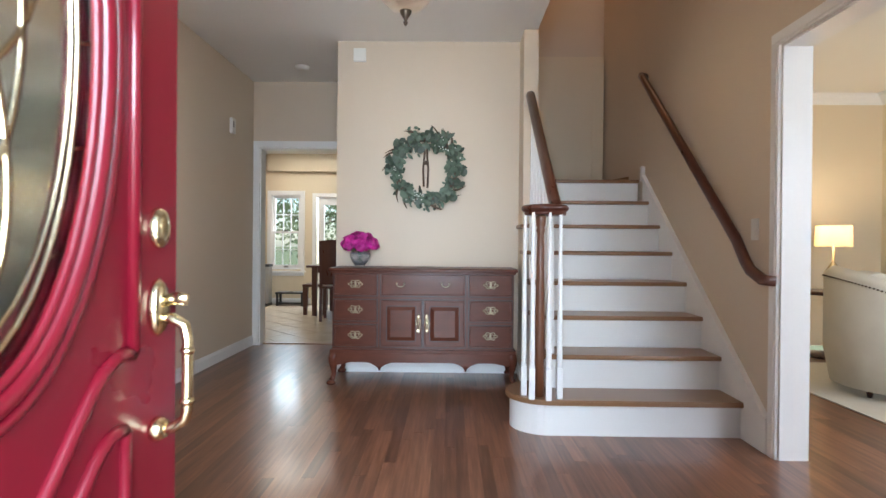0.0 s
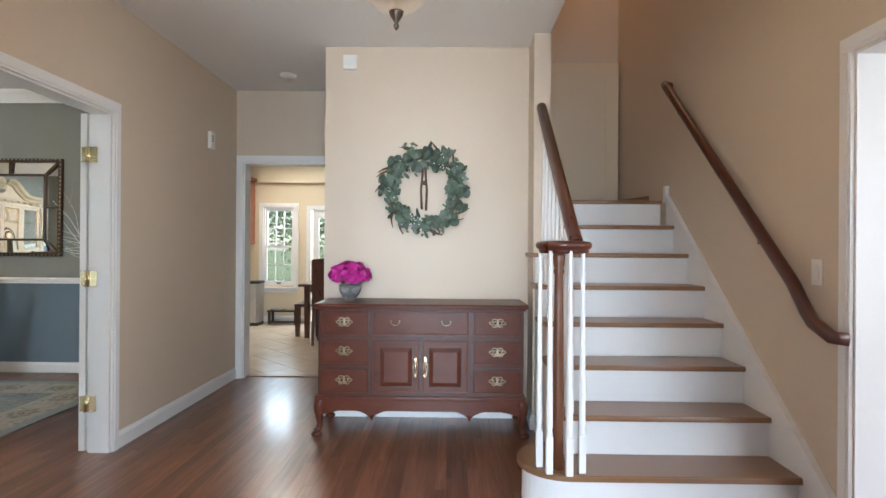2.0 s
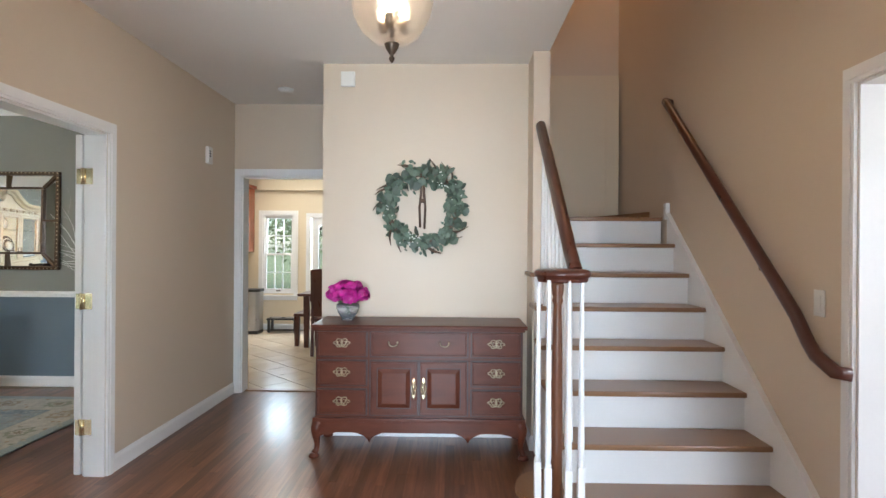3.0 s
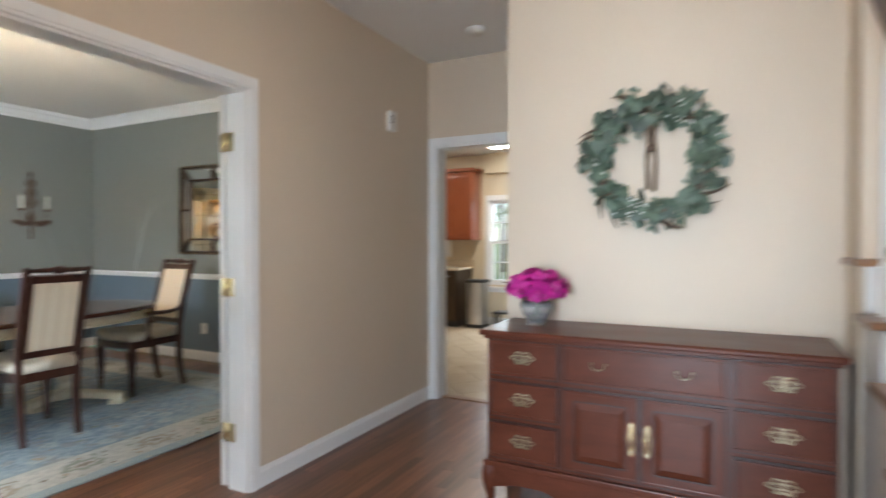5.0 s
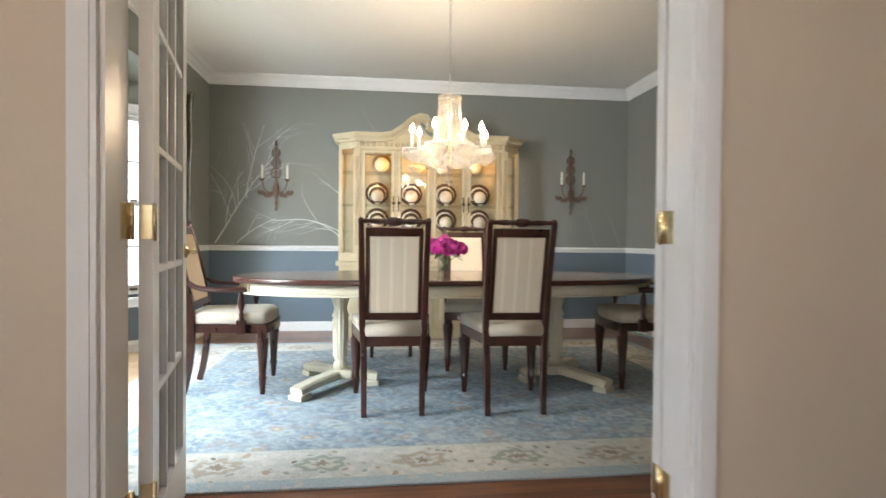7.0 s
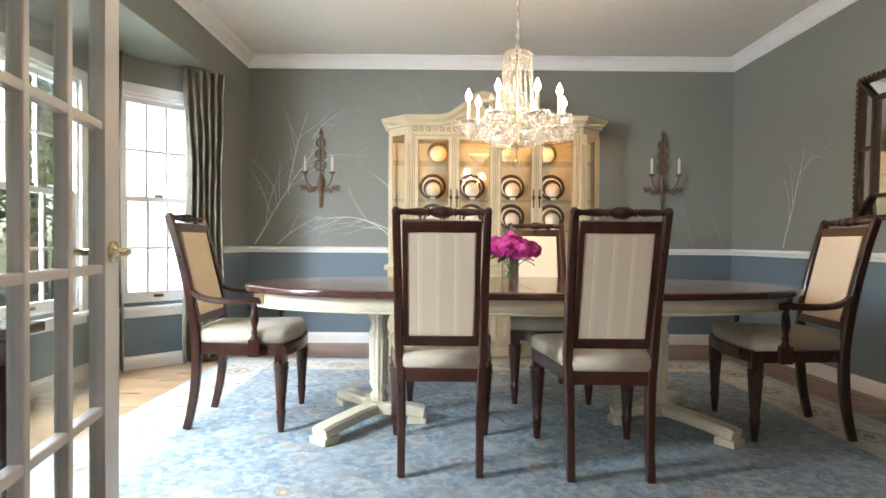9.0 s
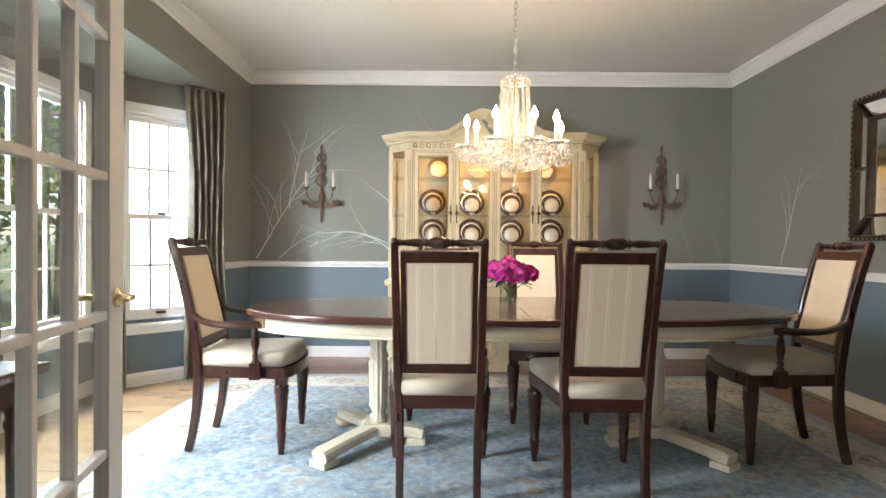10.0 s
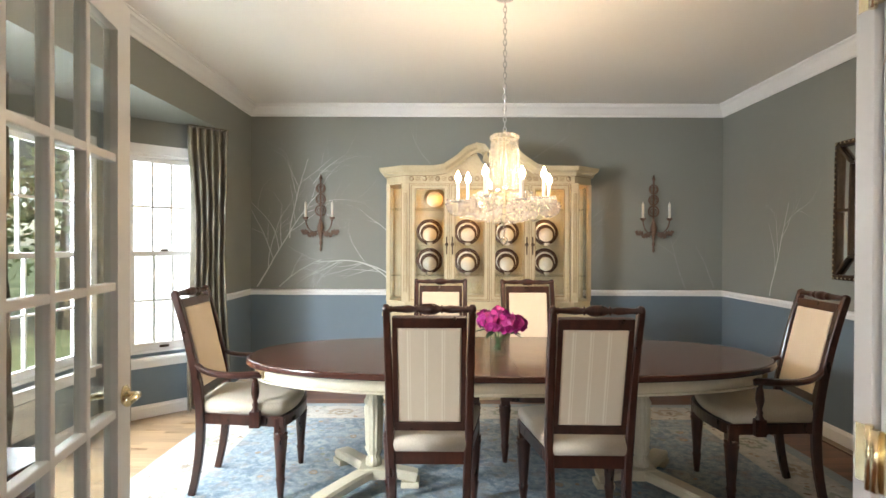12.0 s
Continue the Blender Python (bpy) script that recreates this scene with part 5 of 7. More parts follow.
        part("panel_moulding", bm, M_RED, t)
    hx = 0.845
    bm = bmesh.new()
    lathe(bm, [(0.030, 0), (0.032, 0.006), (0.026, 0.016), (0.012, 0.020)], 20, pose(hx, 0, 1.045, 90) @ Matrix.Diagonal((0.8, 1.25, 1, 1)))
    part("deadbolt", bm, M_BRASS, t, "brass deadbolt")
    bm = bmesh.new()
    lathe(bm, [(0.030, 0), (0.032, 0.006), (0.025, 0.016), (0.01, 0.019)], 20, pose(hx, 0, 0.895, 90) @ Matrix.Diagonal((0.8, 1.75, 1, 1)))
    sweep(bm, [(hx, -0.01, 0.905), (hx, -0.045, 0.914), (hx, -0.065, 0.91)], rect(0.022, 0.006), up=(1, 0, 0))
    sweep(bm, [(hx, -0.01, 0.875), (hx, -0.035, 0.875), (hx, -0.058, 0.862), (hx, -0.064, 0.835), (hx, -0.064, 0.705), (hx, -0.060, 0.685), (hx, -0.035, 0.668), (hx, 0, 0.665)], circle(0.0105, 10), up=(1, 0, 0))
    lathe(bm, [(0.022, 0), (0.024, 0.01), (0.014, 0.024)], 14, pose(hx, 0, 0.665, 90))
    for z in (0.815, 0.72):
        lathe(bm, [(0.011, -0.007), (0.014, 0), (0.011, 0.007)], 10, pose(hx, -0.064, z))
    part("door_handle", bm, M_BRASS, t, "brass grip handle with a thumb latch")


entrance_door()



# ---- dining room ----
rug = structure("rug_pile", B(-1.57, -2.06, 0, 1.57, 2.06, 0.010, bevel=0.004), M_RUG, "x", "rug", pose(-2.885, 5.01, 0.001))
del rug["kind"]
rug.name = "area_rug"
tagged(rug, "pale blue and cream wool rug with a floral border", "rug")
FZ = 0.012


def french_leaf(m, label, name):
    """A glazed door leaf of fifteen lights: hinge edge at x 0, local y across its thickness."""
    W, H, T = 0.685, 2.0, 0.035
    t = thing(name, label, "door", m, kind="structure")
    st, tr, br = 0.088, 0.09, 0.21
    bm = bmesh.new()
    box(bm, 0, 0, 0, st, T, H)
    box(bm, W - st, 0, 0, W, T, H)
    part("stile", bm, M_TRIM, t)
    bm = bmesh.new()
    box(bm, st, 0, 0, W - st, T, br)
    box(bm, st, 0, H - tr, W - st, T, H)
    part("door_rail", bm, M_TRIM, t)
    gx, gz = (W - 2 * st) / 3, (H - tr - br) / 5
    bm = bmesh.new()
    for i in (1, 2):
        box(bm, st + gx * i - 0.011, 0.003, br, st + gx * i + 0.011, T - 0.003, H - tr, bevel=0.004)
    for j in range(1, 5):
        box(bm, st, 0.004, br + gz * j - 0.011, W - st, T - 0.004, br + gz * j + 0.011, bevel=0.004)
    part("muntin_grid", bm, M_TRIM, t)
    me = mesh_of("pane", B(-gx / 2 + 0.006, -0.0015, -gz / 2 + 0.006, gx / 2 - 0.006, 0.0015, gz / 2 - 0.006), M_GLASS)
    for i in range(3):
        for j in range(5):
            piece("pane", me, t, pose(st + gx * (i + 0.5), T / 2, br + gz * (j + 0.5))).visible_shadow = False
    for s in (-1, 1):
        y = 0 if s < 0 else T
        bm = bmesh.new()
        lathe(bm, [(0.026, 0), (0.027, 0.005), (0.016, 0.012), (0.009, 0.016), (0.009, 0.035)], 16, pose(W - 0.046, y, 0.93, 90 if s < 0 else -90))
        sweep(bm, [(W - 0.046, y + s * 0.036, 0.93), (W - 0.075, y + s * 0.04, 0.932), (W - 0.13, y + s * 0.036, 0.928)], circle(0.0095, 8))
        part("lever_handle", bm, M_BRASS, t, "brass lever handle")
    for z in (0.28, 1.02, 1.755):
        bm = bmesh.new()
        lathe(bm, [(0.006, -0.05), (0.006, 0.05)], 8, pose(-0.006, -0.004, z))
        box(bm, -0.001, 0.002, z - 0.045, -0.0, 0.030, z + 0.045)
        part("hinge", bm, M_BRASS, t, "brass butt hinge")
    return t


french_leaf(pose(-0.652, OPEN_A + 0.052, 0.010, 0, 0, 191.2), "white glazed double door leaf, open into the dining room", "door_3")
french_leaf(pose(-0.622, OPEN_B - 0.010, 0.010, 0, 0, 92.2), "white glazed double door leaf folded back against the wall", "door_4")
for yy, sg in ((OPEN_B - 0.012, -1), (OPEN_A + 0.012, 1)):
    for z in (0.29, 1.03, 1.765):
        hp = thing("hinge_plate", "brass hinge plate on the white door jamb", "hinge", pose(-0.565, yy, z), group="door hinges")
        part("plate", B(-0.033, 0 if sg > 0 else -0.003, -0.047, 0.012, 0.003 if sg > 0 else 0, 0.047, bevel=0.001), M_BRASS, hp)
        part("knuckle", L([(0.007, -0.047), (0.007, 0.047)], 10, pose(-0.038, sg * 0.006, 0)), M_BRASS, hp)


def turned_leg(parent, x, y, top):
    bm = bmesh.new()
    k = Matrix.Rotation(math.pi / 4, 4, "Z")
    prof = [(0.016, 0.0), (0.018, 0.03), (0.024, 0.09), (0.027, 0.105), (0.022, 0.115), (0.036, 0.31), (0.040, 0.325), (0.034, 0.335), (0.040, 0.345), (0.034, 0.355)]
    lathe(bm, prof, 8, pose(x, y, 0) @ k)
    box(bm, x - 0.027, y - 0.027, 0.352, x + 0.027, y + 0.027, top, bevel=0.003)
    part("leg", bm, M_CHAIR, parent)


def dining_chair(name, label, m, group, arms=False):
    t = thing(name, label, "chair", m, group)
    wf, wr = (0.27, 0.20) if arms else (0.25, 0.172)
    yf, yr = 0.235, (-0.215 if arms else -0.245)
    top = 1.09
    for s in (-1, 1):
        turned_leg(t, s * (wf - 0.03), yf, 0.43)
        path = bez((s * (wr - 0.012), yr - 0.035 if arms else yr - 0.015, 0), (s * (wr - 0.012), yr + 0.02, 0.2), (s * (wr - 0.008), yr + 0.02, 0.40), (s * wr, yr + 0.012, 0.50), 8) + bez((s * wr, yr + 0.012, 0.50), (s * (wr + 0.002), yr - 0.01, 0.7), (s * (wr + 0.004), yr - 0.06, 0.9), (s * (wr + 0.006), yr - 0.115, top - 0.02), 8)[1:]
        part("leg", S(path, rect(0.036, 0.046, 0.006), up=(0, 1, 0), scale=[0.85, 0.88, 0.92, 0.96, 1, 1, 1, 1, 1, 1, 0.98, 0.95, 0.92, 0.9, 0.86, 0.84, 0.82], smooth=False), M_CHAIR, t, "rear leg and back post in one")
    lean = lambda z: yr + 0.012 - 0.127 * ((z - 0.5) / 0.57) ** 1.5 if z > 0.5 else yr + 0.012
    Wt = 2 * wr + 0.045
    half = [(r, z) for r, z in ((0.010, 0), (0.020, 0.006), (0.022, 0.022), (0.012, 0.03), (0.0155, 0.036), (0.011, 0.042), (0.017, Wt * 0.28), (0.012, Wt * 0.35), (0.02, Wt * 0.365), (0.012, Wt * 0.38), (0.023, Wt * 0.44), (0.025, Wt * 0.5))]
    full = half + [(r, Wt - z) for r, z in half[-2::-1]]
    part("top_rail", L(full, 14, Matrix.Translation((-Wt / 2, lean(1.07), top - 0.015)) @ ROT_Y90), M_CHAIR, t, "turned spindle top rail")
    in_w = wr - 0.017
    bt = math.atan2(lean(0.58) - lean(1.02), 0.44)
    tilt = Matrix.Translation((0, lean(0.57), 0.57)) @ Matrix.Rotation(bt, 4, "X")
    ph = 0.445
    part("back_rail", B(-in_w, -0.016, ph - 0.005, in_w, 0.016, ph + 0.042, m=tilt, bevel=0.004), M_CHAIR, t)
    part("back_rail", B(-in_w, -0.016, -0.036, in_w, 0.016, 0.004, m=tilt, bevel=0.004), M_CHAIR, t)
    for s in (-1, 1):
        part("back_stile", B(s * in_w, -0.014, 0.004, s * (in_w - 0.02), 0.014, ph - 0.005, m=tilt), M_CHAIR, t)
    iw = in_w - 0.02
    bm = bmesh.new()
    box(bm, -iw, -0.012, 0.004, iw, 0.022, ph - 0.005, m=tilt, bevel=0.008)
    part("back_pad", bm, M_FABRIC, t, "striped pale fabric back")
    bm = bmesh.new()
    for k in (-0.62, -0.08, 0.46):
        box(bm, iw * k - 0.011, -0.0124, 0.012, iw * k - 0.004, -0.0110, ph - 0.014, m=tilt)
        box(bm, iw * k + 0.001, -0.0124, 0.012, iw * k + 0.0045, -0.0110, ph - 0.014, m=tilt)
    part("stripe", bm, M_STRIPE, t, "woven ivory stripe")
    hull = []
    for i in range(13):
        u = i / 12
        hull.append((-wf + 2 * wf * u, yf + 0.02 + 0.05 * (1 - (2 * u - 1) ** 2)))
    hull += [(wr - 0.005, yr + 0.0), (-wr + 0.005, yr + 0.0)]
    bm = bmesh.new()
    prism(bm, hull, 0.385, 0.44)
    part("seat_rail", bm, M_CHAIR, t)
    bm = bmesh.new()
    c = [(x * 0.985, (y - 0.01) * 0.985) for x, y in hull]
    prof = ((0.97, 0.440), (1.0, 0.452), (1.012, 0.475), (1.0, 0.497), (0.94, 0.511), (0.75, 0.519), (0.4, 0.523))
    rings = [[bm.verts.new((x * s, 0.01 + (y - 0.01) * s, z)) for x, y in c] for s, z in prof]
    for p, q in zip(rings, rings[1:]):
        for i in range(len(c)):
            j = (i + 1) % len(c)
            bm.faces.new((p[i], p[j], q[j], q[i])).smooth = True
    bm.faces.new(rings[-1])
    bm.faces.new(rings[0][::-1])
    part("seat", bm, M_SEAT, t, "pale upholstered seat")
    if arms:
        for s in (-1, 1):
            part("armrest", S(bez((s * (wr + 0.004), yr + 0.0, 0.70), (s * (wr + 0.03), yr + 0.05, 0.655), (s * (wf + 0.02), yr + 0.16, 0.655), (s * (wf + 0.01), 0.12, 0.665), 10) + [(s * (wf + 0.008), 0.15, 0.66)], rect(0.042, 0.028, 0.008), scale=[0.8, 0.85, 0.9, 0.95, 1, 1, 1.05, 1.1, 1.15, 1.2, 1.1], smooth=False), M_CHAIR, t)
            part("arm_post", L([(0.02, 0.40), (0.021, 0.475), (0.013, 0.49), (0.017, 0.505), (0.011, 0.52), (0.022, 0.565), (0.018, 0.61), (0.012, 0.635), (0.019, 0.652)], 12, pose(s * (wf - 0.005), 0.11, 0)), M_CHAIR, t)
            part("post_block", B(s * (wf - 0.03), 0.083, 0.385, s * (wf + 0.016), 0.137, 0.47, bevel=0.003), M_CHAIR, t)
    return t


SIDE = "dark wooden side chair with pale striped upholstery at the table"
dining_chair("dining_chair", SIDE, pose(-2.425, 4.680, FZ, 0, 0, 90), "chairs round the table")
dining_chair("dining_chair", SIDE, pose(-2.385, 5.370, FZ, 0, 0, 89), "chairs round the table")
dining_chair("dining_chair", SIDE, pose(-3.48, 4.715, FZ, 0, 0, -90), "chairs round the table")
dining_chair("dining_chair", SIDE, pose(-3.43, 5.34, FZ, 0, 0, -90), "chairs round the table")
ARM = "dark wooden armchair with pale upholstery at the table end"
dining_chair("dining_armchair", ARM, pose(-2.92, 3.635, FZ, 0, 0, 2), "armchairs at the table ends", True)
dining_chair("dining_armchair", ARM, pose(-2.815, 6.465, FZ, 0, 0, 175), "armchairs at the table ends", True)


def dining_table():
    t = thing("dining_table", "oval dining table with a dark top and cream fluted pedestals", "table", pose(-2.86, 5.095, FZ))
    A, Bx = 1.43, 0.565

    def oval(g, n=72):
        out = []
        for i in range(n):
            a = 2 * math.pi * i / n
            c, s = math.cos(a), math.sin(a)
            e = 2 / 2.5
            out.append((math.copysign(abs(c) ** e, c) * (Bx + g), math.copysign(abs(s) ** e, s) * (A + g)))
        return out
    bm = bmesh.new()
    rings = [[bm.verts.new((x, y, z)) for x, y in oval(g)] for g, z in ((-0.03, 0.706), (-0.008, 0.708), (0.0, 0.716), (-0.006, 0.724), (-0.002, 0.731), (-0.008, 0.738), (-0.022, 0.741))]
    for p, q in zip(rings, rings[1:]):
        for i in range(len(p)):
            j = (i + 1) % len(p)
            bm.faces.new((p[i], p[j], q[j], q[i])).smooth = True
    bm.faces.new(rings[-1])
    bm.faces.new(rings[0][::-1])
    part("tabletop", bm, M_TABLE, t, "dark polished veneer top")
    part("leaf_joint", B(-Bx + 0.03, -0.0015, 0.7405, Bx - 0.03, 0.0015, 0.7415), M_SUB, t)
    bm = bmesh.new()
    prism(bm, oval(-0.055), 0.635, 0.706, smooth=True)
    part("apron", bm, M_IVORY, t, "antique cream apron")
    part("apron_bead", S([(x, y, 0.64) for x, y in oval(-0.052)], circle(0.008, 6), closed=True), M_IVORY, t)
    for sy in (-1, 1):
        for sx in (-1, 1):
            bm = bmesh.new()
            for k in range(7):
                a = math.radians(66 + 2.6 * k)
                e = 2 / 2.5
                x, y = sx * math.cos(a) ** e * (Bx - 0.052), sy * math.sin(a) ** e * (A - 0.052)
                box(bm, x - 0.005, y - 0.005, 0.652, x + 0.005, y + 0.005, 0.70)
            part("fluted_block", bm, M_GLAZE, t, "shaded flutes in the apron")
    for sy in (-1, 1):
        y = sy * 0.745
        col = [(0.05, 0.115), (0.05, 0.15), (0.036, 0.165), (0.045, 0.19), (0.058, 0.21), (0.05, 0.22), (0.052, 0.24), (0.06, 0.44), (0.05, 0.45), (0.065, 0.47), (0.052, 0.49), (0.045, 0.52), (0.06, 0.56), (0.075, 0.636)]
        part("pedestal", L([(r * 0.84, h) for r, h in col], 48, pose(0, y, 0), 0.085, 12), M_IVORY, t, "cream fluted pedestal")
        bm = bmesh.new()
        box(bm, -0.075, y - 0.075, 0.055, 0.075, y + 0.075, 0.115, bevel=0.006)
        part("pedestal_base", bm, M_IVORY, t)
        for way, reach in ((-sy * 90, 0.24), (sy * 35, 0.42), (sy * 145, 0.42)):
            a = math.radians(way)
            d = Vector((math.cos(a), math.sin(a), 0))
            c = Vector((0, y, 0))
            pts = [c + d * 0.04 + Vector((0, 0, 0.085)), c + d * reach * 0.5 + Vector((0, 0, 0.075)), c + d * (reach - 0.03) + Vector((0, 0, 0.06)), c + d * reach + Vector((0, 0, 0.052))]
            bm = bmesh.new()
            sweep(bm, pts, rect(0.095, 0.055, 0.012), smooth=False)
            box(bm, -0.05, -0.053, 0, 0.05, 0.053, 0.034, m=Matrix.Translation(c + d * (reach - 0.035)) @ Matrix.Rotation(a, 4, "Z"), bevel=0.006)
            part("foot", bm, M_IVORY, t)


dining_table()

GLASS_VASE = [(0.040, 0.0), (0.044, 0.004), (0.046, 0.13), (0.043, 0.13), (0.041, 0.012), (0.004, 0.010)]
peony_bouquet("peony_vase", "magenta peonies in a clear glass vase on the dining table", pose(-2.77, 5.035, FZ + 0.742),
              [(-0.03, -0.055, 0.185, 0.058), (0.05, 0.045, 0.18, 0.06), (0.0, 0.0, 0.215, 0.055), (0.03, 0.1, 0.175, 0.05), (0.06, -0.03, 0.175, 0.052), (-0.06, 0.05, 0.17, 0.05)],
              GLASS_VASE, M_GLASS, "clear glass cylinder vase")


def china_cabinet():
    """Breakfront hutch; local x across its front, y 0 at the front of the upper part, running back to the wall."""
    t = thing("china_cabinet", "antique cream china cabinet with a scrolled pediment and lit glazed doors", "cabinet", pose(-4.72, 5.145, 0, 0, 0, 90))
    Wb = 0.95
    part("base", B(-Wb + 0.03, -0.10, 0.08, Wb - 0.03, 0.48, 0.73), M_CREAMW, t)
    part("plinth", B(-Wb + 0.015, -0.115, 0.0, Wb - 0.015, 0.48, 0.09, bevel=0.006), M_CREAMW, t)
    part("worktop", B(-Wb, -0.13, 0.73, Wb, 0.48, 0.775, bevel=0.012), M_CREAMW, t)
    for k in range(4):
        x0 = -Wb + 0.05 + k * 0.4625
        d = part("base_door", raised_front(0.44, 0.56, 0.02, True), M_CREAMW, t)
        d.location = (x0, -0.12, 0.13)
        bm = bmesh.new()
        for i in range(7):
            box(bm, 0.12 + i * 0.03, -0.02, 0.2 + 0.02 * (i % 2), 0.135 + i * 0.03, -0.01, 0.36 - 0.02 * (i % 2), bevel=0.003)
        part("carving", bm, M_CREAMW, d)
    H0, H1 = 0.775, 1.94
    W2 = 0.94
    cant = 0.185
    part("back_panel", B(-W2, 0.46, H0, W2, 0.478, H1), M_CREAMW, t)
    bm = bmesh.new()
    prism(bm, [(-W2, 0.475), (-W2, 0.16), (-W2 + cant, 0.0), (W2 - cant, 0.0), (W2, 0.16), (W2, 0.475)], H0 + 0.001, H0 + 0.075)
    part("upper_base", bm, M_CREAMW, t)
    bm = bmesh.new()
    prism(bm, [(-W2, 0.475), (-W2, 0.16), (-W2 + cant, 0.0), (W2 - cant, 0.0), (W2, 0.16), (W2, 0.475)], 1.905, 1.99)
    part("frieze", bm, M_CREAMW, t)
    for i in range(13):
        x = -0.70 + 1.40 * i / 12
        bm = bmesh.new()
        for q in range(5):
            box(bm, x + 0.036 + q * 0.009, -0.003, 1.927, x + 0.0395 + q * 0.009, 0.002, 1.969)
        if i < 12:
            part("frieze_flute", bm, M_GLAZE, t)
        else:
            bm.free()
        part("rosette_ring", L([(0.019, 0), (0.022, 0.003), (0.019, 0.005)], 14, pose(x, 0.0, 1.948, 90)), M_GLAZE, t)
        part("rosette", L([(0.016, 0), (0.018, 0.004), (0.008, 0.008), (0.004, 0.012)], 10, pose(x, 0.0, 1.948, 90)), M_CREAMW, t)
    bm = bmesh.new()
    sec = [(0, -0.045), (0.02, -0.045), (0.03, -0.02), (0.06, 0.0), (0.07, 0.02), (0.075, 0.035), (0.0, 0.035)]
    for s in (-1, 1):
        pts = [(s * (W2 + 0.0), 0.475, 2.022), (s * (W2 + 0.0), 0.15, 2.022), (s * (W2 - cant), 0.0, 2.022), (s * 0.50, 0.0, 2.022), (s * 0.40, 0.0, 2.04), (s * 0.28, 0.0, 2.12), (s * 0.20, 0.0, 2.195), (s * 0.12, 0.0, 2.225), (s * 0.065, 0.0, 2.215), (s * 0.045, 0.0, 2.185), (s * 0.06, 0.0, 2.165)]
        sweep(bm, pts, [(x * -s, z) for x, z in sec], smooth=False)
    part("cornice", bm, M_CREAMW, t, "swan neck cornice")
    for s in (-1, 1):
        pts = [(s * (W2 + 0.003), 0.475, 1.975), (s * (W2 + 0.003), 0.15, 1.975), (s * (W2 - cant), -0.004, 1.975), (s * 0.50, -0.004, 1.975), (s * 0.40, -0.004, 1.993), (s * 0.28, -0.004, 2.073), (s * 0.20, -0.004, 2.148), (s * 0.12, -0.004, 2.178)]
        part("cornice_line", S(pts, rect(0.005, 0.005), smooth=False), M_GLAZE, t)
    bm = bmesh.new()
    pts = [(-0.5, 1.992), (0.5, 1.992), (0.40, 2.015), (0.28, 2.10), (0.2, 2.17), (0.13, 2.19), (0.09, 2.12), (0.05, 2.06), (0, 2.04), (-0.05, 2.06), (-0.09, 2.12), (-0.13, 2.19), (-0.2, 2.17), (-0.28, 2.10), (-0.40, 2.015)]
    a = [bm.verts.new((x, 0.004, z)) for x, z in pts]
    c = [bm.verts.new((x, 0.03, z)) for x, z in pts]
    bm.faces.new(a)
    bm.faces.new(c[::-1])
    for i in range(len(pts)):
        j = (i + 1) % len(pts)
        bm.faces.new((a[i], a[j], c[j], c[i]))
    part("pediment_board", bm, M_CREAMW, t)
    bm = bmesh.new()
    for s in (-1, 0, 1):
        for k in range(4):
            sweep(bm, bez((s * 0.01, -0.005, 2.09), (s * 0.06, -0.03, 2.11 + 0.02 * k), (s * (0.09 - 0.015 * k), -0.03, 2.13 + 0.025 * k), (s * 0.03 + 0.006 * k, -0.01, 2.12 + 0.03 * k), 7), circle(1, 6), scale=[0.012, 0.014, 0.014, 0.013, 0.011, 0.009, 0.006, 0.003], up=(0, 1, 0))
    part("carved_plume", bm, M_CREAMW, t, "carved leaf ornament")
    part("cabinet_roof", B(-W2 + 0.01, 0.02, 1.991, W2 - 0.01, 0.475, 2.006), M_CREAMW, t)
    for x in (-0.755, 0.755):
        bm = bmesh.new()
        box(bm, x - 0.035, -0.012, H0 + 0.07, x + 0.035, 0.03, 1.91, bevel=0.004)
        box(bm, x - 0.02, -0.02, H0 + 0.14, x + 0.02, -0.01, 1.84, bevel=0.004)
        part("pilaster", bm, M_CREAMW, t)
        bm = bmesh.new()
        for q in (-0.012, 0.0, 0.012):
            box(bm, x + q - 0.0025, -0.0212, H0 + 0.16, x + q + 0.0025, -0.019, 1.82)
        for q in (-0.036, 0.0335):
            box(bm, x + q, -0.0135, H0 + 0.075, x + q + 0.003, -0.010, 1.906)
        part("flute", bm, M_GLAZE, t, "brown glazed flutes")
    for s in (-1, 1):
        part("corner_post", B(s * W2, 0.13, H0 + 0.07, s * (W2 - 0.035), 0.175, 1.91, bevel=0.004), M_CREAMW, t)
        part("corner_post", B(s * W2, 0.43, H0 + 0.07, s * (W2 - 0.035), 0.46, 1.91), M_CREAMW, t)
        g = part("side_pane", B(s * (W2 - 0.012), 0.175, H0 + 0.075, s * (W2 - 0.016), 0.43, 1.905), M_GLASS, t)
        g.visible_shadow = False
        g = part("side_pane", B(-0.11, -0.002, H0 + 0.075, 0.11, 0.002, 1.865, m=Matrix.Translation((s * 0.848, 0.085, 0)) @ Matrix.Rotation(s * math.radians(41), 4, "Z")), M_GLASS, t)
        g.visible_shadow = False
    dz0, dz1 = H0 + 0.08, 1.902
    dw = 0.352
    for k in range(4):
        x0 = -0.715 + k * 0.357 + (0.002 if k > 1 else 0)
        d = part("glazed_door", B(x0, -0.006, dz0, x0 + 0.046, 0.018, dz1, bevel=0.003), M_CREAMW, t)
        bm = bmesh.new()
        box(bm, x0 + dw - 0.046, -0.006, dz0, x0 + dw, 0.018, dz1, bevel=0.003)
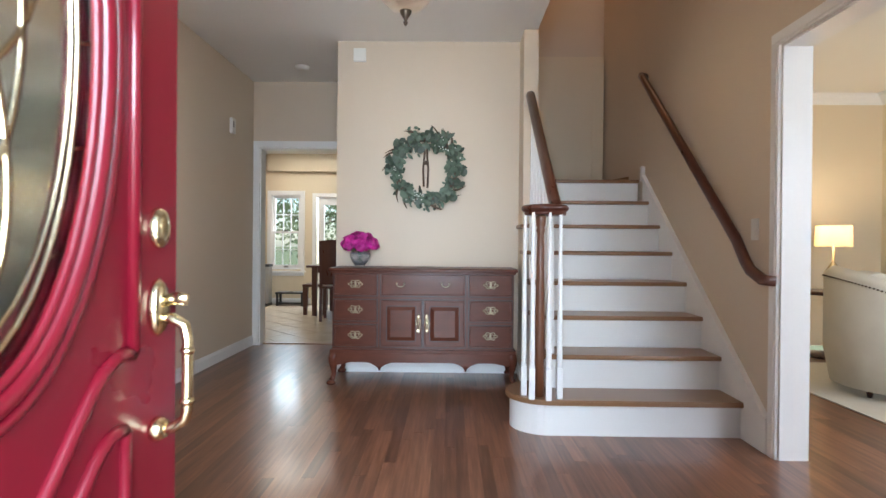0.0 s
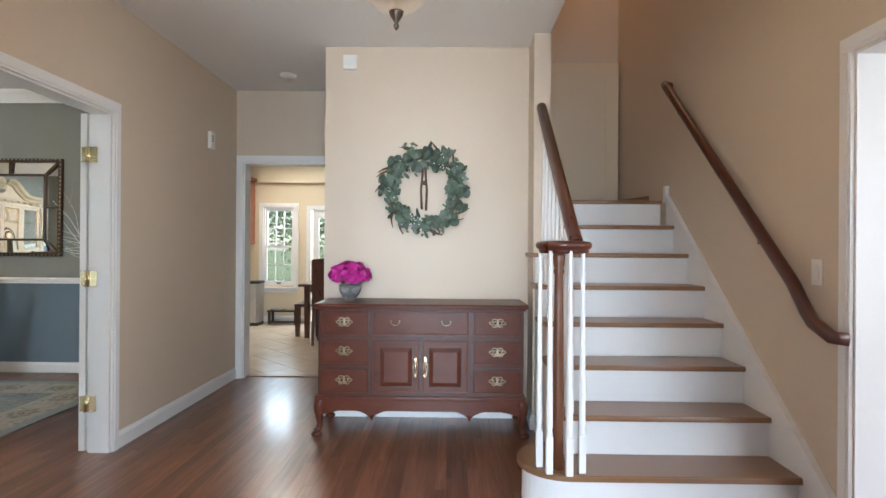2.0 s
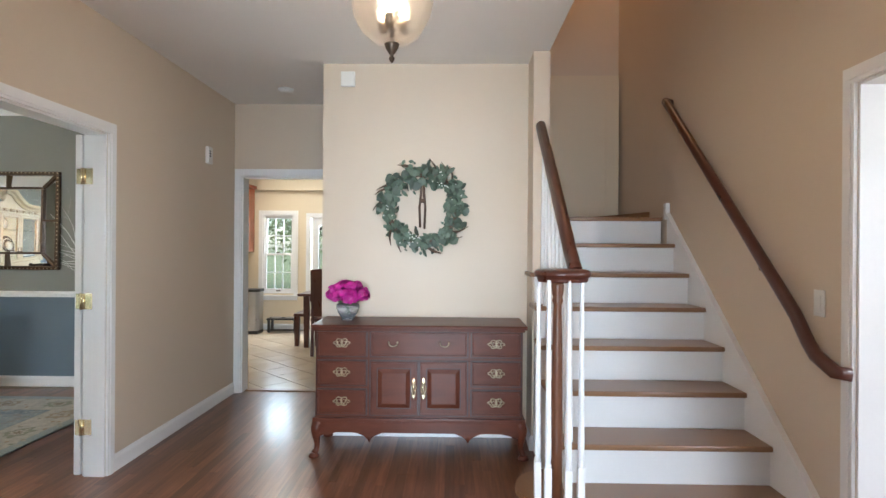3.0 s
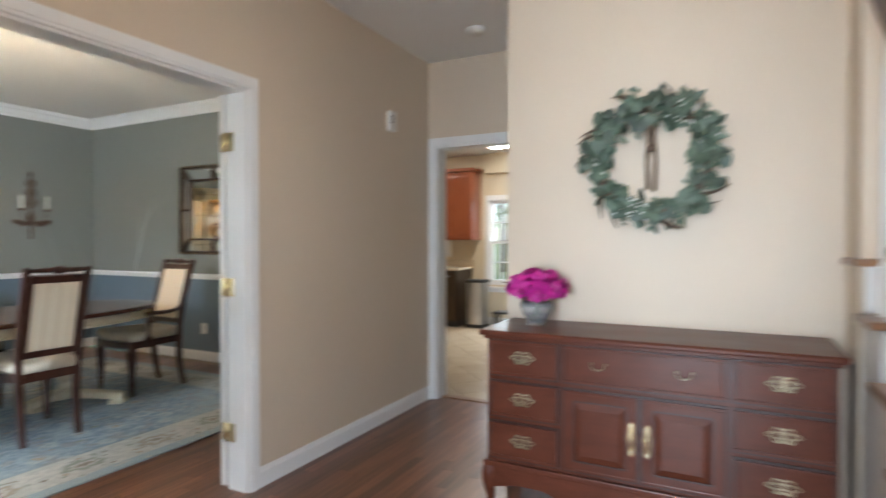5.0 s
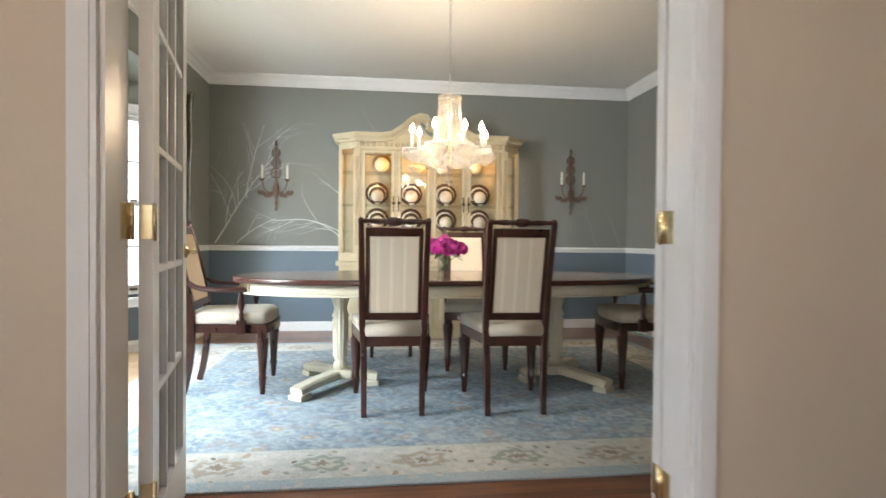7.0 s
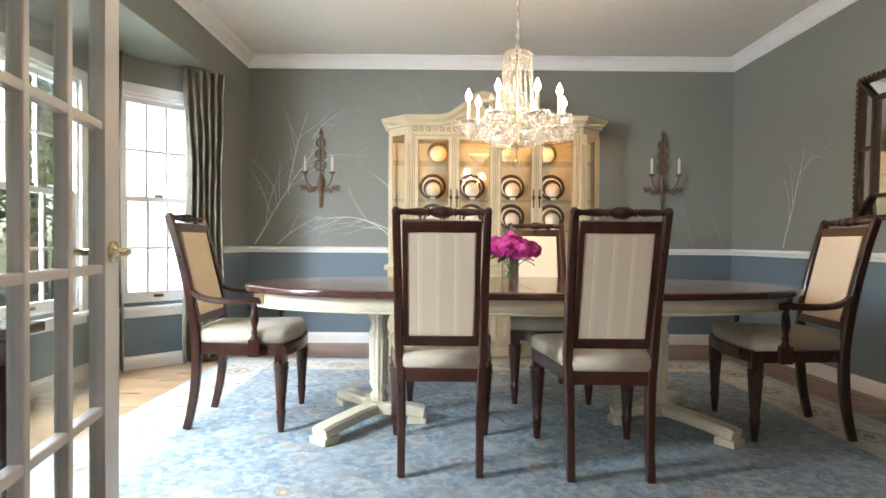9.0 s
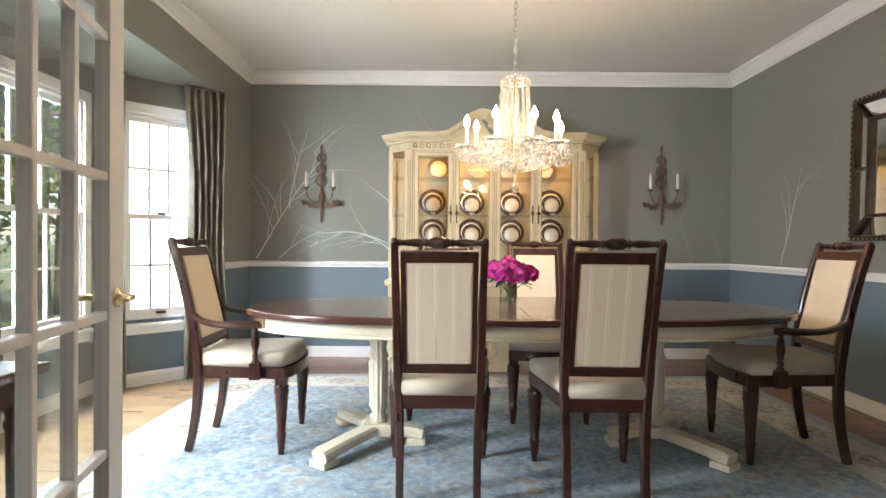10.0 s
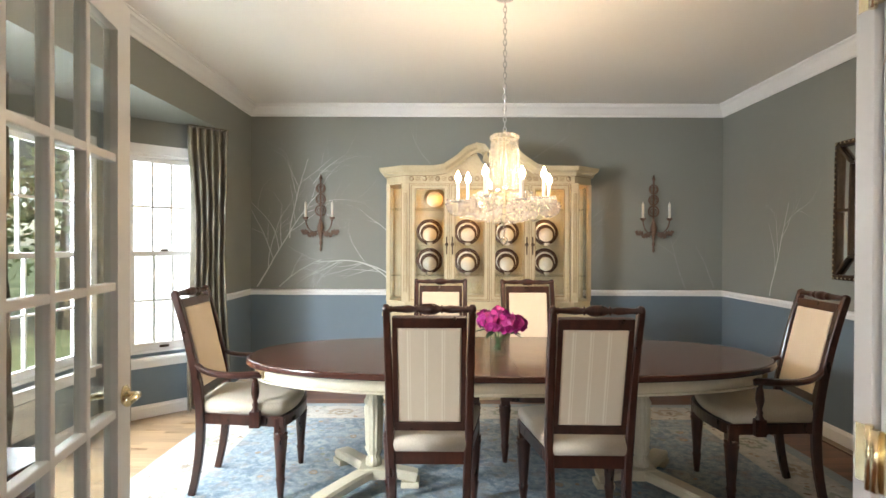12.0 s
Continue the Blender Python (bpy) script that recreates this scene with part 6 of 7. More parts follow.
        box(bm, x0 + 0.046, -0.006, dz0, x0 + dw - 0.046, 0.018, dz0 + 0.06)
        box(bm, x0 + 0.046, -0.006, dz1 - 0.05, x0 + dw - 0.046, 0.018, dz1)
        part("door_frame", bm, M_CREAMW, d)
        bm = bmesh.new()
        for g, y in ((-0.003, -0.001), (0.043, -0.0075), (0.010, -0.0072)):
            x1, z0, z1 = x0 + dw, dz0 + g, dz1 - g
            e = 0.0045 if g < 0.04 else 0.006
            for bx in ((x0 + g, x1 - g, z0, z0 + e), (x0 + g, x1 - g, z1 - e, z1), (x0 + g, x0 + g + e, z0 + e, z1 - e), (x1 - g - e, x1 - g, z0 + e, z1 - e)):
                box(bm, bx[0], y, bx[2], bx[1], y + 0.004, bx[3])
        part("glaze_line", bm, M_GLAZE, d, "brown antique glaze line")
        part("pane", B(x0 + 0.04, 0.004, dz0 + 0.05, x0 + dw - 0.04, 0.008, dz1 - 0.04), M_GLASS, d).visible_shadow = False
        hx = x0 + dw - 0.024 if k % 2 == 0 else x0 + 0.024
        bm = bmesh.new()
        lathe(bm, [(0.016, 0), (0.017, 0.003), (0.005, 0.008), (0.012, 0.016), (0.008, 0.024)], 12, pose(hx, -0.006, 1.36, 90))
        box(bm, hx - 0.006, -0.009, 1.27, hx + 0.006, -0.005, 1.43)
        part("handle", bm, M_BRONZE, d, "dark bronze pull")
    for z in (1.07, 1.345, 1.685):
        part("glass_shelf", B(-W2 + 0.03, 0.12, z, W2 - 0.03, 0.455, z + 0.006), M_GLASS, t).visible_shadow = False
    return t


china_cabinet()


def plate_stack(m, big, label, group):
    """A charger with a plate and a saucer before it, on a stand, facing local -y."""
    t = thing("plate_setting", label, "plates", m, group)
    k = Matrix.Rotation(math.radians(-14), 4, "X") @ ROT_X90
    R = 0.125 if big else 0.10
    part("charger", L([(R * 0.5, 0.0), (R * 0.7, 0.004), (R, 0.014), (R, 0.018), (R * 0.72, 0.010), (0.004, 0.008)], 32, Matrix.Translation((0, 0.05, R)) @ k), M_PLATE_RIM, t, "dark rimmed charger")
    part("dinner_plate", L([(R * 0.4, 0.0), (R * 0.55, 0.003), (R * 0.76, 0.010), (R * 0.76, 0.014), (R * 0.55, 0.008), (0.004, 0.006)], 32, Matrix.Translation((0.0, 0.036, R * 0.97)) @ k), M_PLATE, t, "white dinner plate")
    part("salad_plate", L([(R * 0.3, 0.0), (R * 0.6, 0.003), (R * 0.70, 0.008), (R * 0.70, 0.011), (0.004, 0.005)], 28, Matrix.Translation((0.002, 0.024, R * 0.90)) @ k), M_PLATE_RIM, t, "dark patterned plate")
    part("saucer", L([(R * 0.3, 0.0), (R * 0.54, 0.006), (R * 0.54, 0.009), (0.004, 0.004)], 28, Matrix.Translation((0.004, 0.012, R * 0.80)) @ k), M_PLATE, t, "white saucer")
    part("saucer_rim", S([(0.004 + R * 0.53 * math.cos(a), 0.0, R * 0.80 + R * 0.53 * math.sin(a)) for a in (2 * math.pi * i / 24 for i in range(24))], circle(0.003, 5), up=(0, 1, 0), closed=True), M_PEWTER, t, "gilt saucer rim")
    part("cup", L([(0.014, 0.0), (0.022, 0.008), (0.03, 0.025), (0.031, 0.036), (0.028, 0.036), (0.022, 0.014), (0.004, 0.006)], 20, pose(0.004, -0.05, 0)), M_PLATE, t, "white china cup")
    part("cup_band", L([(0.0305, 0.0255), (0.0325, 0.0265), (0.033, 0.037), (0.0275, 0.0375)], 20, pose(0.004, -0.05, 0)), M_PLATE_RIM, t, "dark patterned band")
    part("stand", S([(-0.03, 0.06, R * 0.9), (-0.03, 0.09, 0.004), (-0.03, -0.02, 0.004), (-0.03, -0.02, 0.02)], circle(0.003, 5), up=(1, 0, 0)), M_BRONZE, t)


CAB = pose(-4.72, 5.145, 0, 0, 0, 90)
for z in (1.078, 1.353):
    for k, x in enumerate((-0.55, -0.19, 0.18, 0.55)):
        plate_stack(CAB @ pose(x, 0.30, z), True, "dark rimmed china place setting standing on a glass shelf", "china in the cabinet")
for k, x in enumerate((-0.50, 0.50)):
    t = thing("serving_platter", "round white platter with a gilt rim on the top shelf", "platter", CAB @ pose(x, 0.34, 1.692), "china in the cabinet")
    kk = Matrix.Rotation(math.radians(-14), 4, "X") @ ROT_X90
    part("plate", L([(0.05, 0), (0.07, 0.004), (0.105, 0.014), (0.105, 0.018), (0.07, 0.01), (0.004, 0.008)], 32, Matrix.Translation((0, 0.05, 0.105)) @ kk), M_PEWTER, t)
    part("well", L([(0.05, 0), (0.078, 0.004), (0.078, 0.008), (0.004, 0.006)], 32, Matrix.Translation((0, 0.035, 0.10)) @ kk), M_PLATE, t)
t = thing("gravy_boat", "white china sauce boat on the top shelf", "tableware", CAB @ pose(-0.13, 0.28, 1.692), "china in the cabinet")
part("boat", L([(0.03, 0), (0.024, 0.02), (0.05, 0.05), (0.066, 0.085), (0.06, 0.085), (0.045, 0.05), (0.004, 0.03)], 20, Matrix.Diagonal((1.6, 0.8, 1, 1))), M_PLATE, t)
t = thing("soup_tureen", "white china tureen with a lid on the top shelf", "tableware", CAB @ pose(0.14, 0.28, 1.692), "china in the cabinet")
part("tureen", L([(0.04, 0), (0.035, 0.015), (0.075, 0.05), (0.09, 0.085), (0.085, 0.09), (0.004, 0.09)], 24), M_PLATE, t)
part("lid", L([(0.088, 0.09), (0.07, 0.11), (0.03, 0.13), (0.012, 0.135), (0.016, 0.15), (0.004, 0.158)], 24), M_PLATE, t)


def chandelier():
    t = thing("chandelier", "crystal chandelier with lit candle bulbs hanging from a chain", "chandelier", pose(-2.82, 5.07, -0.05))
    part("canopy", L([(0.062, CEIL_D + 0.049), (0.062, CEIL_D + 0.038), (0.045, CEIL_D + 0.022), (0.012, CEIL_D + 0.014)], 24), M_STEEL, t)
    z = CEIL_D + 0.014
    k = 0
    me = None
    while z > 2.03:
        bm = bmesh.new()
        sweep(bm, [(0.009 * math.cos(a), 0, 0.019 * math.sin(a)) for a in (2 * math.pi * i / 10 for i in range(10))], circle(0.0025, 5), up=(0, 1, 0), closed=True)
        if me is None:
            me = mesh_of("chain_link", bm, M_STEEL)
        else:
            bm.free()
        piece("chain_link", me, t, pose(0, 0, z - 0.017, 0, 0, 90 * (k % 2)))
        z -= 0.030
        k += 1
    part("column", L([(0.010, 1.52), (0.022, 1.54), (0.008, 1.56), (0.014, 1.64), (0.006, 1.70), (0.005, 1.98), (0.012, 2.0), (0.006, 2.035)], 14), M_PEWTER, t, "brass centre column")
    for r, zz in ((0.068, 1.985), (0.086, 1.70)):
        part("crown_ring", S([(r * math.cos(a), r * math.sin(a), zz) for a in (2 * math.pi * i / 28 for i in range(28))], rect(0.004, 0.007), closed=True, smooth=False), M_BRASS, t, "brass crown ring")
    bead = bmesh.new()
    bmesh.ops.create_icosphere(bead, subdivisions=1, radius=1.0)
    bv = [v.co.copy() for v in bead.verts]
    bf = [[v.index for v in f.verts] for f in bead.faces]
    bead.free()

    def beads(name, places, label):
        verts, faces = [], []
        for p, r in places:
            o = len(verts)
            verts += [(p[0] + v.x * r, p[1] + v.y * r, p[2] + v.z * r * 1.1) for v in bv]
            faces += [[i + o for i in f] for f in bf]
        me = bpy.data.meshes.new(name)
        me.from_pydata(verts, [], faces)
        me.materials.append(M_BEAD)
        ob = new(name, me)
        ob.parent = t
        ob.visible_shadow = False
        return tagged(ob, label, kind="stuff")

    for i in range(16):
        a = 2 * math.pi * i / 16
        pl = []
        for j in range(20):
            u = j / 19
            r = 0.070 + 0.020 * u
            pl.append(((r * math.cos(a), r * math.sin(a), 1.978 - 0.285 * u), 0.0066))
        beads("bead_strand", pl, "")
    ring = []
    for i in range(16):
        a = 2 * math.pi * i / 16
        ring.append(((0.074 * math.cos(a), 0.074 * math.sin(a), 1.996), 0.010))
        ring.append(((0.06 * math.cos(a + 0.2), 0.06 * math.sin(a + 0.2), 2.008), 0.008))
    beads("crown_crystals", ring, "")
    for i in range(8):
        a = 2 * math.pi * (i + 0.3) / 8
        c, s = math.cos(a), math.sin(a)
        R = 0.23 if i % 2 else 0.264
        zc = 1.645 if i % 2 else 1.63
        part("arm", S(bez((0.015 * c, 0.015 * s, 1.63), (0.1 * c, 0.1 * s, 1.54), (0.18 * c, 0.18 * s, 1.54), (R * c, R * s, zc), 10), circle(0.005, 6)), M_CUT, t, "clear glass arm").visible_shadow = False
        part("drip_pan", L([(0.008, zc), (0.035, zc + 0.004), (0.042, zc + 0.012), (0.038, zc + 0.012), (0.012, zc + 0.008)], 14, pose(R * c, R * s, 0)), M_CUT, t, "crystal drip pan").visible_shadow = False
        part("candle_sleeve", L([(0.0095, zc + 0.01), (0.0095, zc + 0.109), (0.007, zc + 0.112)], 10, pose(R * c, R * s, 0)), M_CANDLE, t)
        part("bulb", L([(0.006, zc + 0.112), (0.015, zc + 0.126), (0.0165, zc + 0.138), (0.012, zc + 0.152), (0.005, zc + 0.166), (0.002, zc + 0.175)], 12, pose(R * c, R * s, 0)), M_FLAME, t, "lit flame bulb")
        pl = []
        for q, (rr, dz) in enumerate(((0.058, 0.012), (0.062, -0.006), (0.058, -0.024), (0.050, -0.041), (0.036, -0.055), (0.018, -0.064))):
            m = max(6, int(rr * 300))
            for j in range(m):
                b = 2 * math.pi * (j + 0.5 * (q % 2)) / m
                pl.append(((R * c + rr * math.cos(b), R * s + rr * math.sin(b), zc + dz), 0.0072))
        beads("bead_fringe", pl, "")
        a2 = 2 * math.pi * (i + 1.3) / 8
        R2 = 0.23 if (i + 1) % 2 else 0.264
        pl = []
        for q, dip in ((0, 0.05), (1, 0.085)):
            for j in range(1, 13):
                u = j / 13
                x = (1 - u) * R * c + u * R2 * math.cos(a2)
                y = (1 - u) * R * s + u * R2 * math.sin(a2)
                pl.append(((x, y, zc - dip * 4 * u * (1 - u)), 0.0065))
        beads("bead_swag", pl, "")
        pl = []
        for j in range(12):
            u = j / 11
            pl.append((((1 - u) * 0.10 * c + u * R * c, (1 - u) * 0.10 * s + u * R * s, 1.715 - 0.10 * u - 0.1 * u * (1 - u)), 0.0065))
        beads("bead_swag", pl, "")
    basket = []
    for q, (r, zz) in enumerate(((0.23, 1.612), (0.21, 1.592), (0.185, 1.575), (0.16, 1.56), (0.13, 1.548), (0.10, 1.538), (0.06, 1.53), (0.23, 1.632), (0.19, 1.66), (0.15, 1.69))):
        k = int(r * 170)
        for j in range(k):
            b = 2 * math.pi * j / k
            basket.append(((r * math.cos(b), r * math.sin(b), zz), 0.008))
    beads("bead_basket", basket, "")
    beads("drop_beads", [((0, 0, 1.51), 0.011), ((0, 0, 1.49), 0.009), ((0, 0, 1.472), 0.008), ((0, 0, 1.457), 0.007)], "")
    bm = bmesh.new()
    bmesh.ops.create_icosphere(bm, subdivisions=2, radius=0.022, matrix=Matrix.Translation((0, 0, 1.430)))
    part("crystal_ball", bm, M_BEAD, t, "faceted crystal ball").visible_shadow = False


chandelier()


def sconce(y):
    t = thing("wall_sconce", "rusty iron scroll wall sconce with two ivory candles", "sconce", pose(-5.21, y, 1.29, 0, 0, 90), "sconces beside the cabinet")
    part("spine", S([(0, -0.018, 0.0), (0, -0.018, 0.74)], rect(0.014, 0.01), up=(0, 1, 0), smooth=False), M_RUST, t)
    for k, z in enumerate((0.40, 0.51, 0.615)):
        bm = bmesh.new()
        r = 0.05 - 0.004 * k
        for s in (-1, 1):
            sweep(bm, [(s * (r * math.sin(a)), -0.02, z - r * math.cos(a)) for a in (math.pi * i / 10 for i in range(11))], circle(0.0065, 6), up=(0, 1, 0))
            sweep(bm, [(s * (0.012 + 0.02 * math.sin(a)), -0.024, z - 0.02 * math.cos(a)) for a in (1.6 * math.pi * i / 10 for i in range(11))], circle(0.0045, 5), up=(0, 1, 0))
        part("scroll", bm, M_RUST, t)
    bm = bmesh.new()
    lathe(bm, [(0.004, 0.0), (0.012, 0.02), (0.006, 0.05), (0.016, 0.08), (0.008, 0.11), (0.03, 0.2), (0.034, 0.24), (0.016, 0.29), (0.008, 0.32)], 10, pose(0, -0.022, 0))
    part("boss", bm, M_RUST, t)
    part("finial", L([(0.012, 0.70), (0.016, 0.715), (0.006, 0.74), (0.003, 0.755)], 8, pose(0, -0.022, 0)), M_RUST, t)
    for s in (-1, 1):
        part("arm", S(bez((0, -0.03, 0.22), (s * 0.05, -0.07, 0.15), (s * 0.12, -0.09, 0.2), (s * 0.128, -0.09, 0.31), 10), circle(0.006, 6), up=(0, 1, 0)), M_RUST, t)
        part("cup", L([(0.01, 0.305), (0.026, 0.32), (0.028, 0.332), (0.014, 0.328)], 12, pose(s * 0.128, -0.09, 0)), M_RUST, t)
        part("candle", L([(0.0115, 0.328), (0.0115, 0.47), (0.004, 0.474), (0.0015, 0.49)], 12, pose(s * 0.128, -0.09, 0)), M_CANDLE, t, "ivory candle")
        bm = bmesh.new()
        for k in range(6):
            u = 0.03 + 0.024 * k
            x = s * u
            z = 0.175 - 0.015 * math.sin(k * 1.1)
            pts = [bm.verts.new(v) for v in ((x, -0.035, z), (x + s * 0.012, -0.05, z + 0.032), (x + s * 0.042, -0.045, z + 0.018 * (1 if k % 2 else -1)), (x + s * 0.014, -0.038, z - 0.03))]
            bm.faces.new(pts)
            q = [bm.verts.new(v.co + Vector((0, 0.003, 0))) for v in pts]
            bm.faces.new(q[::-1])
            for i in range(4):
                bm.faces.new((pts[i], pts[(i + 1) % 4], q[(i + 1) % 4], q[i]))
        sweep(bm, [(0, -0.03, 0.17), (s * 0.09, -0.04, 0.165), (s * 0.17, -0.04, 0.185)], circle(0.004, 5), up=(0, 1, 0))
        part("leaf_spray", bm, M_RUST, t)


sconce(3.525)
sconce(6.78)


def mirror():
    t = thing("wall_mirror", "dark gilt wall mirror with a mirrored border", "mirror", pose(-2.915, 7.462, 1.125, -1.0))
    W, H, b = 0.695, 0.945, 0.15
    bm = bmesh.new()
    for x0, x1, z0, z1 in ((-W, W, 0, 0.035), (-W, W, H - 0.035, H), (-W, -W + 0.035, 0.035, H - 0.035), (W - 0.035, W, 0.035, H - 0.035)):
        box(bm, x0, -0.045, z0, x1, 0, z1, bevel=0.008)
    part("outer_frame", bm, M_BRONZE, t, "dark gilt beaded frame")
    bm = bmesh.new()
    n = 36
    for i in range(n):
        for z in (0.012, H - 0.012):
            bmesh.ops.create_icosphere(bm, subdivisions=1, radius=0.007, matrix=Matrix.Translation((-W + 0.02 + (2 * W - 0.04) * i / (n - 1), -0.045, z)))
    for i in range(24):
        for x in (-W + 0.012, W - 0.012):
            bmesh.ops.create_icosphere(bm, subdivisions=1, radius=0.007, matrix=Matrix.Translation((x, -0.045, 0.02 + (H - 0.04) * i / 23)))
    tagged(part("beading", bm, M_PEWTER, t, "row of small gilt beads"), kind="stuff")
    bm = bmesh.new()
    for x0, x1, z0, z1 in ((-W + b, W - b, b, b + 0.02), (-W + b, W - b, H - b - 0.02, H - b), (-W + b, -W + b + 0.02, b + 0.02, H - b - 0.02), (W - b - 0.02, W - b, b + 0.02, H - b - 0.02)):
        box(bm, x0, -0.05, z0, x1, -0.01, z1, bevel=0.005)
    for sx in (-1, 1):
        for z0, z1 in ((0.03, b), (H - 0.03, H - b)):
            sweep(bm, [(sx * (W - 0.03), -0.035, z0), (sx * (W - b), -0.04, z1)], rect(0.018, 0.02), up=(0, 1, 0), smooth=False)
        box(bm, sx * (W - 0.03), -0.045, H / 2 - 0.009, sx * (W - b), -0.012, H / 2 + 0.009)
    for x in (-0.19, 0.19):
        for z0, z1 in ((0.03, b), (H - 0.03, H - b)):
            box(bm, x - 0.009, -0.045, min(z0, z1), x + 0.009, -0.012, max(z0, z1))
    part("inner_frame", bm, M_BRONZE, t)
    part("mirror_glass", B(-W + b + 0.004, -0.022, b + 0.004, W - b - 0.004, -0.012, H - b - 0.004), M_MIRROR, t, "silvered glass")
    bm = bmesh.new()
    i, o = 0.024, 0.016

    def facet(pts):
        bm.faces.new([bm.verts.new(p) for p in pts])
    for sx in (-1, 1):
        facet([(sx * (W - 0.03), -o, 0.03), (sx * (W - 0.03), -o, H - 0.03), (sx * (W - b), -i, H - b), (sx * (W - b), -i, b)])
    facet([(-W + 0.03, -o, 0.03), (W - 0.03, -o, 0.03), (W - b, -i, b), (-W + b, -i, b)])
    facet([(-W + 0.03, -o, H - 0.03), (W - 0.03, -o, H - 0.03), (W - b, -i, H - b), (-W + b, -i, H - b)])
    part("border_glass", bm, M_MIRROR, t, "bevelled mirror border")


mirror()


def branch_mural(name, label, rnd, starts, material, place, off=(1, 0, 0)):
    """Painted branches: tapered flat ribbons just proud of the wall; place maps (u, z) to the wall."""
    bm = bmesh.new()
    layer = [0]

    def limb(u, z, a, length, w, depth):
        n = max(4, int(length / 0.05))
        pts = []
        curl = rnd.uniform(-0.06, 0.06)
        for i in range(n + 1):
            k = 1 - i / n * 0.75
            pts.append((u, z, a, w * k))
            a += curl + rnd.uniform(-0.10, 0.10) + (0.03 if math.cos(a) < 0 else -0.03) * 0.5
            u += math.cos(a) * length / n
            z += math.sin(a) * length / n
            if depth < 5 and i > 1 and rnd.random() < 0.42:
                limb(u, z, a + rnd.choice((-1, 1)) * rnd.uniform(0.35, 0.8), length * rnd.uniform(0.3, 0.58), w * k * 0.6, depth + 1)
        rows = []
        layer[0] += 1
        lift = Vector(place(0, 0)) * 0
        lift += Vector(off) * 0.00003 * layer[0]
        for u2, z2, a2, w2 in pts:
            px, pz = -math.sin(a2) * w2 / 2, math.cos(a2) * w2 / 2
            rows.append((bm.verts.new(Vector(place(u2 - px, z2 - pz)) + lift), bm.verts.new(Vector(place(u2 + px, z2 + pz)) + lift)))
        for r0, r1 in zip(rows, rows[1:]):
            bm.faces.new((r0[0], r0[1], r1[1], r1[0]))
    for s in starts:
        limb(*s, 0)
    ob = structure(name, bm, material, label, "wall painting")
    return ob


west = lambda u, z: (-5.2115, min(max(u, 2.84), 7.45), min(max(z, 0.94), 2.60))
branch_mural("wall_mural_south", "pale tree branches painted on the grey wall", random.Random(11), [(2.90, 0.94, 1.0, 1.15, 0.015), (3.22, 1.42, 1.45, 0.80, 0.011), (3.12, 0.94, 0.75, 0.5, 0.009), (3.45, 1.95, 0.9, 0.4, 0.006)], M_MURAL, west)
branch_mural("wall_mural_cabinet", "pale tree branches painted beside the cabinet", random.Random(5), [(4.24, 0.95, 2.1, 0.85, 0.012), (4.22, 1.05, 2.5, 0.75, 0.010), (4.22, 1.45, 2.4, 0.3, 0.007)], M_MURAL, west)
branch_mural("wall_mural_north", "faint tree branches painted on the grey wall", random.Random(8), [(6.10, 0.94, 1.75, 0.9, 0.02), (7.10, 0.94, 1.95, 0.6, 0.018), (7.38, 0.94, 1.75, 0.45, 0.018), (5.6, 2.2, 0.6, 0.45, 0.012), (4.6, 2.15, 2.4, 0.4, 0.012)], M_MURAL_DIM, west)
north = lambda u, z: (u, 7.462, min(max(z, 0.94), 2.60))
branch_mural("wall_mural_side", "faint tree branches painted beside the mirror", random.Random(21), [(-1.75, 0.94, 2.3, 0.7, 0.022), (-1.70, 1.1, 1.75, 0.8, 0.018), (-4.4, 0.94, 1.4, 0.8, 0.012), (-1.86, 1.0, 1.9, 0.85, 0.016)], M_MURAL, north, (0, -1, 0))


def drape(x, y, yaw, w, label, top=2.315):
    """A pinch-pleated panel hanging from near the soffit to the floor; local x across."""
    t = thing("curtain", label, "curtain", pose(x, y, 0, 0, 0, yaw), "bay window curtains")
    bm = bmesh.new()
    nx, nz = 72, 40
    rows = []
    for j in range(nz + 1):
        v = j / nz
        z = top - v * (top - 0.02)
        g = 1.0 - 0.24 * math.sin(math.pi * min(1, v * 1.2)) + 0.04 * v
        row = []
        for i in range(nx + 1):
            u = i / nx
            amp = 0.022 + 0.026 * min(1, v * 4)
            yy = amp * math.sin(u * 2 * math.pi * 5.5 + 0.7 * math.sin(v * 4)) + 0.008 * math.sin(u * 31 + v * 9) + 0.005 * math.sin(u * 57 - v * 23) + 0.004 * math.sin(v * 47 + u * 13)
            row.append(bm.verts.new(((u - 0.5) * w * g, yy, z)))
        rows.append(row)
    for r0, r1 in zip(rows, rows[1:]):
        for i in range(nx):
            bm.faces.new((r0[i], r0[i + 1], r1[i + 1], r1[i])).smooth = True
    ob = part("panel", bm, M_CURTAIN, t)
    md = ob.modifiers.new("thickness", "SOLIDIFY")
    md.thickness = 0.004
    part("heading", B(-w / 2, -0.03, top - 0.012, w / 2, 0.03, top, bevel=0.004), M_CURTAIN, t)


drape(-4.33, 2.79, -45, 0.33, "olive satin pleated curtain beside the bay window")
drape(-3.88, 2.31, -60, 0.17, "olive satin pleated curtain at the bay corner")
drape(-2.80, 2.26, 0, 0.16, "olive satin pleated curtain between the bay windows")
drape(-1.76, 2.29, 70, 0.22, "olive satin pleated curtain at the bay corner")

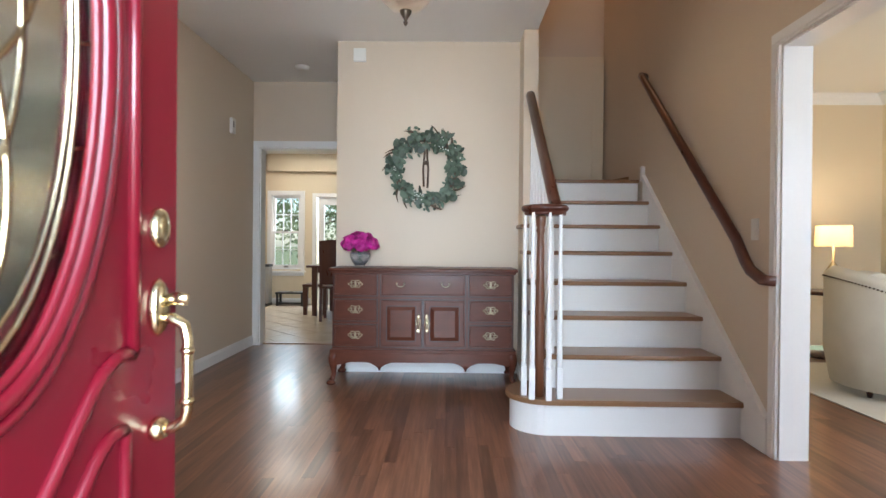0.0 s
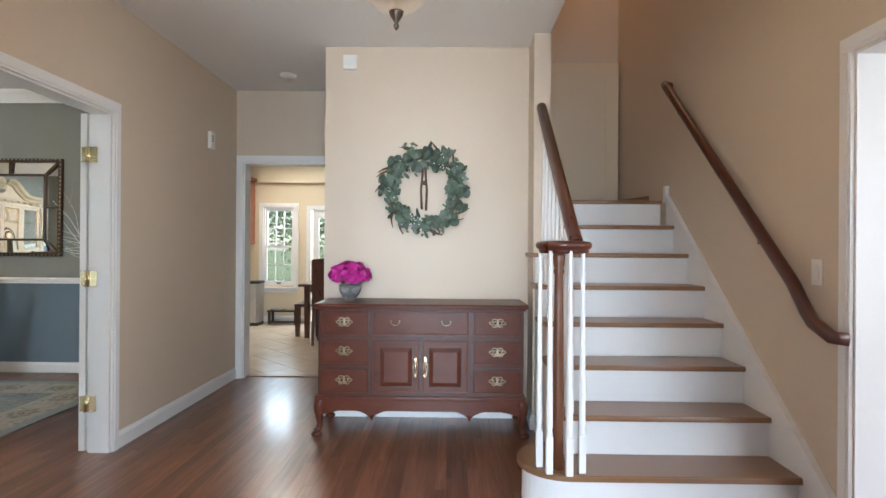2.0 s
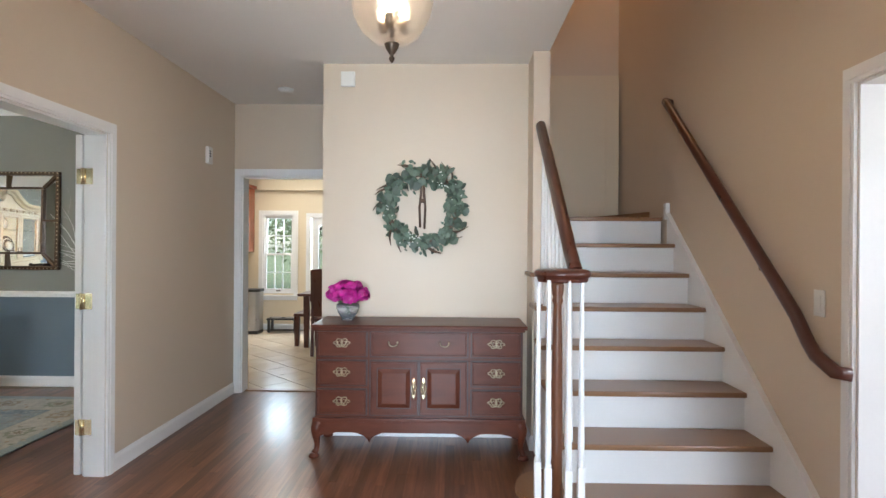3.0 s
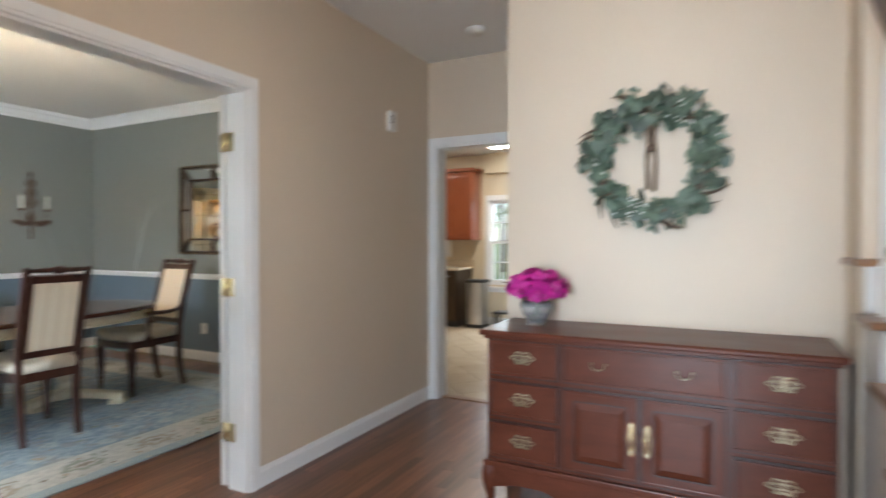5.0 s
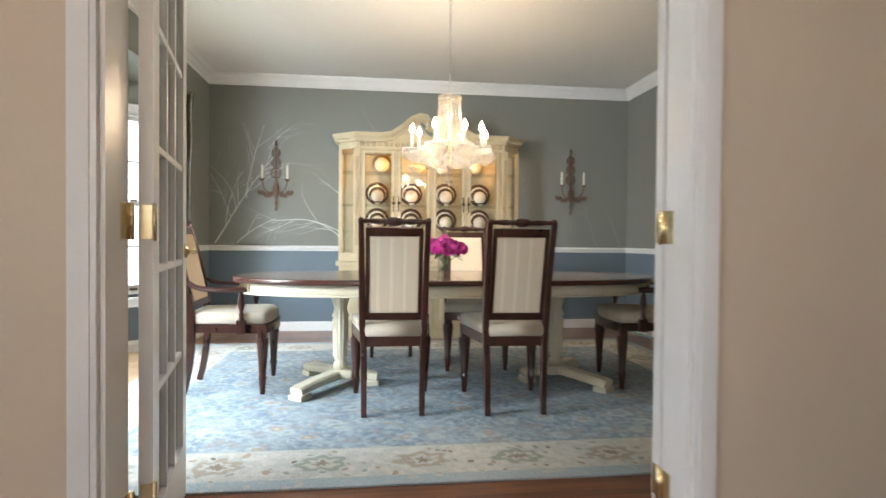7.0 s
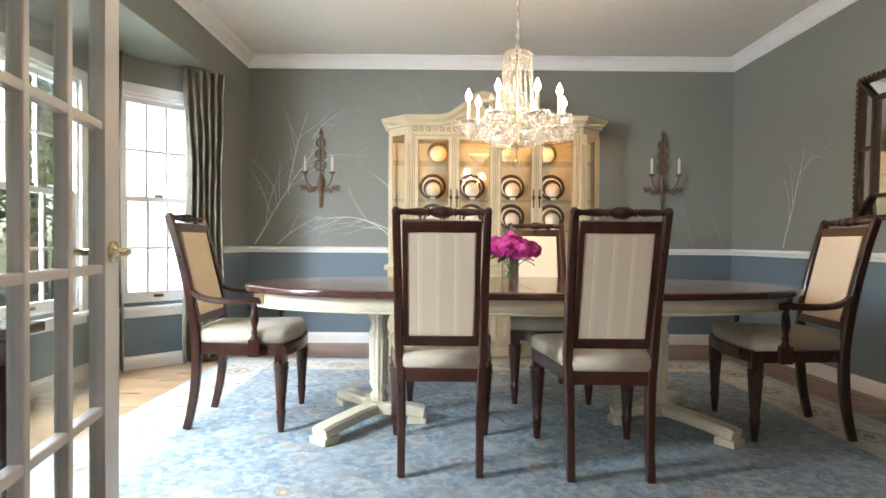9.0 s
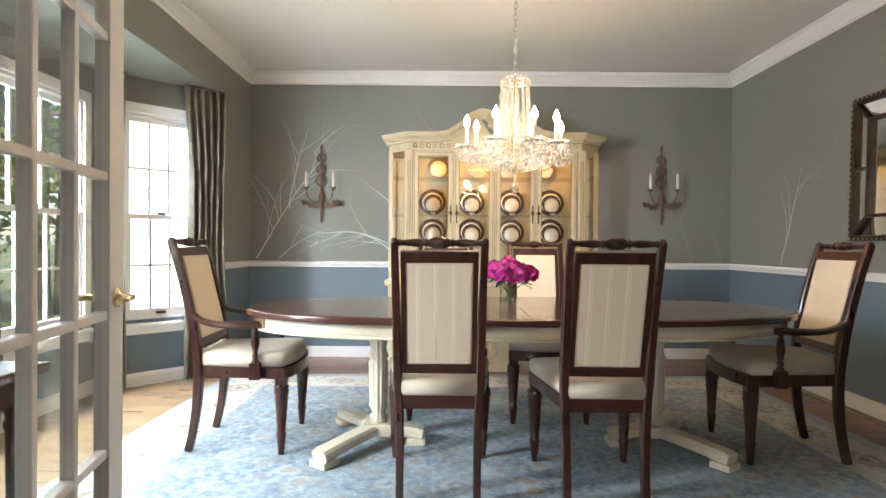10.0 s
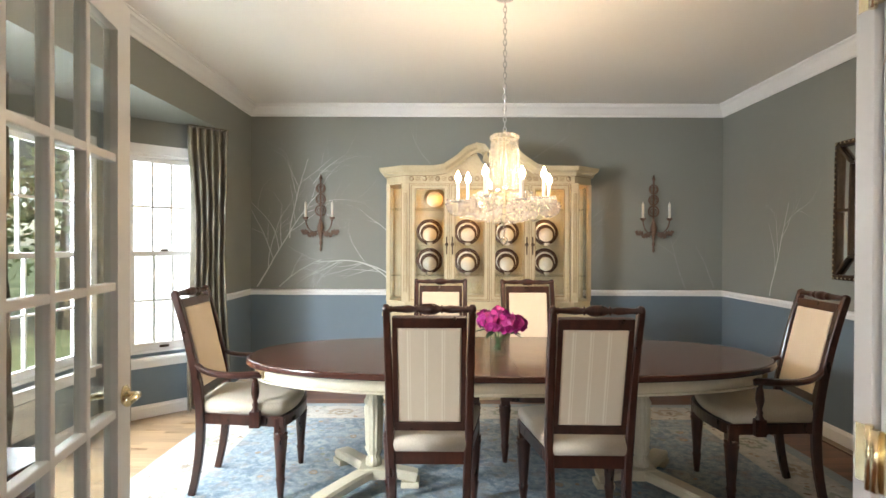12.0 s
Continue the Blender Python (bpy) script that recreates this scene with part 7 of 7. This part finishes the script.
console = thing("console_table", "dark wooden console table with a polished top behind the door leaf", "side table", pose(-1.03, 3.34, 0))
part("top", B(-0.37, -0.28, 0.725, 0.37, 0.28, 0.752, bevel=0.006), M_TABLE, console, "polished dark top")
part("apron", B(-0.34, -0.25, 0.655, 0.34, 0.25, 0.725), M_CHAIR, console)
for x in (-0.315, 0.315):
    for y in (-0.225, 0.225):
        part("leg", L([(0.014, 0), (0.018, 0.03), (0.025, 0.58), (0.03, 0.60), (0.024, 0.615), (0.03, 0.655)], 10, pose(x, y, 0)), M_CHAIR, console)
grille = thing("wall_register", "white slotted air grille on the blue wall under the bay window", "air grille", pose(-3.10, 2.188, 0.17, 0, 0, 180))
part("frame", B(-0.13, -0.012, 0.0, 0.13, 0.0, 0.21, bevel=0.003), M_PLASTIC, grille)
for k in range(9):
    part("slat", B(-0.105, -0.017, 0.028 + k * 0.019, 0.105, -0.011, 0.036 + k * 0.019, bevel=0.001), M_PLASTIC, grille)


# ---- kitchen ----
cab = thing("kitchen_wall_cabinet", "cherry wood kitchen wall cabinet with a crown", "cabinet", pose(-2.30, K_Y - 0.33, 1.285))
part("body", B(0, 0.02, 0, 0.58, 0.328, 1.03), M_KWOOD, cab)
d = part("cabinet_door", raised_front(0.56, 1.0, panel=True), M_KWOOD, cab)
d.location = (0.01, 0.002, 0.015)
part("crown", S([(-0.03, 0.16, 1.055), (0.61, 0.16, 1.055)], [(-0.19, 0.03), (-0.165, -0.02), (0.165, -0.02), (0.165, 0.03)], smooth=False), M_KWOOD, cab)
for k in range(3):
    x = -4.2 + k * 0.78
    u = thing("kitchen_base_cabinet", "cherry wood kitchen base cabinet under the counter" if k != 2 else "dark steel dishwasher under the counter", "cabinet" if k != 2 else "dishwasher", pose(x, K_Y - 0.60, 0), "kitchen base units")
    mt = M_KWOOD if k != 2 else M_BRONZE
    part("body", B(0, 0.02, 0.09, 0.77, 0.598, 0.835), mt, u)
    part("kick", B(0, 0.07, 0, 0.77, 0.598, 0.09), M_BLACK, u)
    d = part("front", raised_front(0.74, 0.70, panel=(k != 2)), mt, u)
    d.location = (0.015, 0.002, 0.11)
    part("handle", B(0.10, -0.03, 0.74, 0.66, -0.012, 0.76, bevel=0.005), M_STEEL, d).location = (0, 0, -0.11)
ct = thing("countertop", "beige granite kitchen counter", "countertop", pose(-4.25, K_Y - 0.63, 0.836))
part("slab", B(0, 0, 0, 2.42, 0.628, 0.035, bevel=0.006), M_STONE, ct)
part("backsplash", B(0, 0.612, 0.036, 2.42, 0.628, 0.14), M_STONE, ct)
tc = thing("trash_can", "brushed steel kitchen bin with a black lid", "trash can", pose(-1.62, 10.93, 0))
bm = bmesh.new()
prism(bm, [(-0.14, 0.12), (-0.14, -0.06), (-0.10, -0.13), (0, -0.15), (0.10, -0.13), (0.14, -0.06), (0.14, 0.12)], 0.05, 0.66)
part("body", bm, M_STEEL, tc)
bm = bmesh.new()
prism(bm, [(-0.15, 0.125), (-0.15, -0.06), (-0.105, -0.14), (0, -0.16), (0.105, -0.14), (0.15, -0.06), (0.15, 0.125)], 0.66, 0.70)
part("lid", bm, M_BLACK, tc)
part("base_ring", B(-0.14, -0.14, 0, 0.14, 0.12, 0.05), M_BLACK, tc)
pd = thing("pet_feeder", "low black raised feeder under the kitchen window", "pet feeder", pose(-1.16, 11.08, 0))
part("top", B(-0.24, -0.12, 0.20, 0.24, 0.12, 0.225, bevel=0.005), M_BLACK, pd)
for x in (-0.21, 0.21):
    for y in (-0.09, 0.09):
        part("leg", B(x - 0.018, y - 0.018, 0, x + 0.018, y + 0.018, 0.20), M_BLACK, pd)
part("stretcher", B(-0.2, -0.1, 0.03, 0.2, -0.08, 0.055), M_BLACK, pd)
for x in (-0.11, 0.11):
    part("bowl", L([(0.08, 0.226), (0.085, 0.236), (0.07, 0.236), (0.06, 0.228)], 18, pose(x, 0, 0)), M_STEEL, pd)
kc = thing("kitchen_chair", "dark reddish wooden kitchen chair with a tall solid back", "chair", pose(-0.01, 9.30, 0, 0, 0, 4))
for x in (-0.19, 0.19):
    part("leg", S([(x, 0.18, 0), (x, 0.18, 0.44)], rect(0.045, 0.045), up=(0, 1, 0), scale=[0.75, 1.0], smooth=False), M_RAIL, kc)
    part("back_post", S([(x, -0.22, 0), (x, -0.18, 0.45), (x, -0.24, 1.07)], rect(0.04, 0.04), up=(0, 1, 0), smooth=False), M_RAIL, kc)
part("seat", B(-0.22, -0.2, 0.44, 0.22, 0.22, 0.475, bevel=0.008), M_RAIL, kc)
bm = bmesh.new()
_panel = [[bm.verts.new((x, y - 0.025 * (1 - (x / 0.21) ** 2), z + (0.02 * (1 - (x / 0.21) ** 2) if z > 1 else 0))) for y, z in ((-0.175, 0.50), (-0.199, 0.75), (-0.233, 1.08), (-0.255, 1.08), (-0.221, 0.75), (-0.197, 0.50))] for x in (-0.21 + 0.42 * k / 8 for k in range(9))]
for p, q in zip(_panel, _panel[1:]):
    for k in range(6):
        bm.faces.new((p[k], p[(k + 1) % 6], q[(k + 1) % 6], q[k]))
bm.faces.new(_panel[0])
bm.faces.new(_panel[-1][::-1])
part("back", bm, M_RAIL, kc, "curved solid back panel")
kt = thing("kitchen_table", "dark wooden kitchen table", "table", pose(0.13, 10.06, 0))
part("tabletop", B(-0.66, -0.45, 0.70, 0.6, 0.45, 0.735, bevel=0.008), M_RAIL, kt)
part("apron", B(-0.57, -0.36, 0.62, 0.51, 0.36, 0.70), M_RAIL, kt)
for x in (-0.55, 0.50):
    for y in (-0.36, 0.36):
        part("leg", S([(x, y, 0), (x, y, 0.70)], rect(0.08, 0.08, 0.006), up=(0, 1, 0), scale=[0.8, 1.0], smooth=False), M_RAIL, kt)
kb = thing("kitchen_bench", "dark wooden bench pushed under the kitchen table", "bench", pose(-0.44, 10.06, 0))
part("seat", B(-0.18, -0.30, 0.41, 0.18, 0.30, 0.45, bevel=0.006), M_RAIL, kb)
for x in (-0.14, 0.14):
    for y in (-0.26, 0.26):
        part("leg", S([(x, y, 0), (x, y, 0.41)], rect(0.075, 0.075, 0.005), up=(0, 1, 0), scale=[0.7, 1.0], smooth=False), M_RAIL, kb)
for x, y in ((-1.08, 10.62), (-0.42, 10.62), (-2.27, 10.75), (-2.55, 10.0)):
    big = x > -2
    cl = thing("ceiling_light", "flush white kitchen ceiling light, lit", "ceiling lamp", pose(x, y, 2.599), "kitchen ceiling lights")
    if big:
        part("diffuser", B(-0.20, -0.12, -0.03, 0.20, 0.12, -0.003, bevel=0.008), M_KLIGHT, cl)
        part("trim_plate", B(-0.21, -0.13, -0.012, 0.21, 0.13, 0.0), M_TRIM, cl)
    else:
        part("diffuser", L([(0.11, -0.006), (0.09, -0.012), (0.004, -0.014)], 20), M_KLIGHT, cl)
        part("trim_ring", L([(0.13, -0.001), (0.13, -0.005), (0.10, -0.0055)], 20), M_TRIM, cl)


# ---- living room ----
def tub_chair():
    t = thing("barrel_armchair", "ivory barrel armchair with a nailhead line beside the rug", "armchair", pose(4.74, 5.62, 0.012, 0, 0, -115))
    n = 40

    def ring(r, i):
        a = math.radians(-20) + math.radians(220) * i / n
        return r * math.cos(a), -r * math.sin(a)
    height = lambda i: 0.62 + 0.28 * math.sin(math.pi * i / n) ** 0.7
    bm = bmesh.new()
    cols = []
    for i in range(n + 1):
        h = height(i)
        ox, oy = ring(0.46, i)
        ix, iy = ring(0.35, i)
        tx, ty = ring(0.405, i)
        o2 = ring(0.43, i)
        cols.append([bm.verts.new(v) for v in ((o2[0] * 0.97, o2[1] * 0.97, 0.06), (ox, oy, 0.3), (ox, oy, h - 0.05), (tx, ty, h), (ix, iy, h - 0.05), (ix, iy, 0.4), (ix * 0.97, iy * 0.97, 0.06))])
    for p, q in zip(cols, cols[1:]):
        for k in range(7):
            bm.faces.new((p[k], q[k], q[(k + 1) % 7], p[(k + 1) % 7])).smooth = True
    bm.faces.new(cols[0])
    bm.faces.new(cols[-1][::-1])
    part("shell", bm, M_TUB, t)
    bm = bmesh.new()
    for i in range(0, n + 1):
        for f in (0, 0.5):
            x, y = ring(0.463, i + f)
            h = height(min(n, i + f))
            bmesh.ops.create_icosphere(bm, subdivisions=1, radius=0.007, matrix=Matrix.Translation((x, y, h - 0.075)))
    part("nailheads", bm, M_BRONZE, t, "dark nailhead line")
    part("seat_cushion", L([(0.30, 0.30), (0.345, 0.33), (0.345, 0.42), (0.31, 0.46), (0.1, 0.475)], 28), M_TUB, t)
    bm = bmesh.new()
    box(bm, -0.24, -0.25, 0.46, 0.24, -0.12, 0.86, bevel=0.05)
    part("back_cushion", bm, M_TUB, t)
    for k in range(4):
        a = math.radians(45 + 90 * k)
        part("leg", L([(0.015, 0), (0.024, 0.062)], 8, pose(0.32 * math.cos(a), 0.32 * math.sin(a), 0)), M_CHAIR, t)


tub_chair()
st = thing("side_table", "round dark wooden side table with a lamp", "side table", pose(5.2, 7.0, 0.0))
part("tabletop", L([(0.28, 0.60), (0.29, 0.61), (0.29, 0.625), (0.28, 0.635)], 30), M_CHAIR, st)
part("column", L([(0.03, 0.04), (0.045, 0.1), (0.02, 0.3), (0.035, 0.55), (0.06, 0.602)], 14), M_CHAIR, st)
part("base", L([(0.2, 0), (0.2, 0.025), (0.05, 0.05)], 24), M_CHAIR, st)
tl = thing("table_lamp", "brass table lamp with an ivory drum shade, lit", "table lamp", pose(5.2, 7.0, 0.636))
part("base", L([(0.07, 0), (0.07, 0.02), (0.025, 0.04), (0.02, 0.09), (0.05, 0.15), (0.06, 0.2), (0.03, 0.25), (0.012, 0.28), (0.012, 0.47)], 18), M_PEWTER, tl)
bm = bmesh.new()
for r0, r1 in ((0.155, 0.145), (0.150, 0.140)):
    a = [bm.verts.new((r0 * math.cos(2 * math.pi * i / 32), r0 * math.sin(2 * math.pi * i / 32), 0.42)) for i in range(32)]
    c = [bm.verts.new((r1 * math.cos(2 * math.pi * i / 32), r1 * math.sin(2 * math.pi * i / 32), 0.62)) for i in range(32)]
    for i in range(32):
        bm.faces.new((a[i], a[(i + 1) % 32], c[(i + 1) % 32], c[i])).smooth = True
part("shade", bm, M_SHADE, tl, "ivory drum shade")
part("bulb", L([(0.01, 0.47), (0.028, 0.51), (0.03, 0.535), (0.012, 0.565)], 12), M_LAMPGLOW, tl)
lr = structure("living_rug_pile", B(-1.2, -1.4, 0, 1.2, 1.4, 0.010, bevel=0.004), M_TUB, "x", "rug", pose(5.32, 5.3, 0.001))
del lr["kind"]
lr.name = "living_room_rug"
tagged(lr, "plain ivory rug under the armchair", "rug")


# ---- outdoors ----
def tree(x, y, h, seed, crown_r, leaves=3600):
    rnd = random.Random(seed)
    t = thing("tree", "leafy green garden tree on the lawn", "tree", pose(x, y, -0.30), "garden trees")
    bm = bmesh.new()
    sweep(bm, [(0, 0, 0), (0.05, 0.02, h * 0.3), (-0.04, 0.06, h * 0.6), (0, 0, h * 0.85)], circle(1, 9), up=(0, 1, 0), scale=[0.2, 0.15, 0.1, 0.03])
    tips = []
    for k in range(11):
        a, z = rnd.uniform(0, 6.28), h * rnd.uniform(0.25, 0.75)
        d = crown_r * rnd.uniform(0.5, 0.95)
        e = Vector((d * math.cos(a), d * math.sin(a), z + rnd.uniform(0.2, 1.2)))
        sweep(bm, [(0, 0, z), (e.x * 0.5, e.y * 0.5, z + 0.3), e], circle(1, 6), scale=[0.07, 0.045, 0.012])
        tips.append(e)
    part("trunk", bm, M_BARK, t)
    verts, faces = [], []
    for k in range(leaves):
        c = rnd.choice(tips) * rnd.uniform(0.55, 1.1)
        p = c + Vector((rnd.gauss(0, 0.5), rnd.gauss(0, 0.5), rnd.gauss(0, 0.45)))
        s = rnd.uniform(0.07, 0.14)
        u = Vector((rnd.uniform(-1, 1), rnd.uniform(-1, 1), rnd.uniform(-1, 1))).normalized()
        v = u.orthogonal().normalized()
        o = len(verts)
        verts += [p - u * s, p + v * s * 0.5, p + u * s, p - v * s * 0.5]
        faces.append((o, o + 1, o + 2, o + 3))
    me = bpy.data.meshes.new("crown")
    me.from_pydata([tuple(v) for v in verts], [], faces)
    me.materials.append(M_TREELEAF)
    ob = new("crown", me)
    ob.parent = t


tree(-5.5, -5.5, 6.5, 1, 2.2)
tree(-8.5, -4.0, 7.0, 2, 2.4, 2000)
tree(-2.6, -8.0, 7.5, 3, 2.5)
tree(-11.5, -8.5, 8.0, 4, 2.6)
tree(-10.6, -2.6, 6.0, 12, 2.4, 2000)
tree(-13.0, -4.8, 7.0, 13, 2.8, 2000)
tree(-7.2, -7.6, 6.5, 9, 2.5, 2000)
tree(-9.6, -5.6, 6.0, 10, 2.4, 2000)
tree(-4.6, 27.0, 6.0, 5, 2.6, 1500)
tree(-8.5, 30.0, 7.0, 6, 2.8, 1500)
tree(-1.5, 31.0, 6.5, 7, 2.8, 1500)

wing = thing("house_wing", "white sided wing of a house across the lawn", "house", pose(-7.2, -1.2, -0.3))
part("wall", B(-3.0, 1.5, 0, -0.02, 3.6, 3.2), M_SIDING, wing)
for k in range(21):
    part("siding_board", B(-0.02, 1.5, 0.15 * k, 0.0, 3.6, 0.15 * k + 0.14, m=Matrix.Rotation(0.02, 4, "Y")), M_SIDING, wing)
bm = bmesh.new()
prism(bm, [(-0.3, 3.15), (3.3, 3.15), (1.5, 4.4)], -3.8, -1.3, pose(0, 0, 0, 90) @ Matrix.Rotation(0, 4, "Z"))
for v in bm.verts:
    x, y, z = v.co
    v.co = (-3.3 + x, -y, z)
part("roof", bm, M_SHINGLE, wing)


# ---- floor pieces ----
_rnd = random.Random(42)
PW = 0.057


def plank_mesh(length):
    bm = bmesh.new()
    box(bm, -PW / 2 + 0.00008, 0, -0.014, PW / 2 - 0.00008, length - 0.001, 0.0)
    return mesh_of("floorboard", bm, M_FLOOR)


LENS = (0.6, 0.9, 1.2, 1.5)
_boards = {k: plank_mesh(k) for k in LENS}
oak = thing("floor_oak", "reddish brown varnished oak strip floor", "floor", kind="structure")
far, pale = ([], []), ([], [])


def loose_board(x, y0, y1, into=None):
    verts, faces = into or far
    o = len(verts)
    a, c = x - PW / 2 + 0.00008, x + PW / 2 - 0.00008
    for z in (-0.014, 0.0):
        for px, py in ((a, y0), (c, y0), (c, y1 - 0.001), (a, y1 - 0.001)):
            verts.append((px, py, z))
    for f in ((3, 2, 1, 0), (4, 5, 6, 7), (0, 1, 5, 4), (1, 2, 6, 5), (2, 3, 7, 6), (3, 0, 4, 7)):
        faces.append(tuple(i + o for i in f))


count = 0
cols = int((6.15 + 5.21) / PW)
for i in range(cols):
    x = -5.20 + PW * (i + 0.5)
    y_lo = 1.30
    # boards near the bay take the pale colour that paints in window glare
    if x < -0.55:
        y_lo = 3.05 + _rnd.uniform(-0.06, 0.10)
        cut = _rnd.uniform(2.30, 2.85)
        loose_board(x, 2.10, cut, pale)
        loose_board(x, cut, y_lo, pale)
    y = y_lo
    first = _rnd.uniform(0.2, 1.4)
    while y < 7.36:
        length = _rnd.choice(LENS)
        if y == y_lo:
            y1 = y + first
            loose_board(x, y, min(y1, 7.37))
        else:
            y1 = y + length
            near = -0.47 < x < 2.1 and 2.0 < y < 5.7
            if near and y1 < 7.3 and count < 300:
                piece("floorboard", _boards[length], oak, pose(x, y, 0))
                count += 1
            else:
                loose_board(x, y, min(y1, 7.37))
        y = y1
for (verts, faces), mat, lab in ((far, M_FLOOR_ALL, ""), (pale, M_FLOOR_GLARE, "oak boards in the bay, window glare put into their pale colour")):
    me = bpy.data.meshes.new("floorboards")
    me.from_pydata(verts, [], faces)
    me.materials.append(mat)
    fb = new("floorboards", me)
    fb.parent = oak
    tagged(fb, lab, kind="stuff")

tiles = thing("floor_tiles", "beige kitchen floor tiles laid on the diagonal", "floor", kind="structure")
TS = 0.33
_tile = mesh_of("floor_tile", B(-TS / 2 + 0.003, -TS / 2 + 0.003, -0.009, TS / 2 - 0.003, TS / 2 - 0.003, 0.0), M_TILE)
_c = math.sqrt(0.5)
for i in range(-14, 15):
    for j in range(-14, 15):
        x, y = (i - j) * TS * _c - 1.0, (i + j) * TS * _c + 9.4
        if -3.0 < x < 0.9 and 7.68 < y < 11.03:
            piece("floor_tile", _tile, tiles, pose(x, y, 0, 0, 0, 45))



def clipped(poly, axis, keep):
    """A polygon cut by a line across one axis."""
    out = []
    for i, p in enumerate(poly):
        q = poly[(i + 1) % len(poly)]
        a, c = keep(p[axis]), keep(q[axis])
        if a >= 0:
            out.append(p)
        if a * c < 0:
            k = a / (a - c)
            out.append((p[0] + (q[0] - p[0]) * k, p[1] + (q[1] - p[1]) * k))
    return out


for i in range(-16, 17):
    for j in range(-16, 17):
        x, y = (i - j) * TS * _c - 1.0, (i + j) * TS * _c + 9.4
        if not -0.75 < x < 1.0 or 7.68 < y or y < 7.2:
            continue
        h = (TS / 2 - 0.003) * math.sqrt(2)
        poly = clipped([(x - h, y), (x, y - h), (x + h, y), (x, y + h)], 1, lambda v: v - 7.437)
        if len(poly) > 2:
            bm = bmesh.new()
            prism(bm, poly, -0.009, 0.0)
            part("floor_tile", bm, M_TILE, tiles)
bm = bmesh.new()
for x0, y0, x1, y1 in ((-4.4, 7.62, -3.25, 11.28), (1.15, 7.46, 2.95, 11.28)):
    box(bm, x0, y0, -0.009, x1, y1, 0.0)
part("tile_field", bm, M_TILE, tiles)
